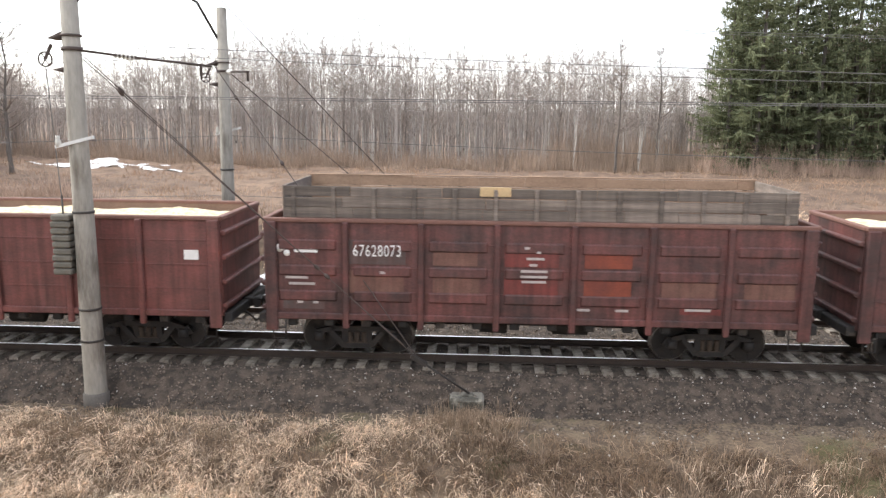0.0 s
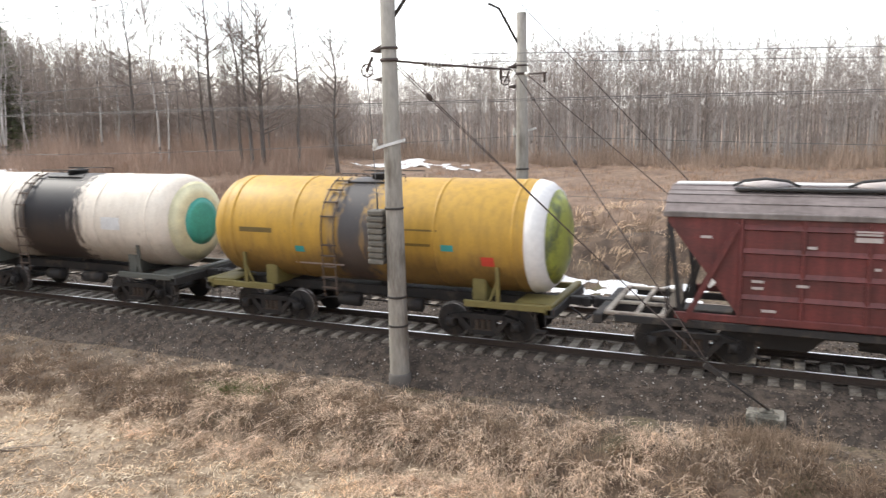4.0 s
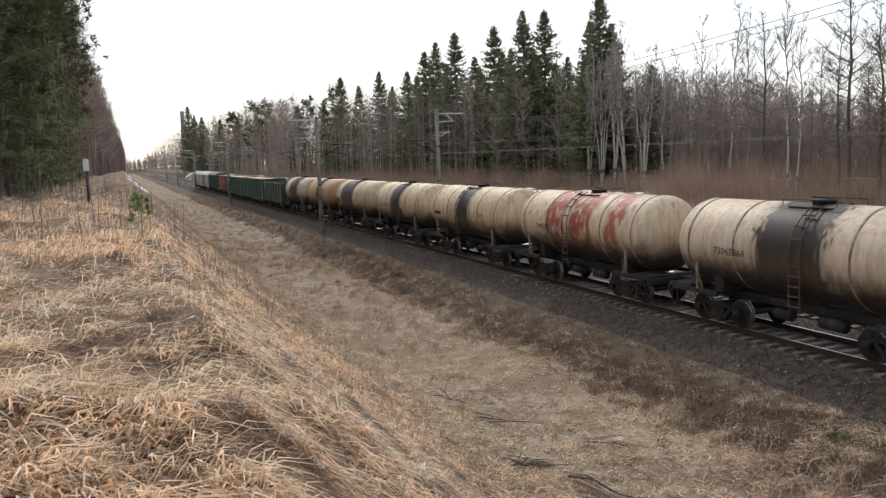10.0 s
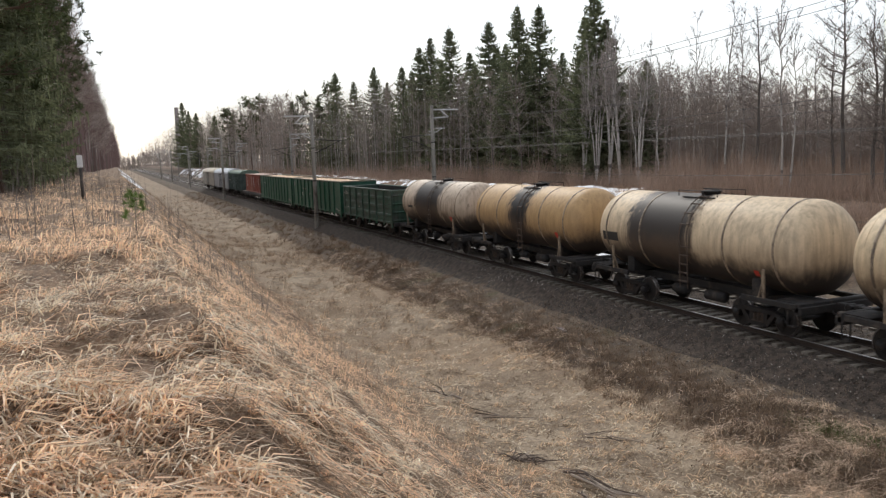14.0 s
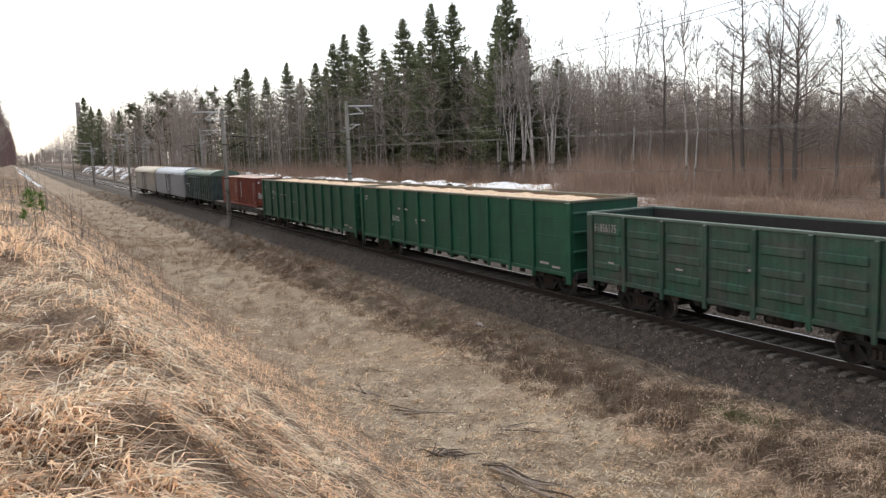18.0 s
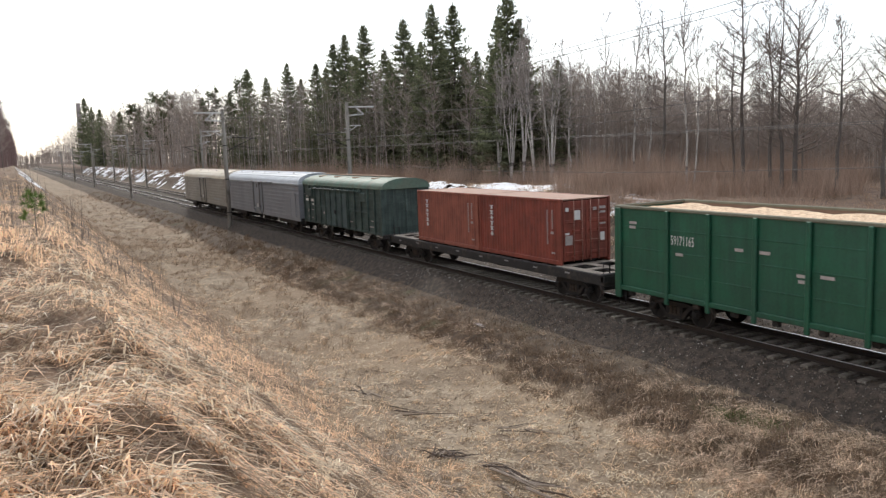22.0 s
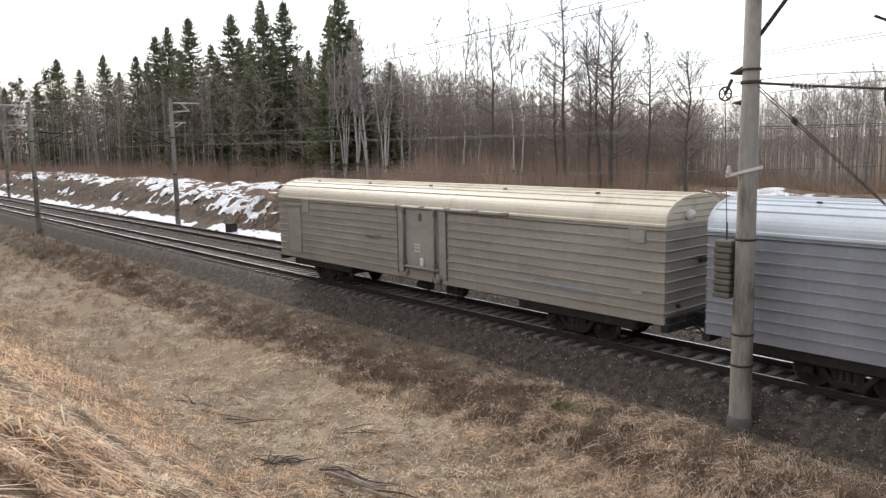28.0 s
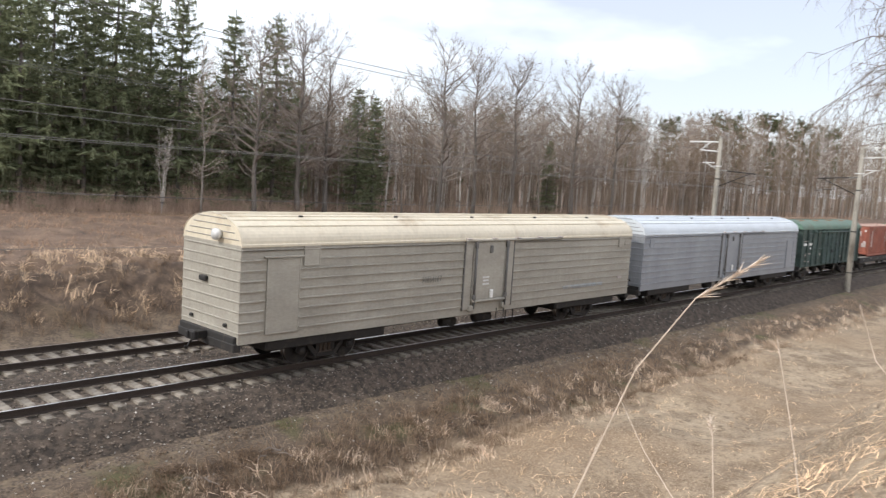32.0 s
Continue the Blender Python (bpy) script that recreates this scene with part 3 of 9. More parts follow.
def side_frame_geo():
    g = Geo()
    g.beam((-0.62, 0, 0.69), (0.62, 0, 0.69), 0.16, 0.13)
    g.beam((-0.33, 0, 0.26), (0.33, 0, 0.26), 0.16, 0.12)
    for s in (-1, 1):
        g.beam((s * 0.33, 0, 0.25), (s * 0.66, 0, 0.62), 0.14, 0.13, up=(0, 1, 0))
        g.beam((s * 0.3, 0, 0.28), (s * 0.3, 0, 0.68), 0.14, 0.09, up=(0, 1, 0))
        g.beam((s * 0.58, 0, 0.7), (s * 0.94, 0, 0.6), 0.16, 0.12)
        g.beam((s * 0.98, 0, 0.63), (s * 1.1, 0, 0.44), 0.14, 0.1, up=(0, 1, 0))
        g.box(s * 0.925 - 0.13, s * 0.925 + 0.13, -0.12, 0.12, 0.35, 0.6, 0.03)
        g.lathe([(-0.15, 0.1), (-0.13, 0.115), (0.13, 0.115)], 12, "y", (s * 0.925, 0, 0.475))
    return g.mesh("side_frame", M_BOGIE)


def wheelset_geo():
    g = Geo()
    for s in (-1, 1):
        c = s * 0.795
        prof = [(c - 0.065, 0.44), (c - 0.06, 0.47), (c + 0.06, 0.478), (c + 0.066, 0.44)]
        g.lathe(prof, 28, "y")
        g.lathe([(c - s * 0.066, 0.5), (c - s * 0.05, 0.505), (c - s * 0.036, 0.47)][::s], 28, "y")
        for k in range(5):
            a = 2 * math.pi * k / 5
            g.beam((0.12 * math.cos(a), c + s * 0.07, 0.12 * math.sin(a)), (0.4 * math.cos(a), c + s * 0.07, 0.4 * math.sin(a)), 0.05, 0.03, up=(0, 1, 0))
    g.lathe([(-1.15, 0.07), (-0.9, 0.085), (0.9, 0.085), (1.15, 0.07)], 12, "y")
    me = g.mesh("wheelset", M_BOGIE, M_TREAD)
    for p in me.polygons:
        if math.hypot(p.center.x, p.center.z) > 0.42:
            p.material_index = 1
    return me


def spring_geo():
    g = Geo()
    g.box(-0.26, 0.26, -0.08, 0.08, 0.32, 0.345)
    for x in (-0.17, 0.0, 0.17):
        prof = []
        for k in range(5):
            prof += [(0.335 + k * 0.05, 0.055), (0.36 + k * 0.05, 0.076)]
        g.lathe(prof + [(0.6, 0.055)], 8, "z", (x, 0, 0))
    return g.mesh("spring_pack", M_SPRING)


ME_FRAME, ME_WHEELS, ME_SPRING = side_frame_geo(), wheelset_geo(), spring_geo()
ME_BOLSTER = Geo().box(-0.22, 0.22, -1.05, 1.05, 0.42, 0.66, 0.03).lathe([(0.66, 0.2), (0.8, 0.2)], 12, "z").box(-0.1, 0.1, -1.0, 1.0, 0.32, 0.42).mesh("bogie", M_BOGIE)
ME_COUPLER = Geo().box(0.0, 0.42, -0.11, 0.11, 0.95, 1.17, 0.02).box(0.38, 0.56, -0.2, 0.16, 0.93, 1.2, 0.04).box(0.5, 0.62, -0.2, -0.06, 0.96, 1.17, 0.02).tube([(0.1, -0.35, 0.95), (0.35, -0.36, 0.8), (0.5, -0.3, 0.62), (0.6, -0.2, 0.72)], 0.03, 6).mesh("coupler", M_BOGIE)
WHEELSETS = []
TRAIN = []


def wagon(name, label, category, right, left, group="", pivot=None, axle_y=1.04):
    """A wagon between two coupler lines (its places at the start), with bogies and couplers. Returns the thing, its half body and half length."""
    mid, half = (right + left) / 2, (right - left) / 2
    w = thing(name, label, category, group, at=(mid, TRACK_A, 0))
    TRAIN.append(w)
    p = pivot if pivot else half - 2.65
    for s in (-1, 1):
        b = part("bogie", ME_BOLSTER, None, w, at=(s * p, 0, 0))
        for t in (-1, 1):
            part("side_frame", ME_FRAME, None, b, at=(0, t * axle_y, 0))
            part("spring_pack", ME_SPRING, None, b, at=(0, t * axle_y, 0))
            ws = part("wheelset", ME_WHEELS, None, b)
            ws.matrix_parent_inverse = Matrix.Translation((t * 0.925, 0, 0.475))
            WHEELSETS.append(ws)
        c = part("coupler", ME_COUPLER, None, w, at=(s * (half - 0.6), 0, 0))
        c.rotation_euler[2] = 0 if s > 0 else math.pi
    return w, half


def underframe(w, hb, z=1.1, mat=None, mesh_extra=None):
    g = Geo().box(-hb, hb, -0.3, 0.3, z - 0.28, z, 0.02)
    for s in (-1, 1):
        g.box(s * hb - 0.12, s * hb + 0.12, -1.5, 1.5, z - 0.22, z + 0.02, 0.02)
    part("centre_sill", g, mat or M_UNDER, w)
    part("brake_cylinder", Geo().lathe([(-1.3, 0.05), (-1.28, 0.17), (-0.6, 0.19), (-0.58, 0.05)], 14, "x", (0, -0.55, z - 0.42)), M_UNDER, w)
    part("air_reservoir", Geo().lathe([(0.5, 0.05), (0.55, 0.19), (1.4, 0.19), (1.45, 0.05)], 14, "x", (0, -0.6, z - 0.4)), M_UNDER, w)
    part("brake_rod", Geo().tube([(-hb + 2.2, -0.35, 0.62), (-1.3, -0.4, 0.7), (1.6, -0.4, 0.7), (hb - 2.2, -0.35, 0.62)], 0.025, 6), M_UNDER, w)


def chip_load(hb, top, mat, label, at_x, seed, low=-0.25):
    rg = random.Random(seed)
    ph = [rg.uniform(0, 6) for _ in range(4)]
    rows = []
    n = 60
    for i in range(n + 1):
        x = -hb + 2 * hb * i / n
        r = []
        for k in range(17):
            y = -1.42 + 2.84 * k / 16
            edge = min(1, (1.42 - abs(y)) / 0.5) * min(1, (hb - abs(x)) / 0.6)
            z = top + low + 0.2 * edge + 0.03 * math.sin(x * 1.9 + ph[0]) * edge + 0.02 * math.sin(x * 4.3 + ph[1] + y) + 0.02 * rg.uniform(-1, 1)
            r.append((x, y, z))
        rows.append(r)
    ob = solid("wood_chip_load", Geo().sheet(rows), mat, label, "wood chips", "loads of wood chips", at=(at_x, TRACK_A, 0))
    TRAIN.append(ob)
    return ob


def gondola(right, left, paint, label, z0=1.15, z1=3.5, posts=6, end_gap=0.55, rim=None, inside=None, panels=False, horizontal=4, width=1.56, group="open wagons", end_panel=1.0):
    """Open-top wagon: side sheets with posts, rim, end walls with ribs, floor."""
    w, half = wagon("open_wagon", label, "railway wagon", right, left, group)
    hb = half - end_gap
    rim, inside = rim or M_RIM, inside or M_INSIDE
    pitch = (2 * hb - 0.28) / (posts - 1 + 2 * end_panel)
    post_x = [-hb + 0.14] + [-hb + 0.14 + pitch * (end_panel + i) for i in range(posts)] + [hb - 0.14]
    underframe(w, hb + 0.1, 1.12)
    part("floor", Geo().box(-hb, hb, -width + 0.05, width - 0.05, z0 - 0.05, z0 + 0.1), inside, w)
    for s in (-1, 1):
        y = s * width
        wall = Geo().box(-hb, hb, y - 0.03, y + 0.03, z0, z1 - 0.05)
        side = part("side_wall", wall, paint, w)
        part("inner_lining", Geo().box(-hb + 0.04, hb - 0.04, y - s * 0.045 - 0.01, y - s * 0.045 + 0.01, z0 + 0.1, z1 - 0.06), inside, side)
        yo = y + s * 0.03
        for i in range(posts + 2):
            x = post_x[i]
            deep = 0.11 if 0 < i < posts + 1 else 0.09
            half_w = 0.075 if 0 < i < posts + 1 else 0.15
            lo = z0 - 0.3 if 0 < i < posts + 1 else z0 - 0.38
            part("post", Geo().box(x - half_w, x + half_w, min(yo, yo + s * deep), max(yo, yo + s * deep), lo, z1 - 0.08, 0.025), paint, w)
        for k in range(1, horizontal):
            z = z0 + (z1 - z0) * k / horizontal
            part("panel_rib", Geo().box(-hb + 0.2, hb - 0.2, min(yo, yo + s * 0.015), max(yo, yo + s * 0.015), z - 0.018, z + 0.018, 0.008), paint, side)
        if panels:
            for i in range(posts + 1):
                xa = -hb + 0.3 + (2 * hb - 0.28) * i / (posts + 1)
                xb = xa + (2 * hb - 0.28) / (posts + 1) - 0.36
                for k in range(3):
                    z = z0 + 0.38 + k * (z1 - z0 - 0.5) / 3
                    part("pressed_panel", Geo().box(xa + 0.02, xb - 0.02, min(yo - s * 0.03, yo + s * 0.05), max(yo - s * 0.03, yo + s * 0.05), z - 0.03, z + 0.23, 0.07), paint, side)
        part("lower_sill", Geo().box(-hb, hb, min(yo, yo + s * 0.07), max(yo, yo + s * 0.07), z0 - 0.1, z0 + 0.06, 0.02), paint, w)
        part("top_rail", Geo().box(-hb - 0.03, hb + 0.03, y - 0.06, y + 0.09 if s > 0 else y + 0.06, z1 - 0.1, z1, 0.02) if s > 0 else Geo().box(-hb - 0.03, hb + 0.03, y - 0.09, y + 0.06, z1 - 0.1, z1, 0.02), rim, w)
        x = s * hb
        end = part("end_wall", Geo().box(x - 0.03, x + 0.03, -width + 0.03, width - 0.03, z0 - 0.1, z1 - 0.05), paint, w)
        for k in range(4):
            z = z0 + 0.15 + k * (z1 - z0 - 0.2) / 3.6
            part("end_rib", Geo().box(min(x, x + s * 0.13), max(x, x + s * 0.13), -width, width, z - 0.06, z + 0.06, 0.03), paint, end)
        part("end_rail", Geo().box(x - 0.06, x + 0.09, -width, width, z1 - 0.1, z1, 0.02), rim, w)
        xs = s * (hb - 0.3)
        part("end_step", Geo().tube([(xs - 0.16, -width - 0.02, z0 - 0.08), (xs - 0.15, -width - 0.03, z0 - 0.6), (xs + 0.15, -width - 0.03, z0 - 0.6), (xs + 0.16, -width - 0.02, z0 - 0.08)], 0.022, 6).beam((xs - 0.16, -width - 0.02, z0 - 0.33), (xs + 0.16, -width - 0.02, z0 - 0.33), 0.04, 0.03), M_UNDER, w)
    for i in range(14):
        x = -hb + 0.6 + (2 * hb - 1.2) * i / 13
        part("hatch_hinge", Geo().box(x - 0.12, x + 0.12, -width + 0.05, -width + 0.2, z0 - 0.3, z0 - 0.06, 0.03), M_UNDER, w)
    return w, hb


def text_bars(w, y, rows, mat=None):
    short = [((a + b) / 2 - 0.3 * (b - a), (a + b) / 2 + 0.3 * (b - a), z) for a, b, z in rows]
    lines_of_paint("lettering_line", short, y, 0.06, mat or M_DIMWHITE, w)


YS = -1.56 - 0.03 - 0.012      # outer face of an open wagon's side sheet

# the open wagon ahead, then the one with raised plank sides
gw, hb = gondola(22.15, 8.2, M_MAROON, "worn red open wagon loaded with wood chips")
chip_load(hb, 3.4, M_CHIPS, "pale yellow wood chips filling the open wagon", (22.15 + 8.2) / 2, 1)
part("red_hub_cap", Geo().lathe([(-0.03, 0.02), (0.0, 0.17), (0.02, 0.17)], 14, "y", (-4.6, -1.2, 0.5)), M_SIGNRED, gw)

gw, hb = gondola(8.2, -5.72, M_MAROON, "maroon open wagon with raised sides of grey planks, flaking paint", panels=True)
mid = (8.2 - 5.72) / 2
rg = random.Random(11)
for s in (-1, 1):
    y = s * 1.5
    for k in range(3):
        z = 3.5 + k * 0.255
        x = -hb + 0.45
        while x < hb - 0.5:
            ln = min(rg.uniform(1.2, 2.2), hb - 0.45 - x)
            part("plank", Geo().box(x + 0.006, x + ln - 0.006, y - 0.025 + rg.uniform(-0.008, 0.008), y + 0.025, z + 0.004, z + 0.246 + rg.uniform(-0.02, 0.01), 0.008), M_PLANK if s < 0 else M_INPLANK, gw)
            x += ln
    for i in range(13):
        x = -hb + 0.7 + (2 * hb - 1.4) * i / 12
        part("plank_stake", Geo().box(x - 0.05, x + 0.05, y + (-0.075 if s < 0 else 0.025), y + (-0.025 if s < 0 else 0.075), 3.4, 4.22, 0.01), M_PLANK, gw)
    for k in range(3):
        z = 3.5 + k * 0.255
        part("plank", Geo().box(s * (hb - 0.45) - 0.025, s * (hb - 0.45) + 0.025, -1.47, 1.47, z + 0.004, z + 0.246, 0.008), M_PLANK, gw)
    for i in range(4):
        part("plank_stake", Geo().box(s * (hb - 0.45) + (0.025 if s > 0 else -0.075), s * (hb - 0.45) + (0.075 if s > 0 else -0.025), -1.2 + i * 0.8 - 0.05, -1.2 + i * 0.8 + 0.05, 3.4, 4.22, 0.01), M_PLANK, gw)
part("fresh_plank", Geo().box(-1.32, -0.6, -1.555, -1.52, 4.06, 4.28, 0.008), M_NEWPLANK, gw, "fresh pale repair board")
part("cap_board", Geo().box(-hb + 0.42, hb - 0.42, 1.46, 1.54, 4.27, 4.3, 0.008), M_INPLANK, gw)
M_GREYFIELD = material("grey_overpaint", (0.075, 0.06, 0.056), 0.65, vary=0.3, scale=2.5, second=(0.11, 0.05, 0.044), amount=0.35, edge=0.2, streak=0.25)
M_REDFIELD = material("bright_red_overpaint", (0.17, 0.032, 0.028), 0.6, vary=0.3, scale=2.5, second=(0.11, 0.035, 0.03), amount=0.4, edge=0.2, streak=0.25)
M_TANFIELD = material("rubbed_tan_paint", (0.17, 0.09, 0.066), 0.65, vary=0.3, scale=2.5, second=(0.11, 0.045, 0.036), amount=0.5, edge=0.22, streak=0.25)
for x0, x1, z0_, z1_, field in ((1.15, 2.25, 2.42, 2.98, M_PATCH), (1.15, 2.25, 1.72, 2.26, M_PATCH), (-4.5, -3.05, 2.42, 3.0, M_GREYFIELD), (-2.4, -1.35, 2.42, 2.98, M_TANFIELD), (-0.72, 0.55, 1.72, 2.26, M_REDFIELD), (-0.72, 0.55, 2.42, 2.98, M_REDFIELD),
                                (-4.4, -3.1, 1.72, 2.26, M_TANFIELD), (2.95, 4.2, 1.72, 2.26, M_TANFIELD), (4.85, 6.0, 1.72, 2.26, M_TANFIELD), (3.4, 4.35, 1.36, 1.5, M_REDFIELD), (-2.4, -1.3, 1.72, 2.2, M_TANFIELD), (-6.0, -5.0, 1.3, 1.5, M_GREYFIELD)):
    part("paint_patch", Geo().box(x0, x1, YS - 0.004, YS + 0.002, z0_, z1_), field, gw)
letters("wagon_number", "67628073", 0.4, M_WHITE, gw, (-4.3, YS - 0.06, 2.62), spread=1.08, narrow=0.68)
text_bars(gw, YS - 0.05, [(-6.1, -5.2, 2.05), (-6.05, -5.0, 1.9), (-5.7, -5.45, 1.45), (-5.3, -5.1, 1.45), (-3.7, -3.5, 2.2), (-0.3, -0.1, 2.85), (0.0, 0.15, 2.75), (-0.35, 0.35, 2.6), (-0.2, 0.1, 2.45), (-0.55, 0.5, 2.3), (-0.55, 0.5, 2.17), (-0.5, 0.45, 2.05), (0.9, 1.4, 1.4), (1.8, 2.3, 1.4), (3.3, 4.3, 1.45)])
part("painted_mark", Geo().lathe([(YS - 0.018, 0.1), (YS - 0.014, 0.1)], 16, "y", (-6.05, 0, 2.78)).lathe([(YS - 0.018, 0.08), (YS - 0.014, 0.08)], 12, "y", (-5.85, 0, 2.88)).lathe([(YS - 0.018, 0.08), (YS - 0.014, 0.08)], 12, "y", (-5.88, 0, 2.66)).box(-5.7, -5.15, YS - 0.018, YS - 0.013, 2.68, 2.86), M_WHITE, gw)

gw, hb = gondola(-5.72, -19.65, M_RED, "brick-red open wagon heaped with wood chips, worn paint")
chip_load(hb, 3.4, M_CHIPS, "pale yellow wood chips heaped in the red wagon", (-5.72 - 19.65) / 2, 2)
letters("wagon_number", "61227456", 0.4, M_DIMWHITE, gw, (-4.3, YS - 0.06, 2.62), spread=1.08, narrow=0.68)
part("white_plate", Geo().box(5.55, 5.9, YS - 0.02, YS + 0.005, 2.45, 2.68), M_WHITE, gw)
text_bars(gw, YS - 0.05, [(-5.5, -4.6, 2.7), (-5.5, -5.2, 2.3), (-5.6, -4.9, 1.75), (-1.9, -1.7, 2.6), (-1.6, -1.35, 2.6), (0.3, 0.7, 2.6), (0.1, 0.75, 2.3), (0.25, 0.6, 2.2)])

gw, hb = gondola(-19.65, -33.58, M_RED, "brick-red open wagon with large white number, full of wood chips")
chip_load(hb, 3.4, M_CHIPS, "pale yellow wood chips filling the red wagon", (-19.65 - 33.58) / 2, 3)
letters("wagon_number", "63743470", 0.4, M_WHITE, gw, (-4.3, YS - 0.06, 2.62), spread=1.08, narrow=0.68)
part("white_plate", Geo().box(5.55, 5.88, YS - 0.02, YS + 0.005, 2.45, 2.7), M_WHITE, gw)
part("teal_patch", Geo().box(-4.2, -3.6, YS - 0.006, YS + 0.002, 1.65, 2.0), material("dark_teal_paint", (0.03, 0.06, 0.07), 0.6), gw)
text_bars(gw, YS - 0.05, [(-5.8, -5.3, 2.85), (-5.2, -4.7, 2.85), (-5.1, -4.8, 2.7), (-5.6, -4.8, 1.65), (-2.2, -1.7, 2.6), (-0.6, -0.2, 2.7), (-0.7, -0.3, 2.55), (0.1, 0.7, 2.55), (0.15, 0.5, 2.4), (-0.6, -0.35, 1.6), (2.5, 3.1, 1.4), (3.7, 3.85, 2.6)])


def hopper(right, left):
    """Covered grain hopper: inclined ends, ribbed sides, grey roof with hatches."""
    w, half = wagon("hopper_wagon", "red covered hopper wagon with grey ribbed roof and inclined ends", "railway wagon", right, left)
    hb, y = 5.35, 1.5
    z0, ze, zr = 1.35, 3.62, 4.1
    cut, zk = 1.58, 3.45
    g = Geo()
    for s in (-1, 1):
        g.add([(-hb, s * y, ze), (hb, s * y, ze), (hb, s * y, zk), (hb - cut, s * y, z0), (-hb + cut, s * y, z0), (-hb, s * y, zk)], [(0, 1, 2, 3, 4, 5)[::s]])
        g.add([(s * hb, -y, ze), (s * hb, y, ze), (s * hb, y, zk), (s * hb, -y, zk)], [(0, 1, 2, 3)])
        g.add([(s * hb, -y, zk), (s * hb, y, zk), (s * (hb - cut), y, z0), (s * (hb - cut), -y, z0)], [(0, 1, 2, 3)])
    g.add([(-hb + cut, -y, z0), (hb - cut, -y, z0), (hb - cut, y, z0), (-hb + cut, y, z0)], [(0, 1, 2, 3)])
    part("hull", g, M_HOPPER, w)
    for s in (-1, 1):
        yo = s * y
        for k in range(7):
            x = -hb + cut + (2 * hb - 2 * cut) * k / 6
            deep = 0.08 if k in (0, 6) else 0.055
            part("post", Geo().box(x - 0.045, x + 0.045, min(yo, yo + s * deep), max(yo, yo + s * deep), z0, ze, 0.015), M_HOPPER, w)
        for k in range(4):
            z = z0 + 0.42 + k * 0.52
            part("side_rib", Geo().add([(-hb + cut, yo, z + 0.1), (hb - cut, yo, z + 0.1), (hb - cut, yo + s * 0.065, z), (-hb + cut, yo + s * 0.065, z), (hb - cut, yo, z - 0.03), (-hb + cut, yo, z - 0.03)], [(0, 1, 2, 3), (3, 2, 4, 5), (0, 3, 5), (1, 4, 2)]), M_HOPPER, w)
        part("lower_rail", Geo().box(-hb + 0.2, hb - 0.2, min(yo, yo + s * 0.05), max(yo, yo + s * 0.05), z0 - 0.16, z0 + 0.02, 0.02), M_HOPPER, w)
        part("sill", Geo().box(-hb - 1.2, hb + 1.2, min(yo * 0.95, yo), max(yo * 0.95, yo), 0.98, 1.16, 0.02), M_UNDER, w)
        for e in (-1, 1):
            part("diagonal_strut", Geo().beam((e * (hb - 1.52), yo + s * 0.05, 3.45), (e * (hb - 0.42), yo + s * 0.05, 1.15), 0.1, 0.13), M_HOPPER, w)
            part("corner_post", Geo().beam((e * (hb - 0.03), yo * 0.97, 3.6), (e * (hb - 0.32), yo * 0.97, 1.15), 0.08, 0.1), M_UNDER, w)
            part("end_strut", Geo().beam((e * (hb - 0.25), yo * 0.55, 1.15), (e * (hb - 0.6), yo * 0.55, 2.55), 0.08, 0.08), M_UNDER, w)
    roof = [(-1.56, ze - 0.04), (-1.56, ze + 0.06), (-1.34, ze + 0.24), (-1.05, ze + 0.4), (-0.7, zr - 0.02), (-0.35, zr + 0.06), (0, zr + 0.08)]
    roof = roof + [(-a, b) for a, b in reversed(roof[:-1])]
    part("roof", Geo().prism(roof, -hb - 0.08, hb + 0.08), M_HOPROOF, w)
    part("eave_strip", Geo().box(-hb - 0.1, hb + 0.1, -1.6, -1.55, ze - 0.06, ze + 0.07, 0.015).box(-hb - 0.1, hb + 0.1, 1.55, 1.6, ze - 0.06, ze + 0.07, 0.015), M_ROOFGREY, w)
    for a, b in roof[1:6] + roof[7:12]:
        part("roof_seam", Geo().box(-hb - 0.07, hb + 0.07, a - 0.015, a + 0.015, b - 0.005, b + 0.018, 0.005), M_ROOFGREY, w)
    part("roof_walk", Geo().box(-4.0, 3.85, -0.9, -0.62, zr + 0.02, zr + 0.07, 0.01), M_BLACK, w)
    # white strip added along the ridge, not a piece of the roof sheeting
    part("ridge_sheet", Geo().box(-hb, hb, -0.2, 0.2, zr + 0.07, zr + 0.11, 0.01), M_WHITE, w, "white line along the ridge")
    for x in (-3.35, -1.0, 0.68, 3.35):
        part("roof_hatch", Geo().lathe([(zr + 0.05, 0.5), (zr + 0.12, 0.5), (zr + 0.18, 0.36), (zr + 0.2, 0.03)], 20, "z", (x, -0.25, 0)), M_DIMWHITE, w)
        part("hatch_bow", Geo().tube([(x - 0.7, -0.72, zr + 0.1), (x - 0.45, -0.72, zr + 0.22), (x, -0.72, zr + 0.27), (x + 0.45, -0.72, zr + 0.22), (x + 0.7, -0.72, zr + 0.1)], 0.035, 6), M_BLACK, w)
    for x in (-2.8, -0.2, 2.4):
        g = Geo()
        g.add([(x - 1.15, -1.3, z0 - 0.1), (x + 1.15, -1.3, z0 - 0.1), (x + 1.15, 1.3, z0 - 0.1), (x - 1.15, 1.3, z0 - 0.1), (x - 0.5, -0.95, 0.5), (x + 0.5, -0.95, 0.5), (x + 0.5, 0.95, 0.5), (x - 0.5, 0.95, 0.5)],
              [(0, 1, 5, 4), (1, 2, 6, 5), (2, 3, 7, 6), (3, 0, 4, 7), (4, 5, 6, 7)])
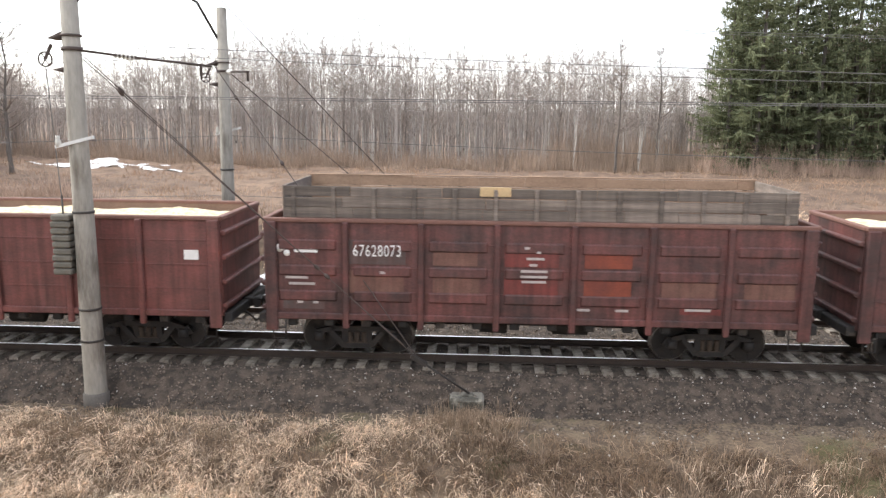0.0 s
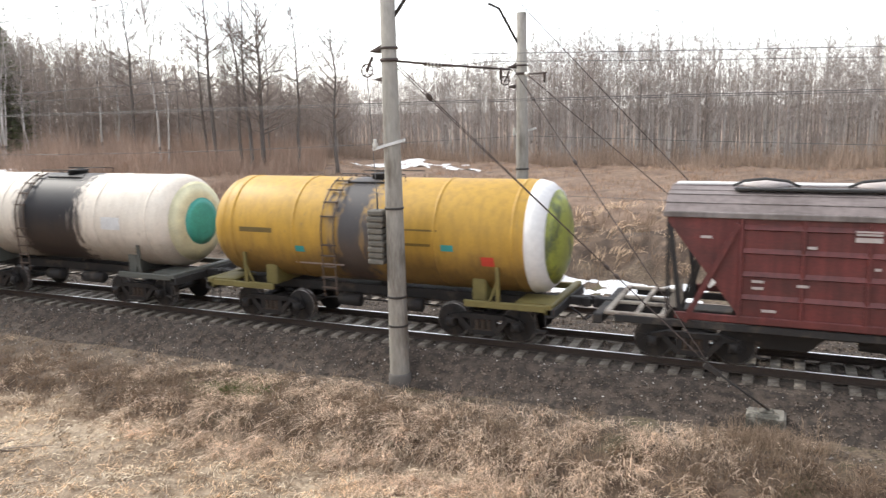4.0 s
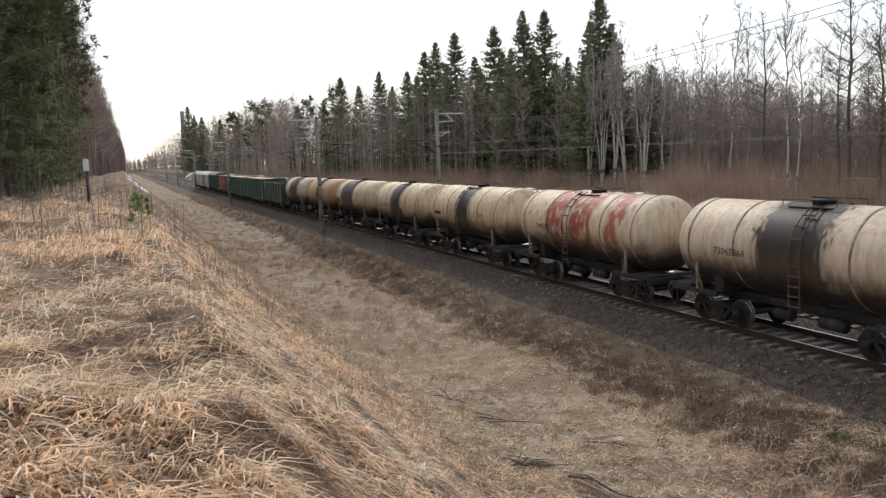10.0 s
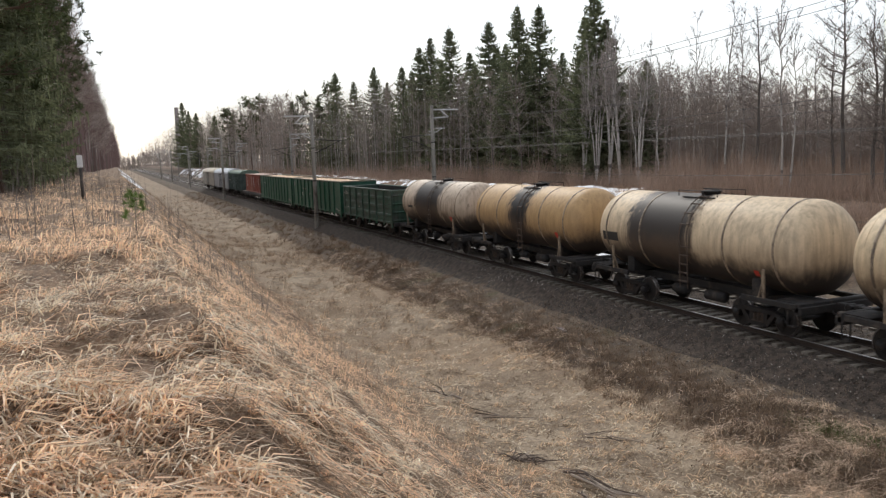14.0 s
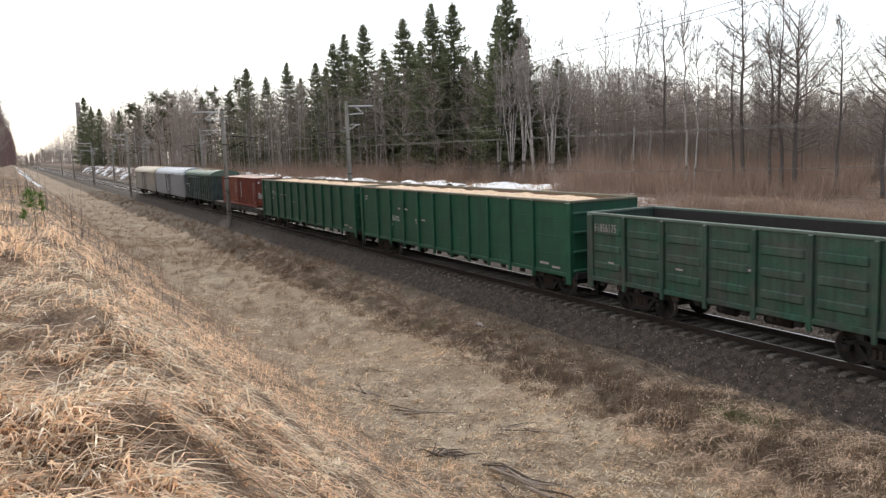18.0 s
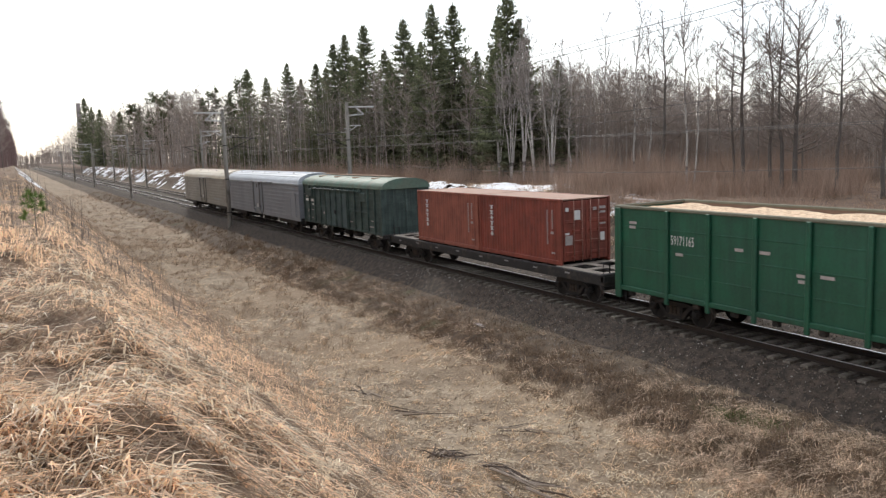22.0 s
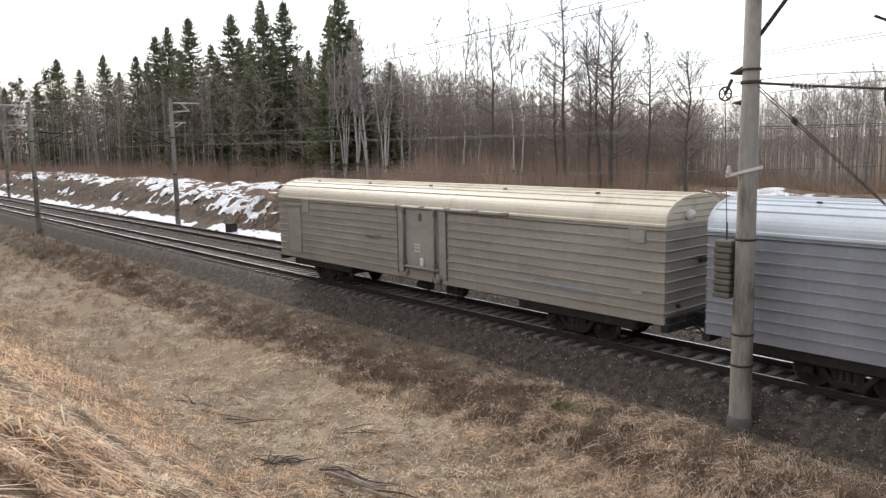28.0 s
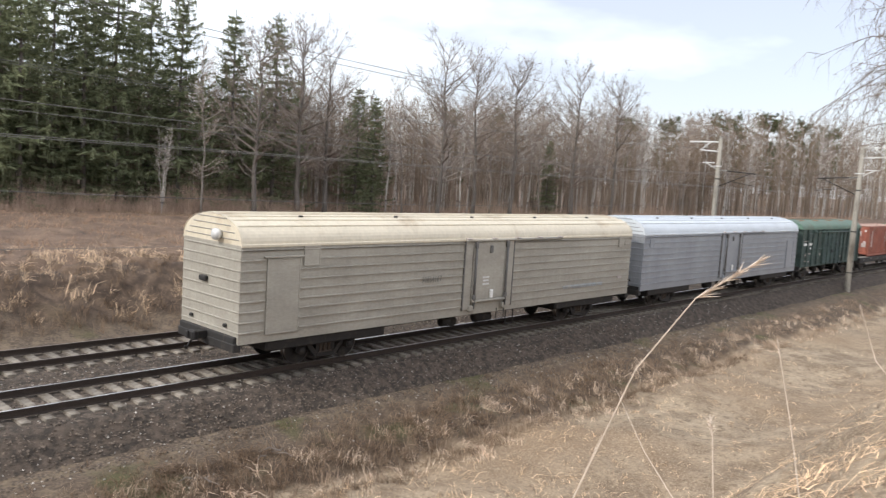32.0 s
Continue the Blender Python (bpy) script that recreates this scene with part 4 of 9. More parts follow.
        part("discharge_chute", g, M_UNDER, w)
    underframe(w, hb + 1.6, 1.12)
    for e in (-1, 1):
        for xa, xb in ((hb + 0.0, hb + 0.16), (hb + 0.62, hb + 0.74), (hb + 1.3, hb + 1.45)):
            part("deck_bar", Geo().box(min(e * xa, e * xb), max(e * xa, e * xb), -1.42, 1.42, 1.14, 1.24, 0.02), M_DECK, w)
        for yy in (-1.42, -0.3, 0.3, 1.42):
            part("deck_bar", Geo().box(min(e * hb, e * (hb + 1.45)), max(e * hb, e * (hb + 1.45)), yy - 0.06, yy + 0.06, 1.13, 1.22, 0.02), M_DECK, w)
        part("brace_plate", Geo().add([(e * (hb - 0.25), -0.5, 1.2), (e * (hb + 0.2), -0.5, 1.2), (e * (hb - 0.25), -0.5, 1.95), (e * (hb - 0.25), -0.46, 1.2), (e * (hb + 0.2), -0.46, 1.2), (e * (hb - 0.25), -0.46, 1.95)], [(0, 1, 2), (3, 5, 4), (0, 3, 4, 1), (1, 4, 5, 2), (2, 5, 3, 0)]), M_DECK, w)
        part("ladder", Geo().beam((e * (hb + 0.02), -1.35, 1.2), (e * (hb + 0.02), -1.35, 3.6), 0.04, 0.04).beam((e * (hb + 0.02), -0.95, 1.2), (e * (hb + 0.02), -0.95, 3.6), 0.04, 0.04), M_UNDER, w)
    ys = -y - 0.052
    text_bars(w, ys, [(-4.7, -4.3, 3.1), (-2.5, -2.2, 2.95), (0.9, 1.4, 2.95), (-1.2, -1.0, 2.55), (-3.6, -3.2, 2.15), (-3.6, -3.2, 2.0), (-2.7, -2.3, 2.1), (0.2, 0.8, 1.95), (0.25, 0.7, 1.82), (1.1, 1.8, 2.1), (1.15, 1.6, 1.95), (-3.4, -2.9, 1.5), (1.9, 2.4, 1.45), (1.95, 2.4, 1.32), (1.0, 1.7, 1.35), (0.5, 1.2, 1.62)])
    lines_of_paint("lettering_line", [(-1.55, -1.05, 3.14), (-0.9, 0.0, 3.14), (-1.55, -1.05, 3.28), (-0.9, 0.0, 3.28)], ys, 0.1, M_DIMWHITE, w)
    lines_of_paint("lettering_line", [(-0.35, -0.15, 2.72), (1.85, 2.2, 1.52), (2.28, 2.65, 1.52)], ys, 0.22, M_WHITE, w)
    part("hazard_mark", Geo().beam((-4.4, ys, 2.1), (-4.4, ys - 0.004, 2.1), 0.2, 0.2, up=(1, 0, 1)), M_WHITE, w)
    return w


hopper(-33.58, -48.44)


def tank_paint(name, base, spill=(0.035, 0.03, 0.028), spill_width=0.75, rust=(0.16, 0.05, 0.03), rust_amount=0.0, dirt=0.35, grime=(0.2, 0.15, 0.1), seed=0.0, offset=0.0, peel=None, fields=(), foot=1.0):
    """Tank paint: an oil spill run down from the filling hatch, rust or paint losses in patches, grime in streaks;
    grime and underside shade painted low on the barrel.
    """
    m = bpy.data.materials.new(name)
    m.use_nodes = True
    n, l = m.node_tree.nodes, m.node_tree.links
    p = n["Principled BSDF"]
    p.inputs["Roughness"].default_value = 0.58
    co, sep, mp = n.new("ShaderNodeTexCoord"), n.new("ShaderNodeSeparateXYZ"), n.new("ShaderNodeMapping")
    mp.inputs["Location"].default_value = (seed, seed * 0.7, seed * 0.3)
    l.new(co.outputs["Object"], sep.inputs[0])
    l.new(co.outputs["Object"], mp.inputs["Vector"])

    def noise_of(scale, stretch=(1, 1, 1), detail=5.0):
        t, q = n.new("ShaderNodeTexNoise"), n.new("ShaderNodeMapping")
        q.inputs["Scale"].default_value = stretch
        l.new(mp.outputs[0], q.inputs["Vector"])
        l.new(q.outputs[0], t.inputs["Vector"])
        t.inputs["Scale"].default_value, t.inputs["Detail"].default_value = scale, detail
        return t.outputs["Fac"]

    def calc(op, a, b=0.0):
        c = n.new("ShaderNodeMath")
        c.operation = op
        for k, q in enumerate((a, b)):
            if isinstance(q, (int, float)):
                c.inputs[k].default_value = q
            else:
                l.new(q, c.inputs[k])
        return c.outputs[0]

    def ramp(v, a, b):
        r = n.new("ShaderNodeMapRange")
        r.inputs["From Min"].default_value, r.inputs["From Max"].default_value = a, b
        l.new(v, r.inputs["Value"])
        return r.outputs[0]

    def mixed(f, a, b):
        x = n.new("ShaderNodeMix")
        x.data_type = "RGBA"
        l.new(f, x.inputs["Factor"])
        for key, q in (("A", a), ("B", b)):
            if isinstance(q, tuple):
                x.inputs[key].default_value = (*q, 1)
            else:
                l.new(q, x.inputs[key])
        return x.outputs["Result"]

    cloud, streak, fine = noise_of(1.1), noise_of(2.2, (2.5, 2.5, 0.25)), noise_of(16)
    col = mixed(calc("MULTIPLY", ramp(streak, 0.43, 0.66), dirt), base, grime)
    col = mixed(calc("MULTIPLY", ramp(cloud, 0.5, 0.72), dirt * 0.7), col, tuple(c * 0.62 for c in base))
    if rust_amount:
        cut = 0.74 - 0.4 * rust_amount
        col = mixed(ramp(noise_of(1.7, (1.0, 1.0, 0.6), 9.0), cut - 0.05, cut + 0.06), col, rust)
        col = mixed(calc("MULTIPLY", ramp(noise_of(2.4, (1.2, 1.2, 0.6), 9.0), cut - 0.02, cut + 0.1), 0.8), col, tuple(c * 0.45 for c in rust))
    if peel:
        bare = calc("ADD", calc("MULTIPLY", sep.outputs["X"], 0.3), calc("MULTIPLY", calc("SUBTRACT", noise_of(4.5, (1, 1, 0.8), 9.0), 0.5), 2.6))
        col = mixed(ramp(bare, 1.34, 1.46), col, peel)
    col = mixed(calc("MULTIPLY", ramp(noise_of(5.0, (1, 1, 0.8), 8.0), 0.64, 0.74), 0.35), col, (0.14, 0.1, 0.07))
    ragged = calc("MULTIPLY", calc("SUBTRACT", noise_of(1.3, (1, 1, 0.6), 8.0), 0.5), 1.6)
    for middle, reach, colour in fields:
        off = calc("ADD", calc("ABSOLUTE", calc("SUBTRACT", sep.outputs["X"], middle)), ragged)
        col = mixed(calc("MULTIPLY", ramp(off, reach + 0.12, reach - 0.1), ramp(noise_of(3.0, (1, 1, 0.5), 7.0), 0.33, 0.5)), col, colour)
    drip = noise_of(4.5, (1.6, 1.6, 0.12))
    wide = calc("ADD", calc("ABSOLUTE", calc("SUBTRACT", sep.outputs["X"], offset)), calc("ADD", calc("MULTIPLY", calc("SUBTRACT", streak, 0.5), 1.3), calc("MULTIPLY", calc("SUBTRACT", drip, 0.5), 1.0)))
    if spill_width:
        col = mixed(calc("MULTIPLY", ramp(wide, spill_width + 0.5, spill_width), 0.75), col, tuple(0.55 * a + 0.45 * b for a, b in zip(spill, (0.13, 0.085, 0.06))))
        col = mixed(calc("MULTIPLY", ramp(wide, spill_width + 0.2, spill_width - 0.1), ramp(noise_of(2.0), 0.1, 0.3)), col, tuple(0.5 * c for c in spill))
    # colour darkens low on the barrel, for grime and for the underside's shade
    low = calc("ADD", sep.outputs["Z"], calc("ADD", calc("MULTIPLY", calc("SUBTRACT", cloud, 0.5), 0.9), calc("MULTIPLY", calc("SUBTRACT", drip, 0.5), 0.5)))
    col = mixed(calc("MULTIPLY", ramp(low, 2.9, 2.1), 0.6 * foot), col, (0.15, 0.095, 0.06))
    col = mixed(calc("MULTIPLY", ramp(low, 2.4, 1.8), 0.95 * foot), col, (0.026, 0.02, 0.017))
    sc = n.new("ShaderNodeVectorMath")
    sc.operation = "SCALE"
    l.new(col, sc.inputs[0])
    l.new(calc("ADD", calc("MULTIPLY", fine, 0.3), 0.85), sc.inputs["Scale"])
    l.new(sc.outputs[0], p.inputs["Base Color"])
    return m


def tank_wagon(right, left, label, paint, frame_mat=None, number=None, number_x=-3.1, band=None, end_ring=None, end_disc=None, marks=(), ladder=0.35, band_mat=None, disc_r=1.275):
    """Tank wagon: dished barrel on saddles, steel bands, filling dome, ladders, end sills."""
    w, half = wagon("tank_wagon", label, "tank wagon", right, left, "tank wagons")
    hb, r, zc = 5.4, 1.5, 2.72
    frame_mat = frame_mat or M_UNDER
    prof = [(-hb, 0.02), (-hb + 0.03, 0.55), (-hb + 0.12, 0.95), (-hb + 0.3, 1.27), (-hb + 0.52, 1.43), (-hb + 0.75, r)]
    prof = prof + [(-1.8, r), (1.8, r)] + [(-a, b) for a, b in reversed(prof)]
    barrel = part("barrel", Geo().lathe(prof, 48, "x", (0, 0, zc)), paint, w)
    for x in (-4.35, -2.2, 2.2, 4.35):
        part("hoop", Geo().lathe([(x - 0.045, r - 0.002), (x - 0.04, r + 0.016), (x + 0.04, r + 0.016), (x + 0.045, r - 0.002)], 48, "x", (0, 0, zc)), paint if band_mat is True else band_mat or M_HOOP, barrel)
    part("weld_seam", Geo().lathe([(-hb + 0.73, r - 0.002), (-hb + 0.75, r + 0.008), (-hb + 0.77, r - 0.002)], 48, "x", (0, 0, zc)), paint, barrel)
    if end_ring:
        part("end_ring", Geo().lathe([(hb - 0.75, r + 0.004), (hb - 0.5, 1.445), (hb - 0.28, 1.27)] if disc_r > 1 else [(hb - 0.29, 1.277), (hb - 0.105, 0.955), (hb - 0.07, disc_r)], 48, "x", (0, 0, zc)), end_ring, barrel)
    if end_disc:
        part("end_disc", Geo().lathe(([(hb - 0.3, 1.275), (hb - 0.11, 0.955)] if disc_r > 1 else [(hb - 0.08, disc_r)]) + [(hb - 0.02, 0.55), (hb + 0.008, 0.02)], 40, "x", (0, 0, zc)), end_disc, barrel)
    zt = zc + r
    dome = part("filling_dome", Geo().lathe([(zt - 0.05, 0.33), (zt + 0.07, 0.33), (zt + 0.08, 0.37), (zt + 0.11, 0.37), (zt + 0.14, 0.2), (zt + 0.15, 0.04)], 20, "z"), M_UNDER, barrel)
    part("dome_lever", Geo().beam((-0.4, 0, zt + 0.18), (0.4, 0, zt + 0.18), 0.06, 0.04), M_UNDER, dome)
    for y in (-0.62, 0.4):
        part("walkway", Geo().box(-0.8, 0.8, y, y + 0.22, zt - 0.11, zt - 0.08), M_UNDER, w)
    part("walkway_rail", Geo().tube([(-1.0, -0.62, zt - 0.06), (-1.0, -0.62, zt + 0.14), (1.0, -0.62, zt + 0.14), (1.0, -0.62, zt - 0.06)], 0.016, 6).tube([(-1.0, 0.62, zt - 0.06), (-1.0, 0.62, zt + 0.14), (1.0, 0.62, zt + 0.14), (1.0, 0.62, zt - 0.06)], 0.016, 6).tube([(0.3, -0.62, zt - 0.06), (0.3, -0.62, zt + 0.14)], 0.014, 6), M_UNDER, w)
    for s in (-1, 1):
        g = Geo()
        pts = []
        for k in range(10):
            a = radians(4 + 70 * k / 9)
            pts.append((s * (r + 0.07) * math.cos(a), zc + (r + 0.07) * math.sin(a)))
        for x in (ladder - 0.2, ladder + 0.2):
            g.tube([(x, s * 1.5, 1.0)] + [(x, y, z) for y, z in pts], 0.022, 5)
        stile = part("ladder", g, M_LADDER, w)
        for y, z in [(s * 1.53, 1.25 + 0.3 * k) for k in range(5)] + pts[2::2]:
            part("rung", Geo().beam((ladder - 0.24, y, z), (ladder + 0.24, y, z), 0.06, 0.04), M_LADDER, stile)
        part("saddle", Geo().box(s * 3.3 - 0.2, s * 3.3 + 0.2, -1.1, 1.1, 1.1, 1.75, 0.04), frame_mat, w)
        part("saddle_strap", Geo().beam((s * 3.95, -1.42, 1.15), (s * 3.95, -1.46, 2.1), 0.1, 0.06).beam((s * 3.95, -1.4, 1.15), (s * 3.6, -1.4, 1.15), 0.1, 0.1).beam((s * 3.7, -1.4, 1.15), (s * 3.92, -1.44, 1.7), 0.05, 0.05), frame_mat if band_mat is True else M_HOOP, w)
        part("end_sill", Geo().box(s * (half - 0.75) - 0.1, s * (half - 0.75) + 0.1, -1.5, 1.5, 0.95, 1.25, 0.03).box(min(s * 3.0, s * (half - 0.75)), max(s * 3.0, s * (half - 0.75)), -1.46, -1.36, 1.02, 1.2, 0.02).box(min(s * 3.0, s * (half - 0.75)), max(s * 3.0, s * (half - 0.75)), 1.36, 1.46, 1.02, 1.2, 0.02), frame_mat, w)
        part("end_deck", Geo().box(min(s * 4.4, s * (half - 0.7)), max(s * 4.4, s * (half - 0.7)), -1.4, -0.4, 1.2, 1.24), frame_mat, w)
        part("step", Geo().box(s * (half - 0.95) - 0.15, s * (half - 0.95) + 0.15, -1.5, -1.3, 0.5, 0.54).box(s * (half - 0.95) - 0.15, s * (half - 0.95) - 0.12, -1.5, -1.46, 0.5, 1.0).box(s * (half - 0.95) + 0.12, s * (half - 0.95) + 0.15, -1.5, -1.46, 0.5, 1.0), M_UNDER, w)
    part("drain_valve", Geo().lathe([(0.72, 0.1), (0.8, 0.18), (1.3, 0.2)], 14, "z").box(-0.5, 0.5, -0.06, 0.06, 0.95, 1.05), M_UNDER, w)
    underframe(w, half - 0.7, 1.12)

    def on_shell(x0, x1, z0, z1, mat, nm):
        """A painted field that follows the barrel's near side."""
        rows = []
        for k in range(6):
            z = z0 + (z1 - z0) * k / 5
            y = -math.sqrt(max(0.0, (r + 0.006) ** 2 - (z - zc) ** 2))
            rows.append([(x0, y, z), (x1, y, z)])
        part(nm, Geo().sheet(rows, False), mat, barrel)

    for x0, x1, z0, z1, mat, nm in marks:
        on_shell(x0, x1, z0, z1, mat, nm)
    if number:
        letters("wagon_number", number, 0.34, M_BLACK, barrel, (number_x, -r - 0.012, 2.5), spread=1.05)
    return w


CREAM = (0.69, 0.54, 0.35)
tanks = [
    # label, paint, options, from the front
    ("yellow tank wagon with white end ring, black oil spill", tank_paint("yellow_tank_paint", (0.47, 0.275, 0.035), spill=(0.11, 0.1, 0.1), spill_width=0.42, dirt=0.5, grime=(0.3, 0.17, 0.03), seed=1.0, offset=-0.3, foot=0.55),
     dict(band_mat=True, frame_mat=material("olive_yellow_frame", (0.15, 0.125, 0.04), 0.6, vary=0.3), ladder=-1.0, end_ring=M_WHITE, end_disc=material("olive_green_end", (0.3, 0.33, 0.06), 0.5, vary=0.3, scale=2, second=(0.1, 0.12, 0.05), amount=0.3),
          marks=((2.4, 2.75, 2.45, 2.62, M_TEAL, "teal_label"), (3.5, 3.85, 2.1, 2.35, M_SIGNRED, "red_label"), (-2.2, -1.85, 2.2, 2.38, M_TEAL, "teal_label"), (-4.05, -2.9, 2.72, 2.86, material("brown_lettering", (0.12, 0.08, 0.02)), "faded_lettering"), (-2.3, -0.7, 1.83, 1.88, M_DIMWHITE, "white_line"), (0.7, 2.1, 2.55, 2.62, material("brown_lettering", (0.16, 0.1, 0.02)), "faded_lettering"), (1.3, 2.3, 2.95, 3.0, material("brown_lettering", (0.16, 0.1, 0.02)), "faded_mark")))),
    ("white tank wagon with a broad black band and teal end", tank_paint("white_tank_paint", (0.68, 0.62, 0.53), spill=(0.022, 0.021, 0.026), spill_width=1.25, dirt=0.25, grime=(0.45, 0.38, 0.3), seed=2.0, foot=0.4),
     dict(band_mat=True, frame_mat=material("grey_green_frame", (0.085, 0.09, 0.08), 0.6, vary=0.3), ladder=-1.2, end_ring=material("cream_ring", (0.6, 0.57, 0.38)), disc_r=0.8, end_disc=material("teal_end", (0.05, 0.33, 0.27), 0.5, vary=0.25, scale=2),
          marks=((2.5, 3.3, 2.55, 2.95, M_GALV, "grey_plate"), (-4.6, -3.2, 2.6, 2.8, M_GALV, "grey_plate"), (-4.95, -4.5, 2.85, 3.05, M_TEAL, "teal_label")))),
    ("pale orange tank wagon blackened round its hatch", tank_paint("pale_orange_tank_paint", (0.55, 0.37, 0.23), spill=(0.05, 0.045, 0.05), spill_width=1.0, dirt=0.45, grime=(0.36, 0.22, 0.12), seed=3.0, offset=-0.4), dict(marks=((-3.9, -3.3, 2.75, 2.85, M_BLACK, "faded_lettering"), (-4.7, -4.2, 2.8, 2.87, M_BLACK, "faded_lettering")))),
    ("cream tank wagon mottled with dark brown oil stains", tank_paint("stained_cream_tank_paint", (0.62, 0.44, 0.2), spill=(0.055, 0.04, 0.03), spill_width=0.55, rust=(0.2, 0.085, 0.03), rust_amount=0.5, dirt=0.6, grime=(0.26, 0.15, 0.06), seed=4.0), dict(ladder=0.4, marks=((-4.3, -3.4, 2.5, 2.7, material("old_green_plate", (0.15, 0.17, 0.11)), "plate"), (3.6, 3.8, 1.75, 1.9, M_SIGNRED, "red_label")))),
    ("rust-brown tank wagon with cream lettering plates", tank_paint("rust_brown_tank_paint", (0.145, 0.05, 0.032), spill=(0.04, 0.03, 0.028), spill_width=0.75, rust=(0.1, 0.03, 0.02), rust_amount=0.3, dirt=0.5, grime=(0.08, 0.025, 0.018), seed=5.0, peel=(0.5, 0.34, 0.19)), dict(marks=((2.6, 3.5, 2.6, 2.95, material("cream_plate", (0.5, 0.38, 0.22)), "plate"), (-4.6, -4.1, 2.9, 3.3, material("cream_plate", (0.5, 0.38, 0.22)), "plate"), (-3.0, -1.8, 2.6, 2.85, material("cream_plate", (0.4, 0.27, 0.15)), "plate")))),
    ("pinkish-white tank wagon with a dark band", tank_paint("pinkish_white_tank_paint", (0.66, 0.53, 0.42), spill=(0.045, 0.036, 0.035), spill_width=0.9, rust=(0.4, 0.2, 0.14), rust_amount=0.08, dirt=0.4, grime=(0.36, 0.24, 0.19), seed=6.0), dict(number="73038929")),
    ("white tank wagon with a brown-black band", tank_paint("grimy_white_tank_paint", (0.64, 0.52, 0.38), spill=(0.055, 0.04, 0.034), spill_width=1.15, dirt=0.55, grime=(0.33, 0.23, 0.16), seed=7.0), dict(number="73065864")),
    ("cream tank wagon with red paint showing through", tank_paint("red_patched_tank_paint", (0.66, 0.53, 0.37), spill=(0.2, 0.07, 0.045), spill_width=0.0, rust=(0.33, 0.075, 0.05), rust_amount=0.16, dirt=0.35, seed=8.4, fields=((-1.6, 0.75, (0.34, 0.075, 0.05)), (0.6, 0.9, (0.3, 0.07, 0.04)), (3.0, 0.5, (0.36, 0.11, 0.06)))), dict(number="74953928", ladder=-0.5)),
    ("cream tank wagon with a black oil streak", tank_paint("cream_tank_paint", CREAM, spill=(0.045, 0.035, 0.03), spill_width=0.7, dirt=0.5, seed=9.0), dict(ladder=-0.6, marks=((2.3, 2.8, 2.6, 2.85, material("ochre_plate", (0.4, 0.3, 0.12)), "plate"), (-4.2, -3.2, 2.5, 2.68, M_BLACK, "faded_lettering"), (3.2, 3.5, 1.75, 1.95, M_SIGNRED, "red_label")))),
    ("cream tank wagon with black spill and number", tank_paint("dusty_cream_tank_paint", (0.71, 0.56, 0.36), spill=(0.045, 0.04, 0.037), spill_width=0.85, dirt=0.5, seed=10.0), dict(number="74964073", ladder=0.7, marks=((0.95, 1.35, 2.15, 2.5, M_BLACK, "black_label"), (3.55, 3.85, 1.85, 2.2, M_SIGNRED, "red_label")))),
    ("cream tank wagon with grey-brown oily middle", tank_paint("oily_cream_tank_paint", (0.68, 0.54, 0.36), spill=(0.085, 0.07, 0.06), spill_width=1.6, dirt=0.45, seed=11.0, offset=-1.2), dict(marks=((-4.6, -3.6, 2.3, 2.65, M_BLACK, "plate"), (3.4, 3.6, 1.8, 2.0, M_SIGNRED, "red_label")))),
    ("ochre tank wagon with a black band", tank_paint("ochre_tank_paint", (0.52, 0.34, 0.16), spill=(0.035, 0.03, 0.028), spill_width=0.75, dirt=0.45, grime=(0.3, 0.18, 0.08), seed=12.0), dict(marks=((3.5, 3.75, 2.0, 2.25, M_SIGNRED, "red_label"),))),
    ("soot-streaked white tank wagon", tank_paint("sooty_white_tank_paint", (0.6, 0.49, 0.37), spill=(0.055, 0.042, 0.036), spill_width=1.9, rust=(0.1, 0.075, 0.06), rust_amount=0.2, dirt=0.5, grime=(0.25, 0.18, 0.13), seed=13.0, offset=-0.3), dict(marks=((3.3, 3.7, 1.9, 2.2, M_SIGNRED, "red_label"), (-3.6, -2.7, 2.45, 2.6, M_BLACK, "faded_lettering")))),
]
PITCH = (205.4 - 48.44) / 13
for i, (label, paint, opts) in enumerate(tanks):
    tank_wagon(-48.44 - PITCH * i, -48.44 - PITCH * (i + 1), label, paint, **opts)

# the green open wagons
gw, hb = gondola(-205.4, -219.25, M_GREENOLD, "faded green open wagon, empty, with pressed side panels", posts=6, rim=M_GREENRIM, inside=M_DARKIN, panels=True, horizontal=1)
letters("wagon_number", "61856175", 0.4, M_DIMWHITE, gw, (-5.98, YS - 0.06, 2.85), spread=1.08, narrow=0.68)
text_bars(gw, YS - 0.012, [(-5.6, -4.9, 2.3), (-3.9, -3.2, 2.9), (-2.2, -1.7, 1.9), (-5.4, -4.9, 1.75), (0.5, 0.9, 2.2)])
part("white_plate", Geo().box(5.0, 5.3, YS - 0.02, YS + 0.005, 1.55, 1.75), M_WHITE, gw)
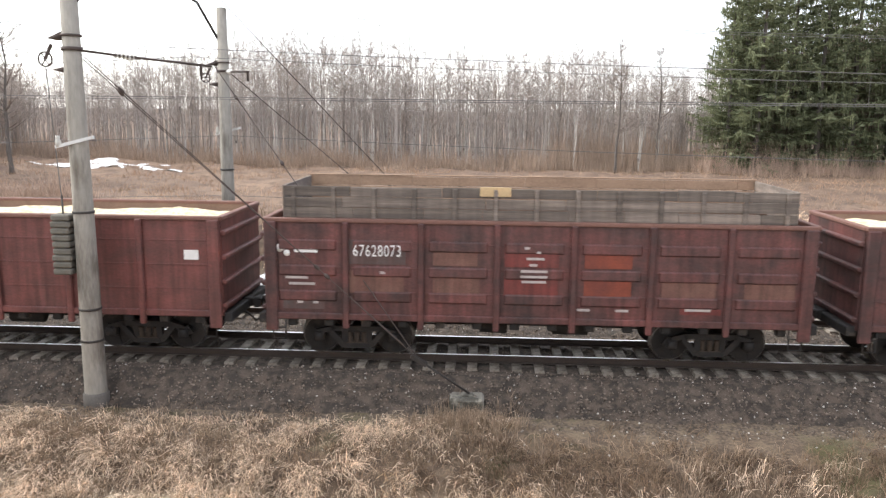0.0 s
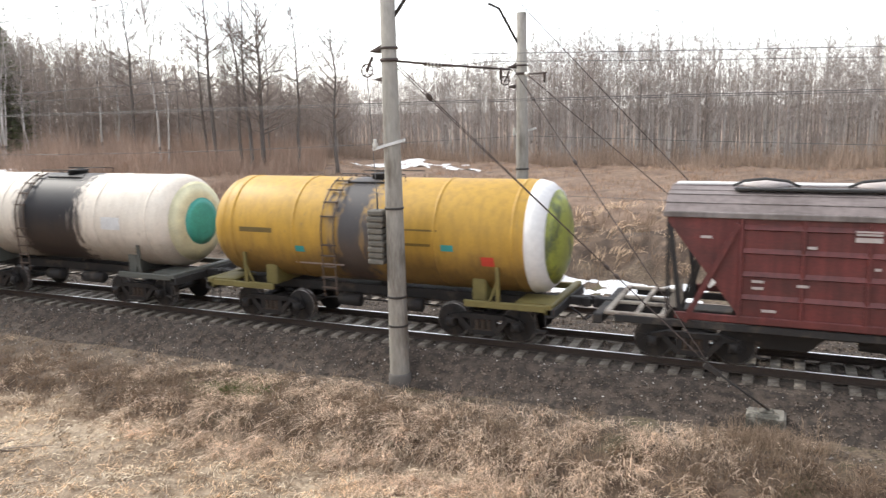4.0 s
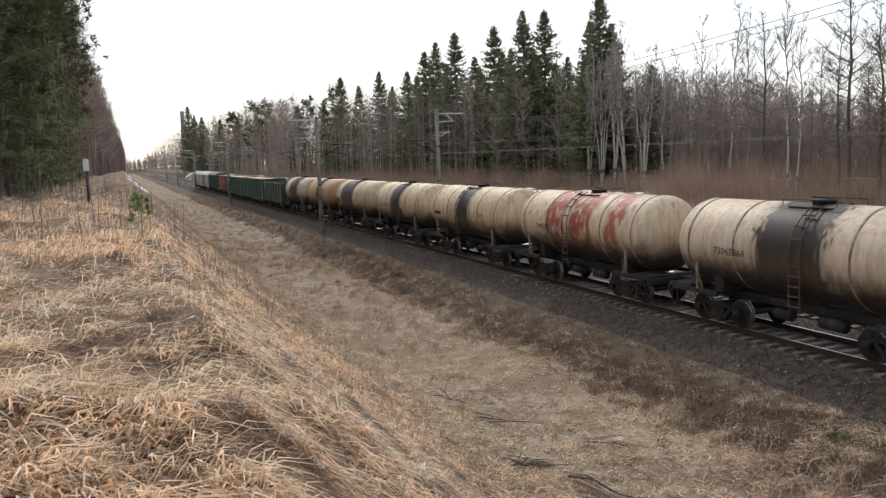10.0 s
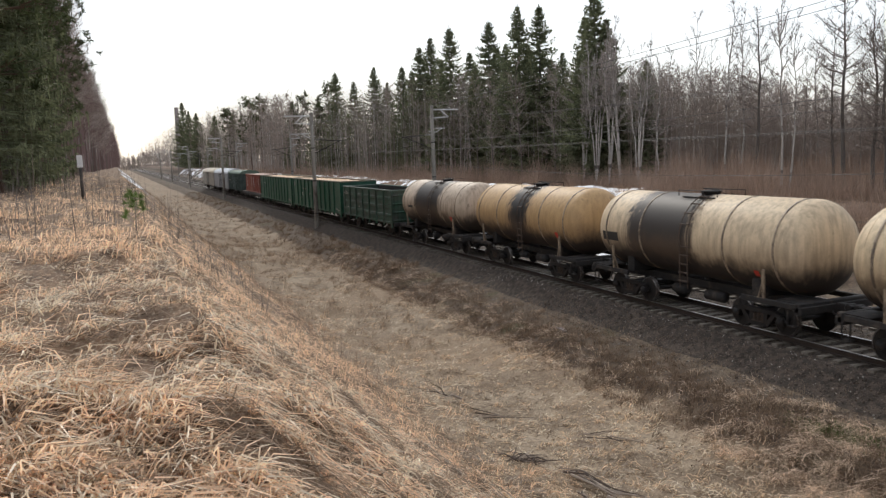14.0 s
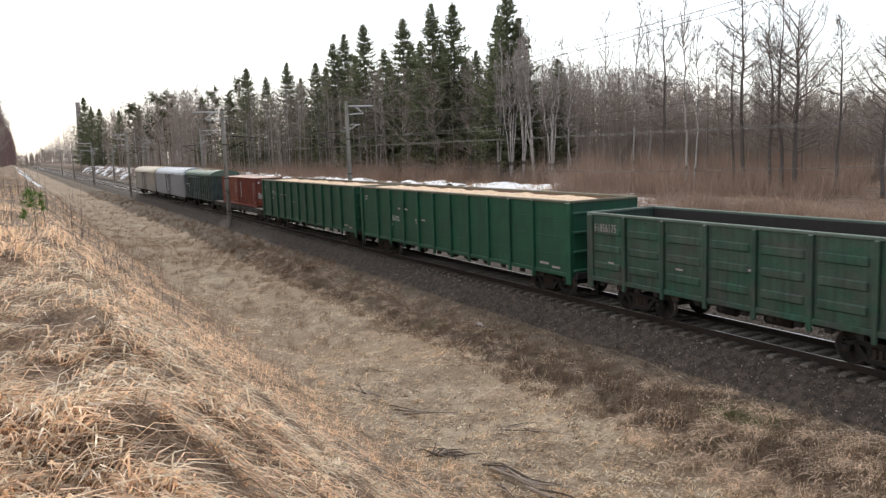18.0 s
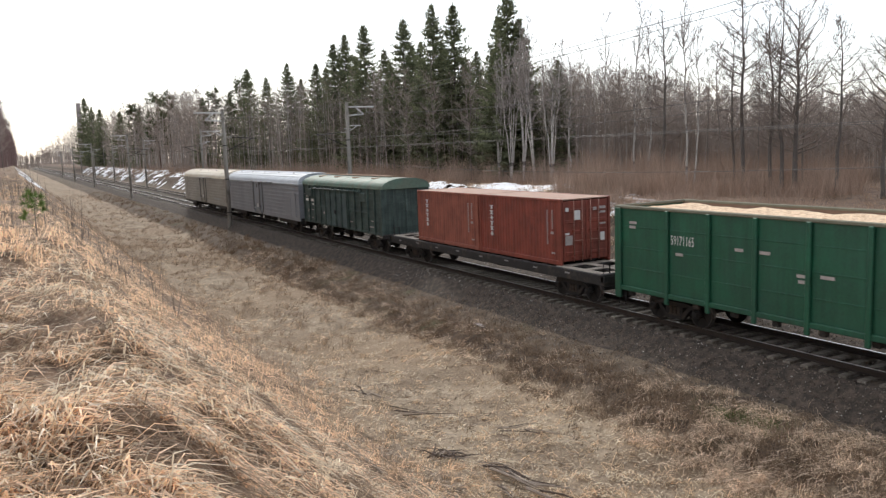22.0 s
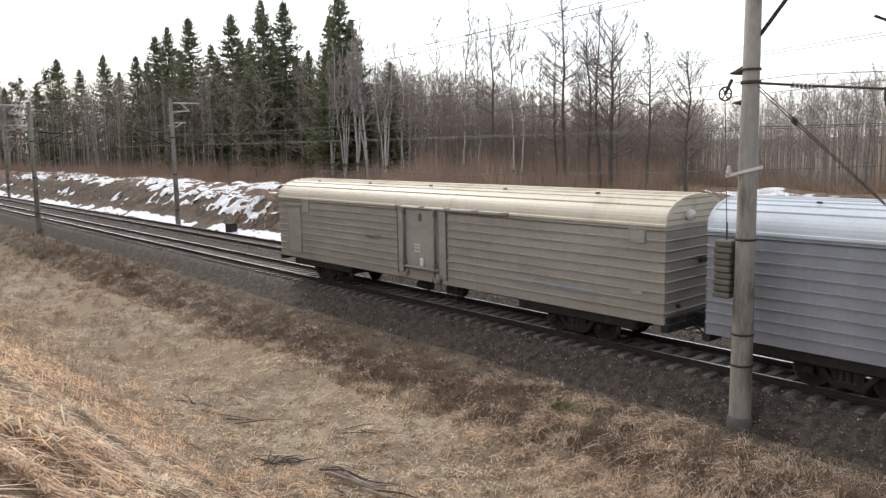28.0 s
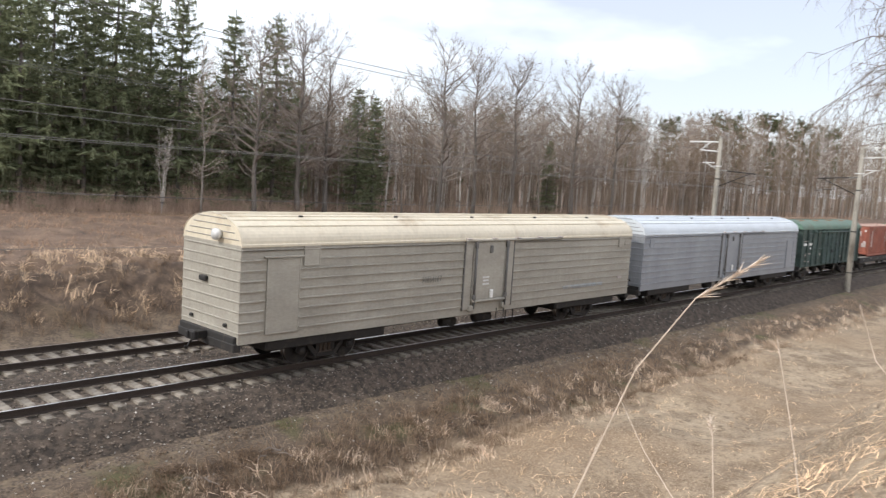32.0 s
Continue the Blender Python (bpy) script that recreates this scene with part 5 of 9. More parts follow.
for right, left, seed in ((-219.25, -240.15, 21), (-240.15, -261.1, 22)):
    gw, hb = gondola(right, left, M_GREEN, "long bright green open wagon filled with reddish wood chips", posts=10, end_panel=1.35, rim=M_OLIVERIM, inside=M_INSIDE, horizontal=4, z0=1.05, z1=3.85, end_gap=0.45)
    chip_load(hb, 3.78, M_CHIPS_RED, "reddish wood chips filling the long green wagon", (right + left) / 2, seed, low=-0.22)
    if seed == 22:
        letters("wagon_number", "59171165", 0.42, M_WHITE, gw, (-7.45, YS - 0.03, 2.72), spread=1.05, narrow=0.56)
    else:
        letters("wagon_number", "59170702", 0.42, M_WHITE, gw, (-5.72, YS - 0.03, 2.1), spread=1.05, narrow=0.54)
    lines_of_paint("lettering_line", [((-7.25, -6.95, 2.38) if seed == 22 else (-5.9, -5.65, 1.85)), (-2.9, -2.55, 2.25), (-2.2, -1.8, 2.3), (-2.85, -2.6, 2.1), (-4.95, -4.65, 2.75), (-4.1, -3.75, 2.75), (-9.35, -9.0, 3.25), (-9.35, -9.05, 3.1)], YS - 0.012, 0.09, M_DIMWHITE, gw)
    lines_of_paint("lettering_line", [(8.0, 8.6, 1.3), (8.8, 9.3, 1.2)], YS - 0.012, 0.09, M_DIMWHITE, gw)

# container flat
fw, half = wagon("flat_wagon", "dark grey flat wagon carrying two containers", "railway wagon", -261.1, -279.95)
hb = half - 0.45
g = Geo()
for s in (-1, 1):
    g.box(-hb, hb, s * 1.42 - 0.05, s * 1.42 + 0.05, 0.86, 1.26, 0.03)
for k in range(15):
    x = -hb + 2 * hb * k / 14
    g.box(x - 0.07, x + 0.07, -1.38, 1.38, 1.05, 1.24)
part("deck_frame", g, M_UNDER, fw)
underframe(fw, hb, 1.2)
text_bars(fw, -1.48, [(-8 + k * 2.1, -8 + k * 2.1 + 0.5, 1.05 + 0.04 * (k % 2)) for k in range(8)], material("faint_lettering", (0.27, 0.26, 0.25), 0.8))
for s in (-1, 1):
    for ya, yb in ((-1.36, -1.0), (-0.2, 0.2), (1.0, 1.36)):
        part("deck_plate", Geo().box(min(s * (hb - 0.1), s * (hb - 2.9)), max(s * (hb - 0.1), s * (hb - 2.9)), ya, yb, 1.24, 1.27, 0.008), M_DECK, fw)
    for xa, xb in ((0.1, 0.5), (1.3, 1.6), (2.5, 2.9)):
        part("deck_plate", Geo().box(min(s * (hb - xa), s * (hb - xb)), max(s * (hb - xa), s * (hb - xb)), -1.34, 1.34, 1.236, 1.265, 0.008), M_DECK, fw)
for s in (-1, 1):
    part("end_beam", Geo().box(s * hb - 0.1, s * hb + 0.1, -1.5, 1.5, 0.85, 1.3, 0.03), M_UNDER, fw)
    part("hand_brake", Geo().tube([(s * (hb - 0.15), -1.3, 1.2), (s * (hb - 0.15), -1.3, 1.7), (s * (hb - 0.15), -1.0, 1.7), (s * (hb - 0.15), -1.0, 1.2)], 0.025, 6), M_UNDER, fw)


M_LOCKROD = material("rubbed_pinkish_steel", (0.33, 0.17, 0.13), 0.5, 0.2, vary=0.3, scale=6)


def container(right, mat, label, door_end):
    """Twenty-foot container: corrugated sides, corner posts and castings, doors with lock rods."""
    c = thing("shipping_container", label, "container", "containers on the flat wagon", at=(right - 3.03, TRACK_A, 1.27))
    TRAIN.append(c)
    hx, hy, h = 3.03, 1.22, 2.59
    for s in (-1, 1):
        y = s * (hy - 0.03)
        rows = []
        x, k, up = -hx + 0.12, 0, []
        while x < hx - 0.12:
            for dx, dy in ((0.0, 0.0), (0.07, 0.0), (0.105, -0.036), (0.175, -0.036)):
                if x + dx < hx - 0.1:
                    up.append((x + dx, y + s * dy))
            x += 0.21
        rows = [[(a, b, 0.16) for a, b in up], [(a, b, h - 0.1) for a, b in up]]
        part("corrugated_side", Geo().sheet(rows, False), mat, c)
        part("side_rail", Geo().box(-hx, hx, y - 0.035, y + 0.035, 0.0, 0.17, 0.01).box(-hx, hx, y - 0.03, y + 0.03, h - 0.1, h, 0.01), mat, c)
        for e in (-1, 1):
            post = part("corner_post", Geo().box(e * hx - (0.14 if e > 0 else 0), e * hx + (0 if e > 0 else 0.14), y - 0.05 + 0.0, y + 0.05, 0, h, 0.01), mat, c)
            part("corner_casting", Geo().box(e * hx - (0.18 if e > 0 else -0.0), e * hx + (0.004 if e > 0 else 0.18), y - 0.06, y + 0.06, -0.005, 0.12, 0.02).box(e * hx - (0.18 if e > 0 else -0.0), e * hx + (0.004 if e > 0 else 0.18), y - 0.06, y + 0.06, h - 0.12, h + 0.006, 0.02), mat, post)
    part("roof", Geo().box(-hx + 0.05, hx - 0.05, -hy + 0.03, hy - 0.03, h - 0.05, h - 0.01), M_CONTROOF, c)
    for e in (-1, 1):
        x = e * (hx - 0.05)
        if e == door_end:
            for s in (-1, 1):
                door = part("door", Geo().box(x - 0.03, x + 0.03, min(0.01 * s, s * 1.1), max(0.01 * s, s * 1.1), 0.14, h - 0.1, 0.01), mat, c)
                for k in range(5):
                    z = 0.35 + k * 0.42
                    part("door_rib", Geo().box(min(x, x + e * 0.05), max(x, x + e * 0.05), min(s * 0.12, s * 1.0), max(s * 0.12, s * 1.0), z, z + 0.16, 0.03), mat, door)
                for yy in (0.21, 0.62):
                    part("lock_rod", Geo().tube([(x + e * 0.075, s * yy, 0.1), (x + e * 0.075, s * yy, h - 0.06)], 0.019, 6), M_LOCKROD, door)
                    part("rod_bracket", Geo().box(min(x, x + e * 0.09), max(x, x + e * 0.09), s * yy - 0.06, s * yy + 0.06, 1.28, 1.38, 0.01).box(min(x, x + e * 0.09), max(x, x + e * 0.09), s * yy - 0.06, s * yy + 0.06, 0.2, 0.3, 0.01), mat, door)
                part("door_handle", Geo().beam((x + e * 0.1, s * 0.21, 0.95), (x + e * 0.1, s * 0.58, 0.93), 0.03, 0.03), M_LOCKROD, door)
            for ya, yb, za, zb, m in ((-0.58, -0.3, 1.75, 2.12, M_WHITE), (-1.0, -0.86, 2.1, 2.24, M_WHITE), (0.36, 0.52, 2.08, 2.2, M_DIMWHITE), (0.68, 0.98, 2.12, 2.22, M_DIMWHITE), (0.7, 0.96, 1.95, 2.03, M_DIMWHITE), (0.72, 0.92, 0.85, 1.18, M_WHITE), (-1.02, -0.84, 1.18, 1.26, M_WHITE), (-1.02, -0.68, 0.78, 1.14, M_DIMWHITE), (0.7, 0.98, 1.5, 1.56, M_DIMWHITE)):
                part("label_plate", Geo().box(min(x, x + e * 0.066), max(x, x + e * 0.066), ya, yb, za, zb), m, c)
        else:
            part("end_panel", Geo().box(x - 0.02, x + 0.02, -hy + 0.05, hy - 0.05, 0.1, h - 0.06), mat, c)
    ys = -hy - 0.008
    g = Geo()
    for k in range(6):
        z = h - 0.62 - k * 0.235
        g.box(-2.04, -1.95, ys - 0.004, ys + 0.03, z, z + 0.17)
        for q in ((0.13,), (0.0, 0.13), (0.065,), (0.13,), (0.0, 0.13), (0.05,))[k]:
            g.box(-2.11, -1.88, ys - 0.004, ys + 0.03, z + q, z + q + 0.04)
    part("white_brand_mark", g, M_WHITE, c, "column of plain white marks")
    text = Geo()
    for k in range(17):
        text.box(2.1, 2.15, ys - 0.004, ys + 0.03, h - 0.5 - k * 0.082, h - 0.45 - k * 0.082)
    for k in range(9):
        text.box(2.42, 2.48, ys - 0.004, ys + 0.03, h - 0.5 - k * 0.085, h - 0.45 - k * 0.085)
    text.box(2.36, 2.52, ys - 0.004, ys + 0.03, 1.2, 1.3).box(2.4, 2.6, ys - 0.004, ys + 0.03, 0.42, 0.48)
    part("small_lettering", text, M_DIMWHITE, c)
    return c


container(-264.25, M_CONT2, "deep rust-red corrugated container with doors closed", 1)
container(-270.42, M_CONT, "brick-orange corrugated container on the flat wagon", -1)


def arch(y, z, rise, n=12, over=0.0):
    """Outline points of an arched roof from eave to eave."""
    return [(-(y + over) * math.cos(math.pi * k / n), z + rise * math.sin(math.pi * k / n) ** 0.85) for k in range(n + 1)]


# green box wagon
bw, half = wagon("box_wagon", "dull green covered wagon with arched roof and louvred door", "railway wagon", -279.95, -294.5)
hb, y, z0, ze = half - 0.5, 1.45, 1.2, 3.82
part("body", Geo().box(-hb, hb, -y, y, z0, ze), M_BOXGREEN, bw)
roof = arch(y, ze, 0.55, 24, over=0.07)
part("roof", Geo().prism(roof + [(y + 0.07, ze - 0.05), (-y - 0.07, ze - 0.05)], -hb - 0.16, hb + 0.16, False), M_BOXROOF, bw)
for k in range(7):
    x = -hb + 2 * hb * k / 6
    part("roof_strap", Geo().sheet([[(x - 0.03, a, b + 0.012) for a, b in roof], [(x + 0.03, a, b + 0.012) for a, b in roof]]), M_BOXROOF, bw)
for x in (-5.0, -2.0, 1.2, 4.2):
    part("roof_hatch", Geo().box(x - 0.3, x + 0.3, -0.85, -0.35, ze + 0.47, ze + 0.54, 0.03), M_RUSTY, bw)
yo = -y
def pressed_panel(xa, xb):
    """Wall field between two posts: short pressed ribs one above the other."""
    for k in range(9):
        z = z0 + 0.16 + k * 0.262
        part("pressed_rib", Geo().box(xa + 0.14, xb - 0.14, yo - 0.035, yo, z, z + 0.055, 0.025), M_BOXGREEN, bw)


posts = [-hb + 0.06 + (hb - 2.36) * k / 4 for k in range(5)] + [1.66 + (hb - 1.72) * k / 5 for k in range(6)]
for k, x in enumerate(posts):
    part("side_post", Geo().box(x - 0.06, x + 0.06, yo - 0.1, yo, z0 - 0.1, ze - 0.05, 0.02), M_BOXGREEN, bw)
    part("side_post", Geo().box(x - 0.06, x + 0.06, y, y + 0.1, z0 - 0.1, ze - 0.05, 0.02), M_BOXGREEN, bw)
    if k not in (4, 10):
        pressed_panel(x, posts[k + 1])
for xa, xb in ((-hb + 1.1, -2.4), (1.7, 4.8)):
    part("belt_rail", Geo().box(xa, xb, yo - 0.085, yo, 2.3, 2.37, 0.02), M_BOXGREEN, bw)
part("sill_rail", Geo().box(-hb, hb, yo - 0.06, yo, z0 - 0.08, z0 + 0.06, 0.02), M_BOXGREEN, bw)
for xa, xb in ((-2.3, -0.4), (-0.35, 1.6)):
    door = part("sliding_door", Geo().box(xa, xb, yo - 0.07, yo - 0.04, z0 - 0.05, ze - 0.3, 0.01), M_BOXGREEN, bw)
    xm = (xa + xb) / 2
    for q in (xa + 0.03, xm, xb - 0.03):
        part("door_stile", Geo().box(q - 0.035, q + 0.035, yo - 0.15, yo - 0.06, z0 - 0.05, ze - 0.3, 0.01), M_BOXGREEN, door)
    for c0, c1 in ((xa + 0.08, xm - 0.05), (xm + 0.05, xb - 0.08)):
        for k in range(20):
            z = z0 + 0.05 + k * 0.105
            part("louvre", Geo().add([(c0, yo - 0.07, z + 0.06), (c1, yo - 0.07, z + 0.06), (c1, yo - 0.13, z), (c0, yo - 0.13, z), (c0, yo - 0.115, z - 0.012), (c1, yo - 0.115, z - 0.012)], [(0, 1, 2, 3), (3, 2, 5, 4), (0, 3, 4), (1, 5, 2)]), M_BOXGREEN, door)
part("door_handle", Geo().box(-0.5, -0.25, yo - 0.2, yo - 0.14, 2.0, 2.25, 0.03), M_UNDER, door)
part("door_rail_tube", Geo().tube([(-4.6, yo - 0.17, ze - 0.26), (3.7, yo - 0.17, ze - 0.26)], 0.045, 8), M_BOXGREEN, bw)
for k in range(10):
    part("rail_bracket", Geo().box(-4.5 + k * 0.9, -4.42 + k * 0.9, yo - 0.2, yo, ze - 0.24, ze - 0.12, 0.01), M_BOXGREEN, bw)
part("eave_gutter", Geo().box(-hb - 0.06, hb + 0.06, yo - 0.1, yo - 0.06, ze - 0.07, ze - 0.01, 0.01), M_BOXROOF, bw)
part("roof_walkway", Geo().box(-hb + 0.3, 5.2, -0.2, 0.25, ze + 0.6, ze + 0.63), M_RUSTY, bw)
for xa, xb in ((-5.6, -4.9), (3.75, 4.6)):
    hatch = part("loading_hatch", Geo().box(xa, xb, yo - 0.13, yo, 2.95, 3.5, 0.04), M_BOXGREEN, bw)
    part("hatch_bar", Geo().box(xa + 0.15, xb - 0.15, yo - 0.16, yo - 0.13, 3.2, 3.26), M_BOXGREEN, hatch)
for e in (-1, 1):
    for k in range(3):
        yy = -0.8 + 0.8 * k
        part("end_post", Geo().box(min(e * hb, e * (hb + 0.07)), max(e * hb, e * (hb + 0.07)), yy - 0.05, yy + 0.05, z0, ze, 0.02), M_BOXGREEN, bw)
    for k in range(5):
        part("end_rib", Geo().box(min(e * hb, e * (hb + 0.02)), max(e * hb, e * (hb + 0.02)), -1.3, 1.3, z0 + 0.35 + k * 0.45, z0 + 0.42 + k * 0.45, 0.015), M_BOXGREEN, bw)
lines_of_paint("lettering_line", [(-6.35, -5.6, 2.62), (-5.25, -4.65, 2.62), (-5.05, -4.75, 2.32)], yo - 0.05, 0.17, M_WHITE, bw)
lines_of_paint("lettering_line", [(-6.3, -6.0, 2.9), (-5.9, -5.65, 2.9), (-5.9, -5.6, 1.5), (-5.2, -4.9, 1.45), (-2.2, -1.8, 1.3), (0.4, 0.9, 1.3), (-6.7, -6.45, 3.05), (-5.2, -4.8, 2.0), (1.9, 2.3, 1.62), (4.9, 5.5, 1.5), (5.2, 5.5, 1.85)], yo - 0.05, 0.07, M_DIMWHITE, bw)
for x in (-5.8, -2.75):
    part("lozenge_mark", Geo().beam((x, yo - 0.05, 1.95), (x, yo - 0.054, 1.95), 0.2, 0.2, up=(1, 0, 1)), M_DIMWHITE, bw)
underframe(bw, hb, 1.15)


M_LOCKBAR = material("dark_lock_bar_paint", (0.13, 0.125, 0.12), 0.5, vary=0.3, scale=5)


def reefer(right, left, paint, roof_mat, label, door_x, service):
    """Insulated wagon: ribbed walls, arched ribbed roof, plug door with bars, hatches, deep underframe."""
    w, half = wagon("refrigerator_wagon", label, "railway wagon", right, left, "refrigerator wagons", pivot=(right - left) / 2 - 4.0)
    hb, y, z0, ze, rise = half - 0.6, 1.52, 1.12, 3.72, 0.78
    roof = arch(y, ze, rise, 28)
    part("body", Geo().box(-hb, hb, -y, y, z0 - 0.13, ze), paint, w)
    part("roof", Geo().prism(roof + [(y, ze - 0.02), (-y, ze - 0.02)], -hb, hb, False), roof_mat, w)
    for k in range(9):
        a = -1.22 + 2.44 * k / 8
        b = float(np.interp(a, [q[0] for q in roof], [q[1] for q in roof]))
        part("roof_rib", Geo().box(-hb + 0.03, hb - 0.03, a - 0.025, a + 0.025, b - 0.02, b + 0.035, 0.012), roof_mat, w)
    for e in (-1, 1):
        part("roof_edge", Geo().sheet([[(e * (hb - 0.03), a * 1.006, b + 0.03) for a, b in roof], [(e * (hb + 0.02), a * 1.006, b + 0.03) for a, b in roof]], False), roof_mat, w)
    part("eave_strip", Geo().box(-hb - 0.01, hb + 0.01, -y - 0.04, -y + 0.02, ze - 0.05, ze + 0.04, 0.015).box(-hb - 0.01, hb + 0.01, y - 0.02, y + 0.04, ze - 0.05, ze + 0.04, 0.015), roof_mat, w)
    yo = -y
    gaps = [(door_x - 1.42, door_x + 1.42, 1.1, 3.7)] + ([(-hb + 0.8, -hb + 2.0, 1.2, 3.35), (-hb + 2.05, -hb + 2.7, 3.1, 3.68), (hb - 1.2, hb - 0.6, 3.2, 3.65)] if service else [(hb - 1.95, hb - 0.75, 1.25, 3.1), (-hb + 0.5, -hb + 0.95, 3.1, 3.5)])
    for k in range(9):
        z = z0 + 0.17 + k * 0.285
        cuts = sorted((a, b) for a, b, lo, hi in gaps if lo - 0.02 < z < hi + 0.02)
        x = -hb
        for a, b in cuts + [(hb, hb)]:
            if a - x > 0.1:
                part("wall_rib", Geo().add([(x, yo, z + 0.045), (a, yo, z + 0.045), (a, yo - 0.05, z + 0.03), (x, yo - 0.05, z + 0.03), (a, yo - 0.05, z + 0.008), (x, yo - 0.05, z + 0.008), (a, yo, z), (x, yo, z)], [(0, 3, 2, 1), (3, 5, 4, 2), (5, 7, 6, 4), (0, 7, 5, 3), (1, 2, 4, 6)]), paint, w)
            x = b
        part("wall_rib", Geo().box(-hb, hb, y, y + 0.055, z, z + 0.05, 0.024), paint, w)
        for e in (-1, 1):
            part("end_rib", Geo().box(min(e * hb, e * (hb + 0.025)), max(e * hb, e * (hb + 0.05)), -y, y, z, z + 0.05, 0.022), paint, w)
    for k in range(4):
        z, wid = ze + 0.12 + k * 0.18, y * (0.93 - 0.14 * k)
        for e in (-1, 1):
            part("end_rib", Geo().box(min(e * hb, e * (hb + 0.02)), max(e * hb, e * (hb + 0.02)), -wid, wid, z, z + 0.035, 0.01), paint, w)
    part("eave_rib", Geo().box(-hb, hb, yo - 0.05, yo, ze - 0.16, ze - 0.11, 0.015), paint, w)
    door = part("plug_door", Geo().box(door_x - 0.95, door_x + 0.95, yo - 0.07, yo, z0 + 0.25, ze - 0.08, 0.02), paint, w)
    for s in (-1, 1):
        part("hinge_post", Geo().box(door_x + s * 1.19 - 0.2, door_x + s * 1.19 + 0.2, yo - 0.06, yo, z0 + 0.05, ze - 0.02, 0.02), paint, w)
        part("lock_bar", Geo().tube([(door_x + s * 0.9, yo - 0.15, z0 + 0.1), (door_x + s * 0.9, yo - 0.15, ze - 0.1)], 0.045, 8), M_LOCKBAR, door)
        part("bar_joint", Geo().box(door_x + s * 0.9 - 0.07, door_x + s * 0.9 + 0.07, yo - 0.21, yo - 0.08, z0 + 0.42, z0 + 0.6, 0.03), M_LOCKBAR, door)
        part("bar_shoe", Geo().box(door_x + s * 0.9 - 0.06, door_x + s * 0.9 + 0.06, yo - 0.2, yo - 0.08, ze - 0.3, ze - 0.06, 0.02), M_LOCKBAR, door)
        part("door_seam", Geo().box(door_x + s * 1.41 - 0.02, door_x + s * 1.41 + 0.02, yo - 0.075, yo, z0 + 0.04, ze - 0.02, 0.01), M_LOCKBAR, w)
        part("lock_foot", Geo().box(door_x + s * 0.95 - 0.16, door_x + s * 0.95 + 0.16, yo - 0.17, yo - 0.03, z0 + 0.0, z0 + 0.22, 0.03), paint, door)
    part("door_handle", Geo().box(door_x + 0.02, door_x + 0.2, yo - 0.16, yo - 0.07, z0 + 0.42, z0 + 0.74, 0.03), M_WHITE, door)
    part("door_rod", Geo().tube([(door_x - 1.0, yo - 0.14, z0 + 0.36), (door_x + 1.0, yo - 0.14, z0 + 0.36)], 0.05, 8), paint, door)
    part("sill_step", Geo().tube([(door_x + 0.6, yo - 0.02, z0), (door_x + 0.6, yo - 0.02, z0 - 0.42), (door_x + 1.05, yo - 0.02, z0 - 0.42), (door_x + 1.05, yo - 0.02, z0)], 0.02, 6), M_UNDER, w)
    part("door_crank", Geo().box(door_x - 0.08, door_x + 0.08, yo - 0.13, yo - 0.07, ze - 0.5, ze - 0.22, 0.02), M_LOCKBAR, door)
    part("door_track", Geo().tube([(door_x - 1.45, yo - 0.1, ze - 0.02), (door_x + 4.5, yo - 0.1, ze - 0.02)], 0.05, 8), paint, w)
    for k in range(5):
        part("track_clip", Geo().box(door_x - 1.42 + 1.42 * k, door_x - 1.18 + 1.42 * k, yo - 0.17, yo - 0.03, ze + 0.02, ze + 0.06, 0.01), M_DIMWHITE, w)
    for a, b, lo, hi in gaps[1:]:
        leaf = part("service_door" if hi - lo > 1 else "vent_hatch", Geo().box(a + 0.04, b - 0.04, yo - 0.04, yo + 0.01, lo, hi, 0.02), paint, w)
        for xa, xb, za, zb in ((a + 0.03, a + 0.07, lo, hi), (b - 0.07, b - 0.03, lo, hi), (a + 0.03, b - 0.03, hi - 0.04, hi), (a + 0.03, b - 0.03, lo, lo + 0.04)):
            part("leaf_border", Geo().box(xa, xb, yo - 0.058, yo - 0.036, za, zb, 0.006), paint, leaf)
    if service:
        part("service_door_hood", Geo().box(-hb + 0.72, -hb + 2.08, yo - 0.1, yo, 3.37, 3.42, 0.01), paint, w)
    for k in range(5):
        part("roof_bracket", Geo().box(-hb + 2.4 + k * 3.9, -hb + 2.52 + k * 3.9, -0.85, -0.75, ze + rise * 0.93, ze + rise * 0.93 + 0.05, 0.01), M_UNDER, w)
    for e in (-1, 1):
        for yy in (-0.9, 0.9):
            part("end_handle", Geo().box(min(e * hb, e * (hb + 0.08)), max(e * hb, e * (hb + 0.08)), yy - 0.07, yy + 0.07, 1.4, 1.5, 0.02), M_UNDER, w)
        part("end_lamp_hood", Geo().lathe([(0.0, 0.16), (0.12, 0.16), (0.2, 0.1)], 14, "x", (e * hb if e > 0 else -hb - 0.2, -0.45, 3.95)), M_GALV, w, "grey lamp hood")
        part("end_hood", Geo().box(min(e * hb, e * (hb + 0.12)), max(e * hb, e * (hb + 0.12)), 0.1, 0.45, 2.55, 2.7, 0.03), M_UNDER, w)
        part("buffer_beam", Geo().box(min(e * (hb - 0.1), e * (hb + 0.1)), max(e * (hb - 0.1), e * (hb + 0.1)), -1.45, 1.45, 0.92, 1.2, 0.02), M_UNDER, w)
    part("side_skirt", Geo().box(-hb, hb, -1.44, -1.36, 1.03, 1.14).box(-hb, hb, 1.36, 1.44, 1.03, 1.14), paint, w)
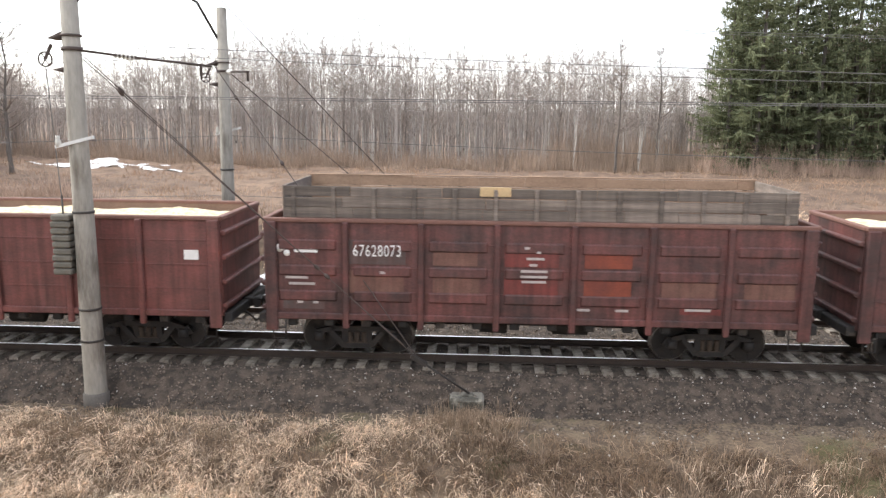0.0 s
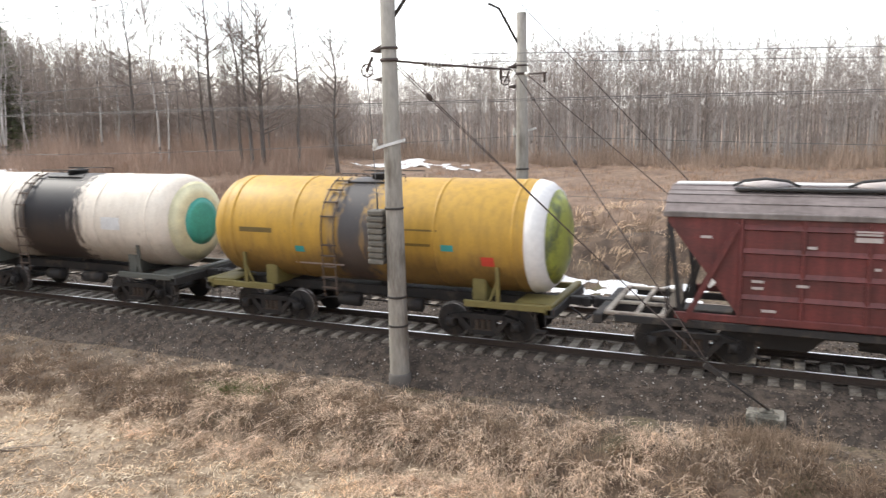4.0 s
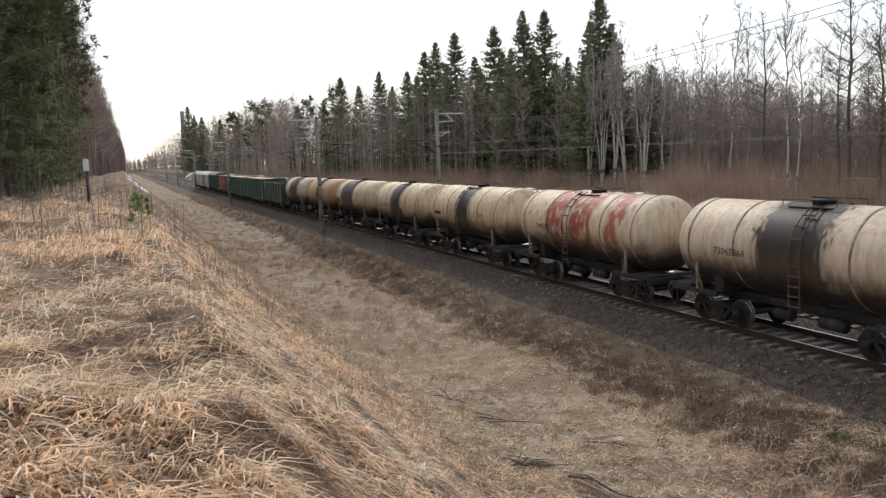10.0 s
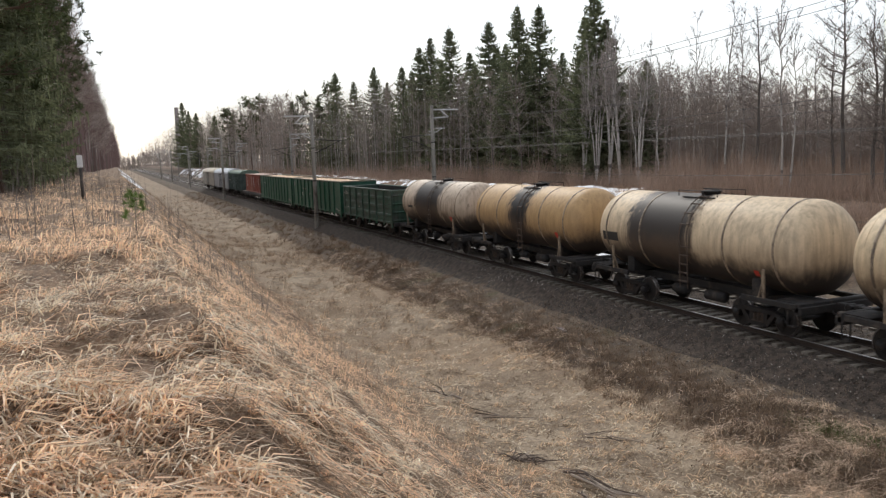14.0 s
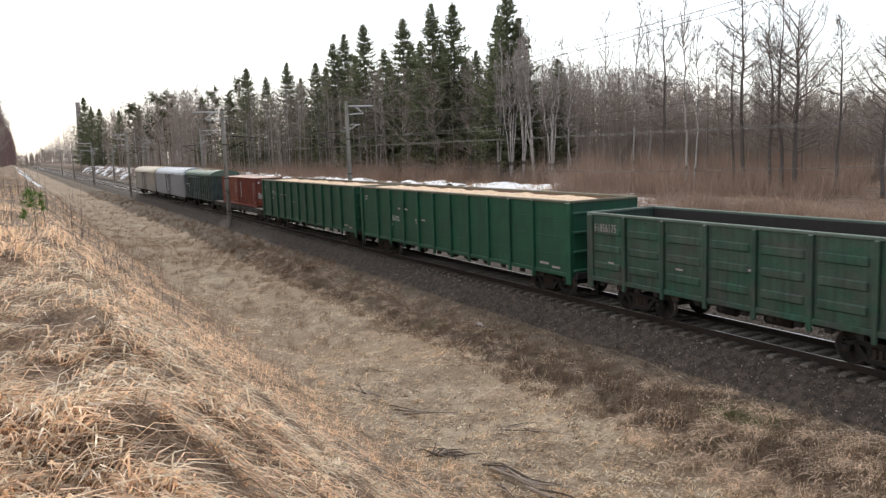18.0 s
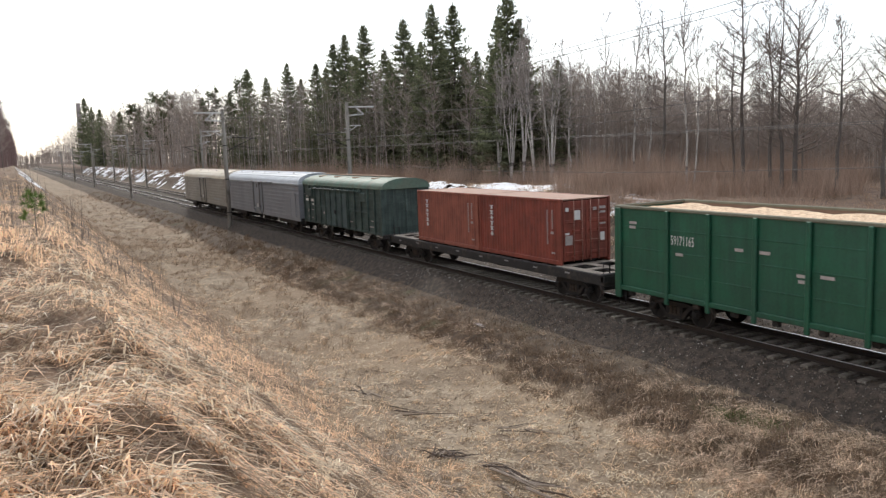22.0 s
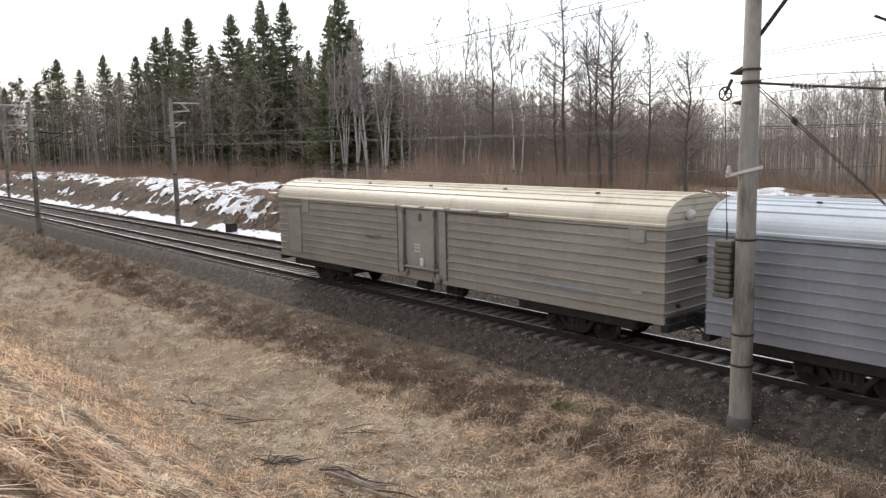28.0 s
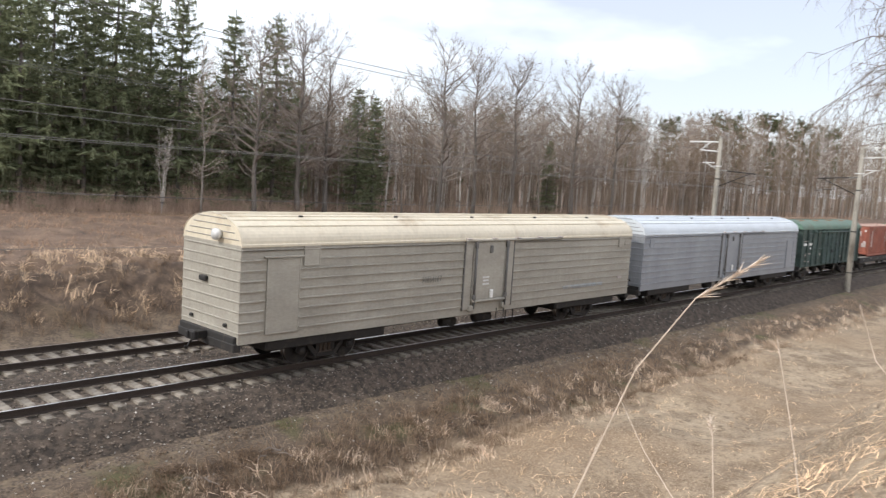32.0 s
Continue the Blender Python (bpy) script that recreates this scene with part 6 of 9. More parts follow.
    for xa, xb in ((-hb + 1.0, -hb + 5.6), (hb - 5.6, hb - 1.0)):
        part("bogie_cover", Geo().box(xa, xb, -1.4, 1.4, 0.66, 1.0, 0.05), M_BOGIE, w)
    part("ladder", Geo().beam((door_x + 1.3, -1.45, 0.4), (door_x + 1.3, -1.45, 1.0), 0.04, 0.04).beam((door_x + 1.75, -1.45, 0.4), (door_x + 1.75, -1.45, 1.0), 0.04, 0.04).beam((door_x + 1.3, -1.45, 0.42), (door_x + 1.75, -1.45, 0.42), 0.04, 0.04), M_UNDER, w)
    underframe(w, hb, 1.0)
    return w


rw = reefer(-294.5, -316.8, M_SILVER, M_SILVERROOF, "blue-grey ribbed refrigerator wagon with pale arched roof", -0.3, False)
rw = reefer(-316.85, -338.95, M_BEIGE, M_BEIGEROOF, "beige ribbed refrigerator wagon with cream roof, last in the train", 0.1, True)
letters("wagon_number", "90864167", 0.3, material("grey_lettering", (0.13, 0.125, 0.115)), rw, (-3.45, -1.52 - 0.05, 2.3), spread=1.1, narrow=0.75)
part("sprayed_paint", Geo().box(5.0, 8.1, -1.57, -1.565, 1.55, 1.68), material("faint_blue_spray", (0.3, 0.36, 0.42), 0.6, vary=0.3, scale=3, second=(0.4, 0.375, 0.325), amount=0.5, edge=0.2), rw, "faint band of blue spray paint")
text_bars(rw, -1.595, [(-0.4, 0.2, 2.3), (-0.35, 0.15, 2.18), (-0.4, 0.2, 2.05)], M_GALV)
part("white_patch", Geo().box(9.4, 9.75, -1.56, -1.53, 1.75, 1.9), M_DIMWHITE, rw)


# ---- overhead line: poles, brackets, wires ----
def pole_geo(h, r0, r1, bury=0.6):
    return Geo().lathe([(-bury, r0), (0, r0), (h * 0.5, (r0 + r1) / 2), (h, r1), (h + 0.01, r1 * 0.6)], 16, "z")


ME_POLE = pole_geo(11.0, 0.225, 0.15).mesh("shaft", M_CONCRETE)


def insulator(g, a, b):
    a, b = Vector(a), Vector(b)
    for k in range(5):
        q, s = a.lerp(b, k / 5), a.lerp(b, (k + 0.45) / 5)
        g.tube([q, s], [0.075, 0.035], 8)
    return g


def mast(x, y, field, label, simple=False):
    """Concrete catenary mast. field: -1 or +1, the side away from the tracks, where the feeder bracket is."""
    m = thing("catenary_mast", label, "catenary mast", "catenary masts", at=(x, y, float(ground_z(x, y)) - 0.05))
    base = m.location.z
    part("shaft", ME_POLE, None, m)
    t = -field
    z = 6.95 - base
    part("cantilever", Geo().tube([(0, 0.15 * t, z + 0.75), (0, 3.0 * t, z + 0.55)], 0.045, 8).tube([(0, 0.15 * t, z - 0.55), (0, 2.6 * t, z + 0.55)], 0.035, 8), M_IRON, m)
    part("registration_arm", Geo().tube([(0, 1.0 * t, z - 0.1), (0, 3.1 * t, z - 0.4)], 0.025, 6), M_IRON, m)
    part("insulator", insulator(Geo(), (0, 0.2 * t, z + 0.73), (0, 0.75 * t, z + 0.7)), M_GLASSY, m)
    zb = 9.75 - base
    br = part("feeder_bracket", Geo().tube([(0, 0.1 * field, zb + 0.15), (0, 2.6 * field, zb + 0.15)], 0.075, 6).tube([(0, 0.1 * field, zb - 0.6), (0, 1.6 * field, zb - 0.5)], 0.068, 6).tube([(0, 1.6 * field, zb - 0.5), (0, 0.8 * field, zb + 0.15)], 0.06, 6), M_GALV, m)
    for k in (1.1, 1.9):
        part("insulator", insulator(Geo(), (0, k * field, zb + 0.1), (0, k * field, zb - 0.4)), M_GLASSY, br)
    part("signal_bracket", Geo().tube([(-0.1, 0.3 * field, zb - 1.5), (-0.1, 1.3 * field, zb - 1.5)], 0.05, 6).tube([(-0.1, 0.2 * field, zb - 1.95), (-0.1, 1.0 * field, zb - 1.5)], 0.045, 6).box(-0.2, 0.0, -0.3, 0.3, zb - 1.8, zb - 1.72), M_GALV, m)
    for k in range(3):
        part("pole_band", Geo().lathe([(1.45 + k * 3.1, 0.226 - 0.02 * k), (1.46 + k * 3.1, 0.232 - 0.02 * k), (1.53 + k * 3.1, 0.232 - 0.02 * k), (1.54 + k * 3.1, 0.226 - 0.02 * k)], 16, "z"), M_IRON, m)
    return m


NEAR_Y, FAR_Y = 17.1, 26.6
NEAR_X = (-350.0, -281.0, -212.0, -143.0, -73.7, 64.0, 128.0, 192.0)
FAR_X = (-380.0, -317.0, -254.0, -190.0, -128.0, -66.0, 60.7, 122.0, 184.0)
for x in NEAR_X:
    mast(x, NEAR_Y + (0.3 if x < -60 else 0), -1, "grey concrete catenary mast with steel brackets beside the near track")
for x in FAR_X:
    mast(x, FAR_Y, 1, "grey concrete catenary mast with steel brackets beside the far track")


M_GUY = material("rust_brown_steel", (0.07, 0.052, 0.045), 0.7, 0.2, vary=0.3, scale=6)
M_WEIGHT = material("grimy_weight_concrete", (0.13, 0.12, 0.1), 0.9, vary=0.3, scale=6)


def anchor_mast(x, y, t, label, weights, tall=11.4, lean=1.0):
    """Anchor mast: heavier shaft, anchor arms, pulley, tension weights, guy wires to a concrete block."""
    gz = float(ground_z(x, y)) - 0.02
    m = thing("anchor_mast", label, "catenary mast", "catenary masts", at=(x, y, gz))
    part("shaft", pole_geo(tall, 0.26, 0.165), M_CONCRETE, m)
    part("base_collar", Geo().lathe([(-0.3, 0.3), (0.3, 0.295), (0.34, 0.26)], 16, "z"), material("dark_base_concrete", (0.12, 0.11, 0.1), 0.9), m)
    for z in (1.6, 2.35, 4.6):
        part("pole_band", Geo().lathe([(z - 0.02, 0.24), (z - 0.02, 0.27 - z * 0.006), (z + 0.03, 0.27 - z * 0.006), (z + 0.03, 0.24)], 16, "z"), M_IRON, m)
    z = 7.25 - gz
    part("anchor_arm", Geo().tube([(0.1, 0.0, z), (0.6, 1.2 * t, z - 0.05), (1.9, 3.4 * t, z - 0.15)], 0.03, 8).box(1.72, 1.78, 3.05 * t - 0.03, 3.05 * t + 0.03, z - 0.42, z - 0.1), M_GUY, m)
    clamp = part("collar_clamp", Geo().lathe([(z - 0.02, 0.2), (z - 0.02, 0.225), (z + 0.06, 0.225), (z + 0.06, 0.2)], 14, "z").lathe([(z + 0.28, 0.2), (z + 0.28, 0.222), (z + 0.33, 0.222), (z + 0.33, 0.2)], 14, "z"), M_GUY, m)
    part("anchor_cone", Geo().tube([(-0.18, 0, z + 0.3), (-0.34, 0, z + 0.27), (-0.52, 0, z + 0.25)], [0.11, 0.07, 0.015], 8), M_GUY, clamp)
    part("anchor_cone", Geo().tube([(-0.2, 0.1 * t, z - 0.42), (-0.34, 0.1 * t, z - 0.42), (-0.5, 0.1 * t, z - 0.42)], [0.08, 0.05, 0.01], 8), M_GUY, clamp)
    part("insulator", insulator(Geo(), (0.5, 1.0 * t, z - 0.04), (0.75, 1.5 * t, z - 0.08)), M_GLASSY, m)
    part("upper_strut", Geo().tube([(0.1 * lean, 0.0, z + 0.95), (0.75 * lean, 0.6 * t, z + 2.2), (1.1 * lean, 0.9 * t, z + 2.6 + 0.3 * lean)], 0.045, 8), M_IRON, m)
    rim = Geo().tube([(-0.62 + 0.155 * math.cos(math.pi * q / 8), 0, z - 0.2 + 0.155 * math.sin(math.pi * q / 8)) for q in range(17)], 0.022, 6)
    pulley = part("pulley", rim, M_GUY, m, "spoked iron pulley wheel")
    for k in range(6):
        a = math.pi * k / 3
        part("spoke", Geo().beam((-0.62, 0, z - 0.2), (-0.62 + 0.15 * math.cos(a), 0, z - 0.2 + 0.15 * math.sin(a)), 0.02, 0.02, up=(0, 1, 0)), M_GUY, pulley)
    part("pulley_bracket", Geo().beam((-0.62, 0, z - 0.2), (-0.46, 0, z + 0.12), 0.05, 0.06, up=(0, 1, 0)), M_GUY, pulley)
    arm_z = 5.25 - gz
    part("side_arm", Geo().beam((-0.42, -0.2 * t, arm_z - 0.1), (0.45, -0.2 * t, arm_z + 0.12), 0.07, 0.07), M_GALV, m)
    part("side_insulator", Geo().lathe([(arm_z - 0.1, 0.05), (arm_z, 0.07), (arm_z + 0.1, 0.04), (arm_z + 0.14, 0.05)], 10, "z", (-0.36, -0.2 * t, 0)), M_GLASSY, m)
    if weights:
        part("weight_wire", Geo().tube([(-0.62, 0, z - 0.37), (-0.48, 0, 3.9 - gz)], 0.012, 5), M_WIRE, m)
        rg = random.Random(4)
        for k in range(9):
            zz = 2.25 + k * 0.155 - gz
            part("weight", Geo().box(-0.7 + rg.uniform(-0.02, 0.02), -0.26 + rg.uniform(-0.02, 0.02), -0.2, 0.2, zz, zz + 0.14, 0.03), M_WEIGHT, m)
        part("weight_rod", Geo().tube([(-0.48, 0, 2.3 - gz), (-0.48, 0, 4.05 - gz)], 0.025, 6), M_IRON, m)
    return m, gz


am, gz = anchor_mast(-9.05, 17.1, 1, "tall concrete anchor mast with hanging tension weights", True)
bx, by = -0.3, 17.35
bz = float(ground_z(bx, by))
block = thing("anchor_block", "weathered concrete anchor block in dry grass", "concrete block", at=(bx, by, bz))
part("footing", Geo().box(-0.4, 0.4, -0.3, 0.3, -0.5, 0.26, 0.05).box(-0.14, 0.14, -0.12, 0.12, 0.25, 0.3, 0.02), material("mossy_concrete", (0.25, 0.235, 0.2), 0.9, vary=0.3, scale=4, second=(0.08, 0.075, 0.06), amount=0.5), block)
part("eye_rod", Geo().tube([(0.05, 0, 0.3), (-1.1, -0.1, 1.1 - 0.0)], 0.025, 6), M_IRON, block)
joint = Vector((bx - 1.1, by - 0.1, bz + 1.1))
part("turnbuckle", Geo().beam((-1.3, -0.12, 1.22), (-0.95, -0.08, 1.0), 0.16, 0.1), M_IRON, block)
am2, gz2 = anchor_mast(-8.9, 26.7, -1, "concrete anchor mast with stay wires by the far track", False, 10.0, -0.8)
for p0, p1, r in (((-9.0, 17.1, 7.3), joint, 0.009), ((-9.0, 17.15, 7.2), joint + Vector((-0.4, 0.35, 0.25)), 0.009), ((-7.0, 20.3, 7.1), joint + Vector((-0.1, 0.05, 0.1)), 0.011)):
    stay = solid("guy_wire", Geo().tube([p0, tuple(p1)], r + 0.0025, 5), M_GUY, "rusty steel guy wire of the anchor mast with egg insulators", "wire", "guy wires")
    for f in ((0.13, 0.72) if p0[1] < 18 else (0.12, 0.36)):
        q = Vector(p0).lerp(Vector(p1), f)
        d = (Vector(p1) - Vector(p0)).normalized() * 0.09
        part("egg_insulator", Geo().tube([q - d, q - d * 0.5, q + d * 0.5, q + d], [0.015, 0.045, 0.045, 0.015], 8), M_GUY, stay)
for p0, p1 in (((-8.9, 26.7, 9.6), (0.8, 26.9, -0.6)), ((-8.9, 26.7, 7.4), (0.6, 26.9, -0.6))):
    solid("guy_wire", Geo().tube([p0, p1], 0.016, 5), M_GUY, "rusty steel stay wire of the far mast", "wire", "guy wires")


def wire_run(xs, y, z, sag, r, name, label):
    """A cable that hangs from support to support."""
    g, n, pts = Geo(), 12, []
    for a, b in zip(xs, xs[1:]):
        pts += [(a + (b - a) * k / n, y, z - sag * (1 - (2 * k / n - 1) ** 2)) for k in range(n)]
    g.tube(pts, r, 4)
    return solid(name, g, M_WIRE, label, "wire", kind="")


NX = sorted(NEAR_X + (-9.05,))
FX = sorted(FAR_X + (-8.9,))
for yc, xs in ((TRACK_A, NX), (TRACK_B, FX)):
    wire_run(xs, yc, 6.3, 0.05, 0.009, "contact_wire", "copper contact wire over the track")
    wire_run(xs, yc, 7.55, 0.75, 0.009, "messenger_wire", "sagging messenger cable over the track")
    g = Geo()
    for a, b in zip(xs, xs[1:]):
        for k in range(1, 8):
            f = k / 8
            x = a + (b - a) * f
            g.tube([(x, yc, 6.27), (x, yc, 7.55 - 0.75 * (1 - (2 * f - 1) ** 2))], 0.005, 3, caps=False)
    solid("droppers", g, M_WIRE, "thin dropper wires between contact and messenger cable", "wire", kind="stuff")
for k in (1.1, 1.9):
    wire_run(NX, NEAR_Y - k + 0.1, 9.4, 0.9, 0.008, "feeder_wire", "feeder cable on the mast brackets")
    wire_run(FX, FAR_Y + k, 9.4, 0.9, 0.008, "feeder_wire", "feeder cable on the mast brackets")
wire_run([-380, -317, -254, -190, -128, -66, -8.9, 60.7, 122, 184], FAR_Y + 0.35, 5.1, 0.7, 0.012, "signal_cable", "low cable strung along the far masts")
wire_run([-380, -317, -254, -190, -128, -66, -8.9, 60.7, 122, 184], FAR_Y + 0.4, 3.0, 0.4, 0.009, "signal_cable", "low cable strung along the far masts")

# brick chimney far down the line, sign post on the bank
chim = thing("chimney_stack", "tall brick chimney far down the line", "chimney", at=(-520, 37.6, 1.0))
# brick colour is greyed and paled to hold the distance haze
part("shaft", Geo().lathe([(-2, 1.9), (38, 1.25), (38.5, 1.4), (39, 1.25)], 20, "z"), material("haze_paled_brick", (0.42, 0.38, 0.37), 0.9, vary=0.2), chim)
post = thing("marker_post", "dark post with a white plate on the bank", "sign post", at=(-35.5, -1.35, float(ground_z(-35.5, -1.35))))
part("stake", Geo().tube([(0, 0, -0.3), (0, 0, 1.95)], 0.06, 8), M_IRON, post)
part("plate", Geo().box(0.05, 0.08, -0.11, 0.11, 1.45, 1.95, 0.01), M_WHITE, post)
rb = thing("relay_box", "small grey cable box beside the far track", "cable box", "cable boxes", at=(-57, 27.2, float(ground_z(-57, 27.2))))
part("cabinet", Geo().box(-0.45, 0.45, -0.3, 0.3, 0, 0.75, 0.04), M_UNDER, rb)
copy_thing(rb, pose(-0.4, 27.6, float(ground_z(-0.4, 27.6))))


# ---- trees, brush, grass ----
M_BIRCH = material("birch_bark", (0.5, 0.465, 0.425), 0.8, vary=0.25, scale=1.2, second=(0.13, 0.11, 0.1), amount=0.33, stretch=(1, 1, 2.5))
M_BARK = material("grey_brown_bark", (0.21, 0.18, 0.157), 0.9, vary=0.3, scale=2.5)
M_TWIG = material("brown_twigs", (0.37, 0.325, 0.295), 0.9, vary=0.2, scale=1.0, island=0.3)
M_TWIGGREY = material("grey_twigs", (0.36, 0.302, 0.26), 0.9, vary=0.2, scale=1.0, island=0.3)
M_PURPLE = material("purplish_brown_twigs", (0.22, 0.15, 0.14), 0.9, vary=0.2, scale=1.0, island=0.35)
M_BROWN = material("warm_brown_twigs", (0.22, 0.168, 0.125), 0.9, vary=0.2, scale=1.0, island=0.35)
M_OAK = material("dark_grey_twigs", (0.215, 0.178, 0.152), 0.9, vary=0.2, scale=1.0, island=0.3)
M_OAKBARK = material("dark_grey_bark", (0.13, 0.112, 0.098), 0.9, vary=0.3, scale=2.5)
M_SPRUCE = material("spruce_needles", (0.185, 0.205, 0.115), 0.75, vary=0.35, scale=0.8, island=0.45)
M_PINE = material("pine_needles", (0.085, 0.105, 0.045), 0.75, vary=0.3, scale=0.8, island=0.4)
M_PINEBARK = material("red_brown_pine_bark", (0.13, 0.082, 0.06), 0.9, vary=0.3, scale=2.5)
M_BRUSH = material("dark_reddish_brush", (0.4, 0.29, 0.22), 0.9, vary=0.2, scale=0.3, island=0.4)
M_BRUSHPALE = material("pale_brown_brush", (0.36, 0.27, 0.205), 0.9, vary=0.2, scale=0.3, island=0.4)
M_WEED = material("reddish_weeds", (0.36, 0.235, 0.155), 0.9, vary=0.2, scale=0.3, island=0.4)
M_STRAW = material("dry_grass_blades", (0.74, 0.56, 0.385), 0.7, vary=0.2, scale=0.35, island=0.6)
M_BANK = material("orange_dry_grass_blades", (0.86, 0.63, 0.435), 0.5, vary=0.2, scale=0.35, island=0.6)
M_VERGE = material("greyish_dry_grass_blades", (0.77, 0.62, 0.48), 0.75, vary=0.2, scale=0.35, island=0.55)
M_STRAWDARK = material("brown_grass_blades", (0.335, 0.25, 0.18), 0.85, vary=0.2, scale=0.35, island=0.45)
M_BROWNGRASS = material("dark_brown_grass_blades", (0.2, 0.14, 0.095), 0.85, vary=0.2, scale=0.35, island=0.5)
M_BLEACHED = material("bleached_grass_blades", (0.87, 0.76, 0.585), 0.42, vary=0.15, scale=0.35, island=0.25)
M_DEADWOOD = material("grey_dead_wood", (0.36, 0.3, 0.245), 0.85, vary=0.3, scale=6)
M_GREENGRASS = material("green_grass_tuft", (0.1, 0.14, 0.035), 0.8, vary=0.2, island=0.3)


def see_through(m, share):
    """Thin dry leaves let some light through."""
    n, l = m.node_tree.nodes, m.node_tree.links
    p, out = n["Principled BSDF"], n["Material Output"]
    tr, mx = n.new("ShaderNodeBsdfTranslucent"), n.new("ShaderNodeMixShader")
    l.new(p.inputs["Base Color"].links[0].from_socket, tr.inputs["Color"])
    mx.inputs["Fac"].default_value = share
    l.new(p.outputs[0], mx.inputs[1])
    l.new(tr.outputs[0], mx.inputs[2])
    l.new(mx.outputs[0], out.inputs["Surface"])


for m in (M_STRAW, M_BANK, M_VERGE, M_STRAWDARK, M_GREENGRASS, M_BROWNGRASS, M_BLEACHED):
    see_through(m, 0.4)
for m in (M_SPRUCE, M_PINE):
    see_through(m, 0.4)


def unit(v):
    return v / (np.linalg.norm(v, axis=-1, keepdims=True) + 1e-9)


def stem_mesh(path, radii, sides):
    g = Geo().tube(path, radii, sides)
    v = np.array(g.v)
    t = []
    for f in g.f:
        t += [(f[0], f[k], f[k + 1]) for k in range(1, len(f) - 1)]
    return v, np.array(t)


def frusta(p0, p1, r0, r1):
    """Three-sided tapered pieces of branch from p0 to p1."""
    p0, p1 = np.asarray(p0, float).reshape(-1, 3), np.asarray(p1, float).reshape(-1, 3)
    n = len(p0)
    r0, r1 = np.broadcast_to(np.asarray(r0, float).ravel(), (n,)), np.broadcast_to(np.asarray(r1, float).ravel(), (n,))
    d = unit(p1 - p0)
    ref = np.where(np.abs(d[:, 2:3]) < 0.9, np.array([[0, 0, 1.0]]), np.array([[1.0, 0, 0]]))
    s = unit(np.cross(d, ref))
    u = np.cross(s, d)
    v = np.empty((n, 6, 3))
    for k in range(3):
        a = 2 * math.pi * k / 3
        w = s * math.cos(a) + u * math.sin(a)
        v[:, k], v[:, k + 3] = p0 + w * r0[:, None], p1 + w * r1[:, None]
    t = np.array([[0, 1, 4], [0, 4, 3], [1, 2, 5], [1, 5, 4], [2, 0, 3], [2, 3, 5]])
    return v.reshape(-1, 3), (np.arange(n)[:, None, None] * 6 + t[None]).reshape(-1, 3)


def bare_tree(seed, height, spread, crown_from, limbs, rise, trunk_r, lean=0.03, forks=1, droop=0.0, fine=7):
    """Leafless tree: wavering trunk, bent limbs, branches, fine twigs. Returns trunk and crown triangles."""
    rg = np.random.default_rng(seed)
    trunks, crowns = [], []
    for f in range(forks):
        bend = rg.normal(0, lean, 2) + (rg.normal(0, 0.055, 2) if forks > 1 else 0)
        top = height * (rg.uniform(0.75, 1.0) if forks > 1 else 1.0)
        zs = np.linspace(-0.3, top, 12)
        sway = 0.2 * (zs / top)
        px = bend[0] * zs + sway * np.sin(zs * 0.6 + rg.uniform(0, 6)) + rg.normal(0, 0.05, 12) * (zs > 1)
        py = bend[1] * zs + sway * np.sin(zs * 0.5 + rg.uniform(0, 6)) + rg.normal(0, 0.05, 12) * (zs > 1)
        rad = trunk_r * (1 - np.clip(zs / top, 0, 1)) ** 0.85 + 0.01
        rad[0] *= 1.3
        trunks.append(stem_mesh(list(zip(px, py, zs)), list(rad), 6))
        h = np.sort(crown_from + (0.98 - crown_from) * rg.random(limbs) ** 0.85) * top
        o = np.stack([np.interp(h, zs, px), np.interp(h, zs, py), h], -1)
        az = rg.uniform(0, 2 * math.pi, limbs)
        frac = (h / top - crown_from) / (1 - crown_from)
        ln = spread * (0.35 + 0.8 * np.sin(math.pi * (0.2 + 0.72 * frac))) * rg.uniform(0.45, 1.2, limbs) * (1.05 - 0.35 * frac)
        up = rise * rg.uniform(0.4, 1.3, limbs) + 1.0 * frac ** 2
        out = np.stack([np.cos(az), np.sin(az)], -1)
        pts = [o]
        for k in range(3):
            turn = rg.normal(0, 0.22, (limbs, 2))
            d = unit(np.concatenate([out + turn, (up * (0.75 + 0.35 * k) - droop * k)[:, None]], 1))
            pts.append(pts[-1] + d * (ln / 3)[:, None])
        r0 = 0.012 + 0.011 * ln
        for k in range(3):
            crowns.append(frusta(pts[k], pts[k + 1], r0 * (1 - 0.3 * k), r0 * (0.7 - 0.3 * k) + 0.004))
        path = np.stack(pts, 1)
        k1 = 7
        s = rg.uniform(0.25, 1.0, (limbs, k1)) * 2.999
        i = s.astype(int)
        rows_ = np.arange(limbs)[:, None]
        a, b = path[rows_, i], path[rows_, i + 1]
        p = a + (b - a) * (s - i)[..., None]
        d1 = unit(unit(b - a) + rg.normal(0, 0.62, (limbs, k1, 3)) + np.array([0, 0, 0.2 - droop]))
        l1 = ln[:, None] * rg.uniform(0.2, 0.5, (limbs, k1)) * (1.2 - 0.25 * s)
        e1 = p + d1 * l1[..., None]
        full = rg.random((limbs, k1)) < np.clip(1.5 * ln / spread - 0.1, 0.3, 1)[:, None]
        p, e1, d1, l1 = (q[full][None] for q in (p, e1, d1, l1))
        crowns.append(cones(p.reshape(-1, 3), e1.reshape(-1, 3), 0.016))
        k1 = p.shape[1]
        p2 = p[:, :, None] + (e1 - p)[:, :, None] * rg.uniform(0.15, 1.0, (1, k1, fine, 1))
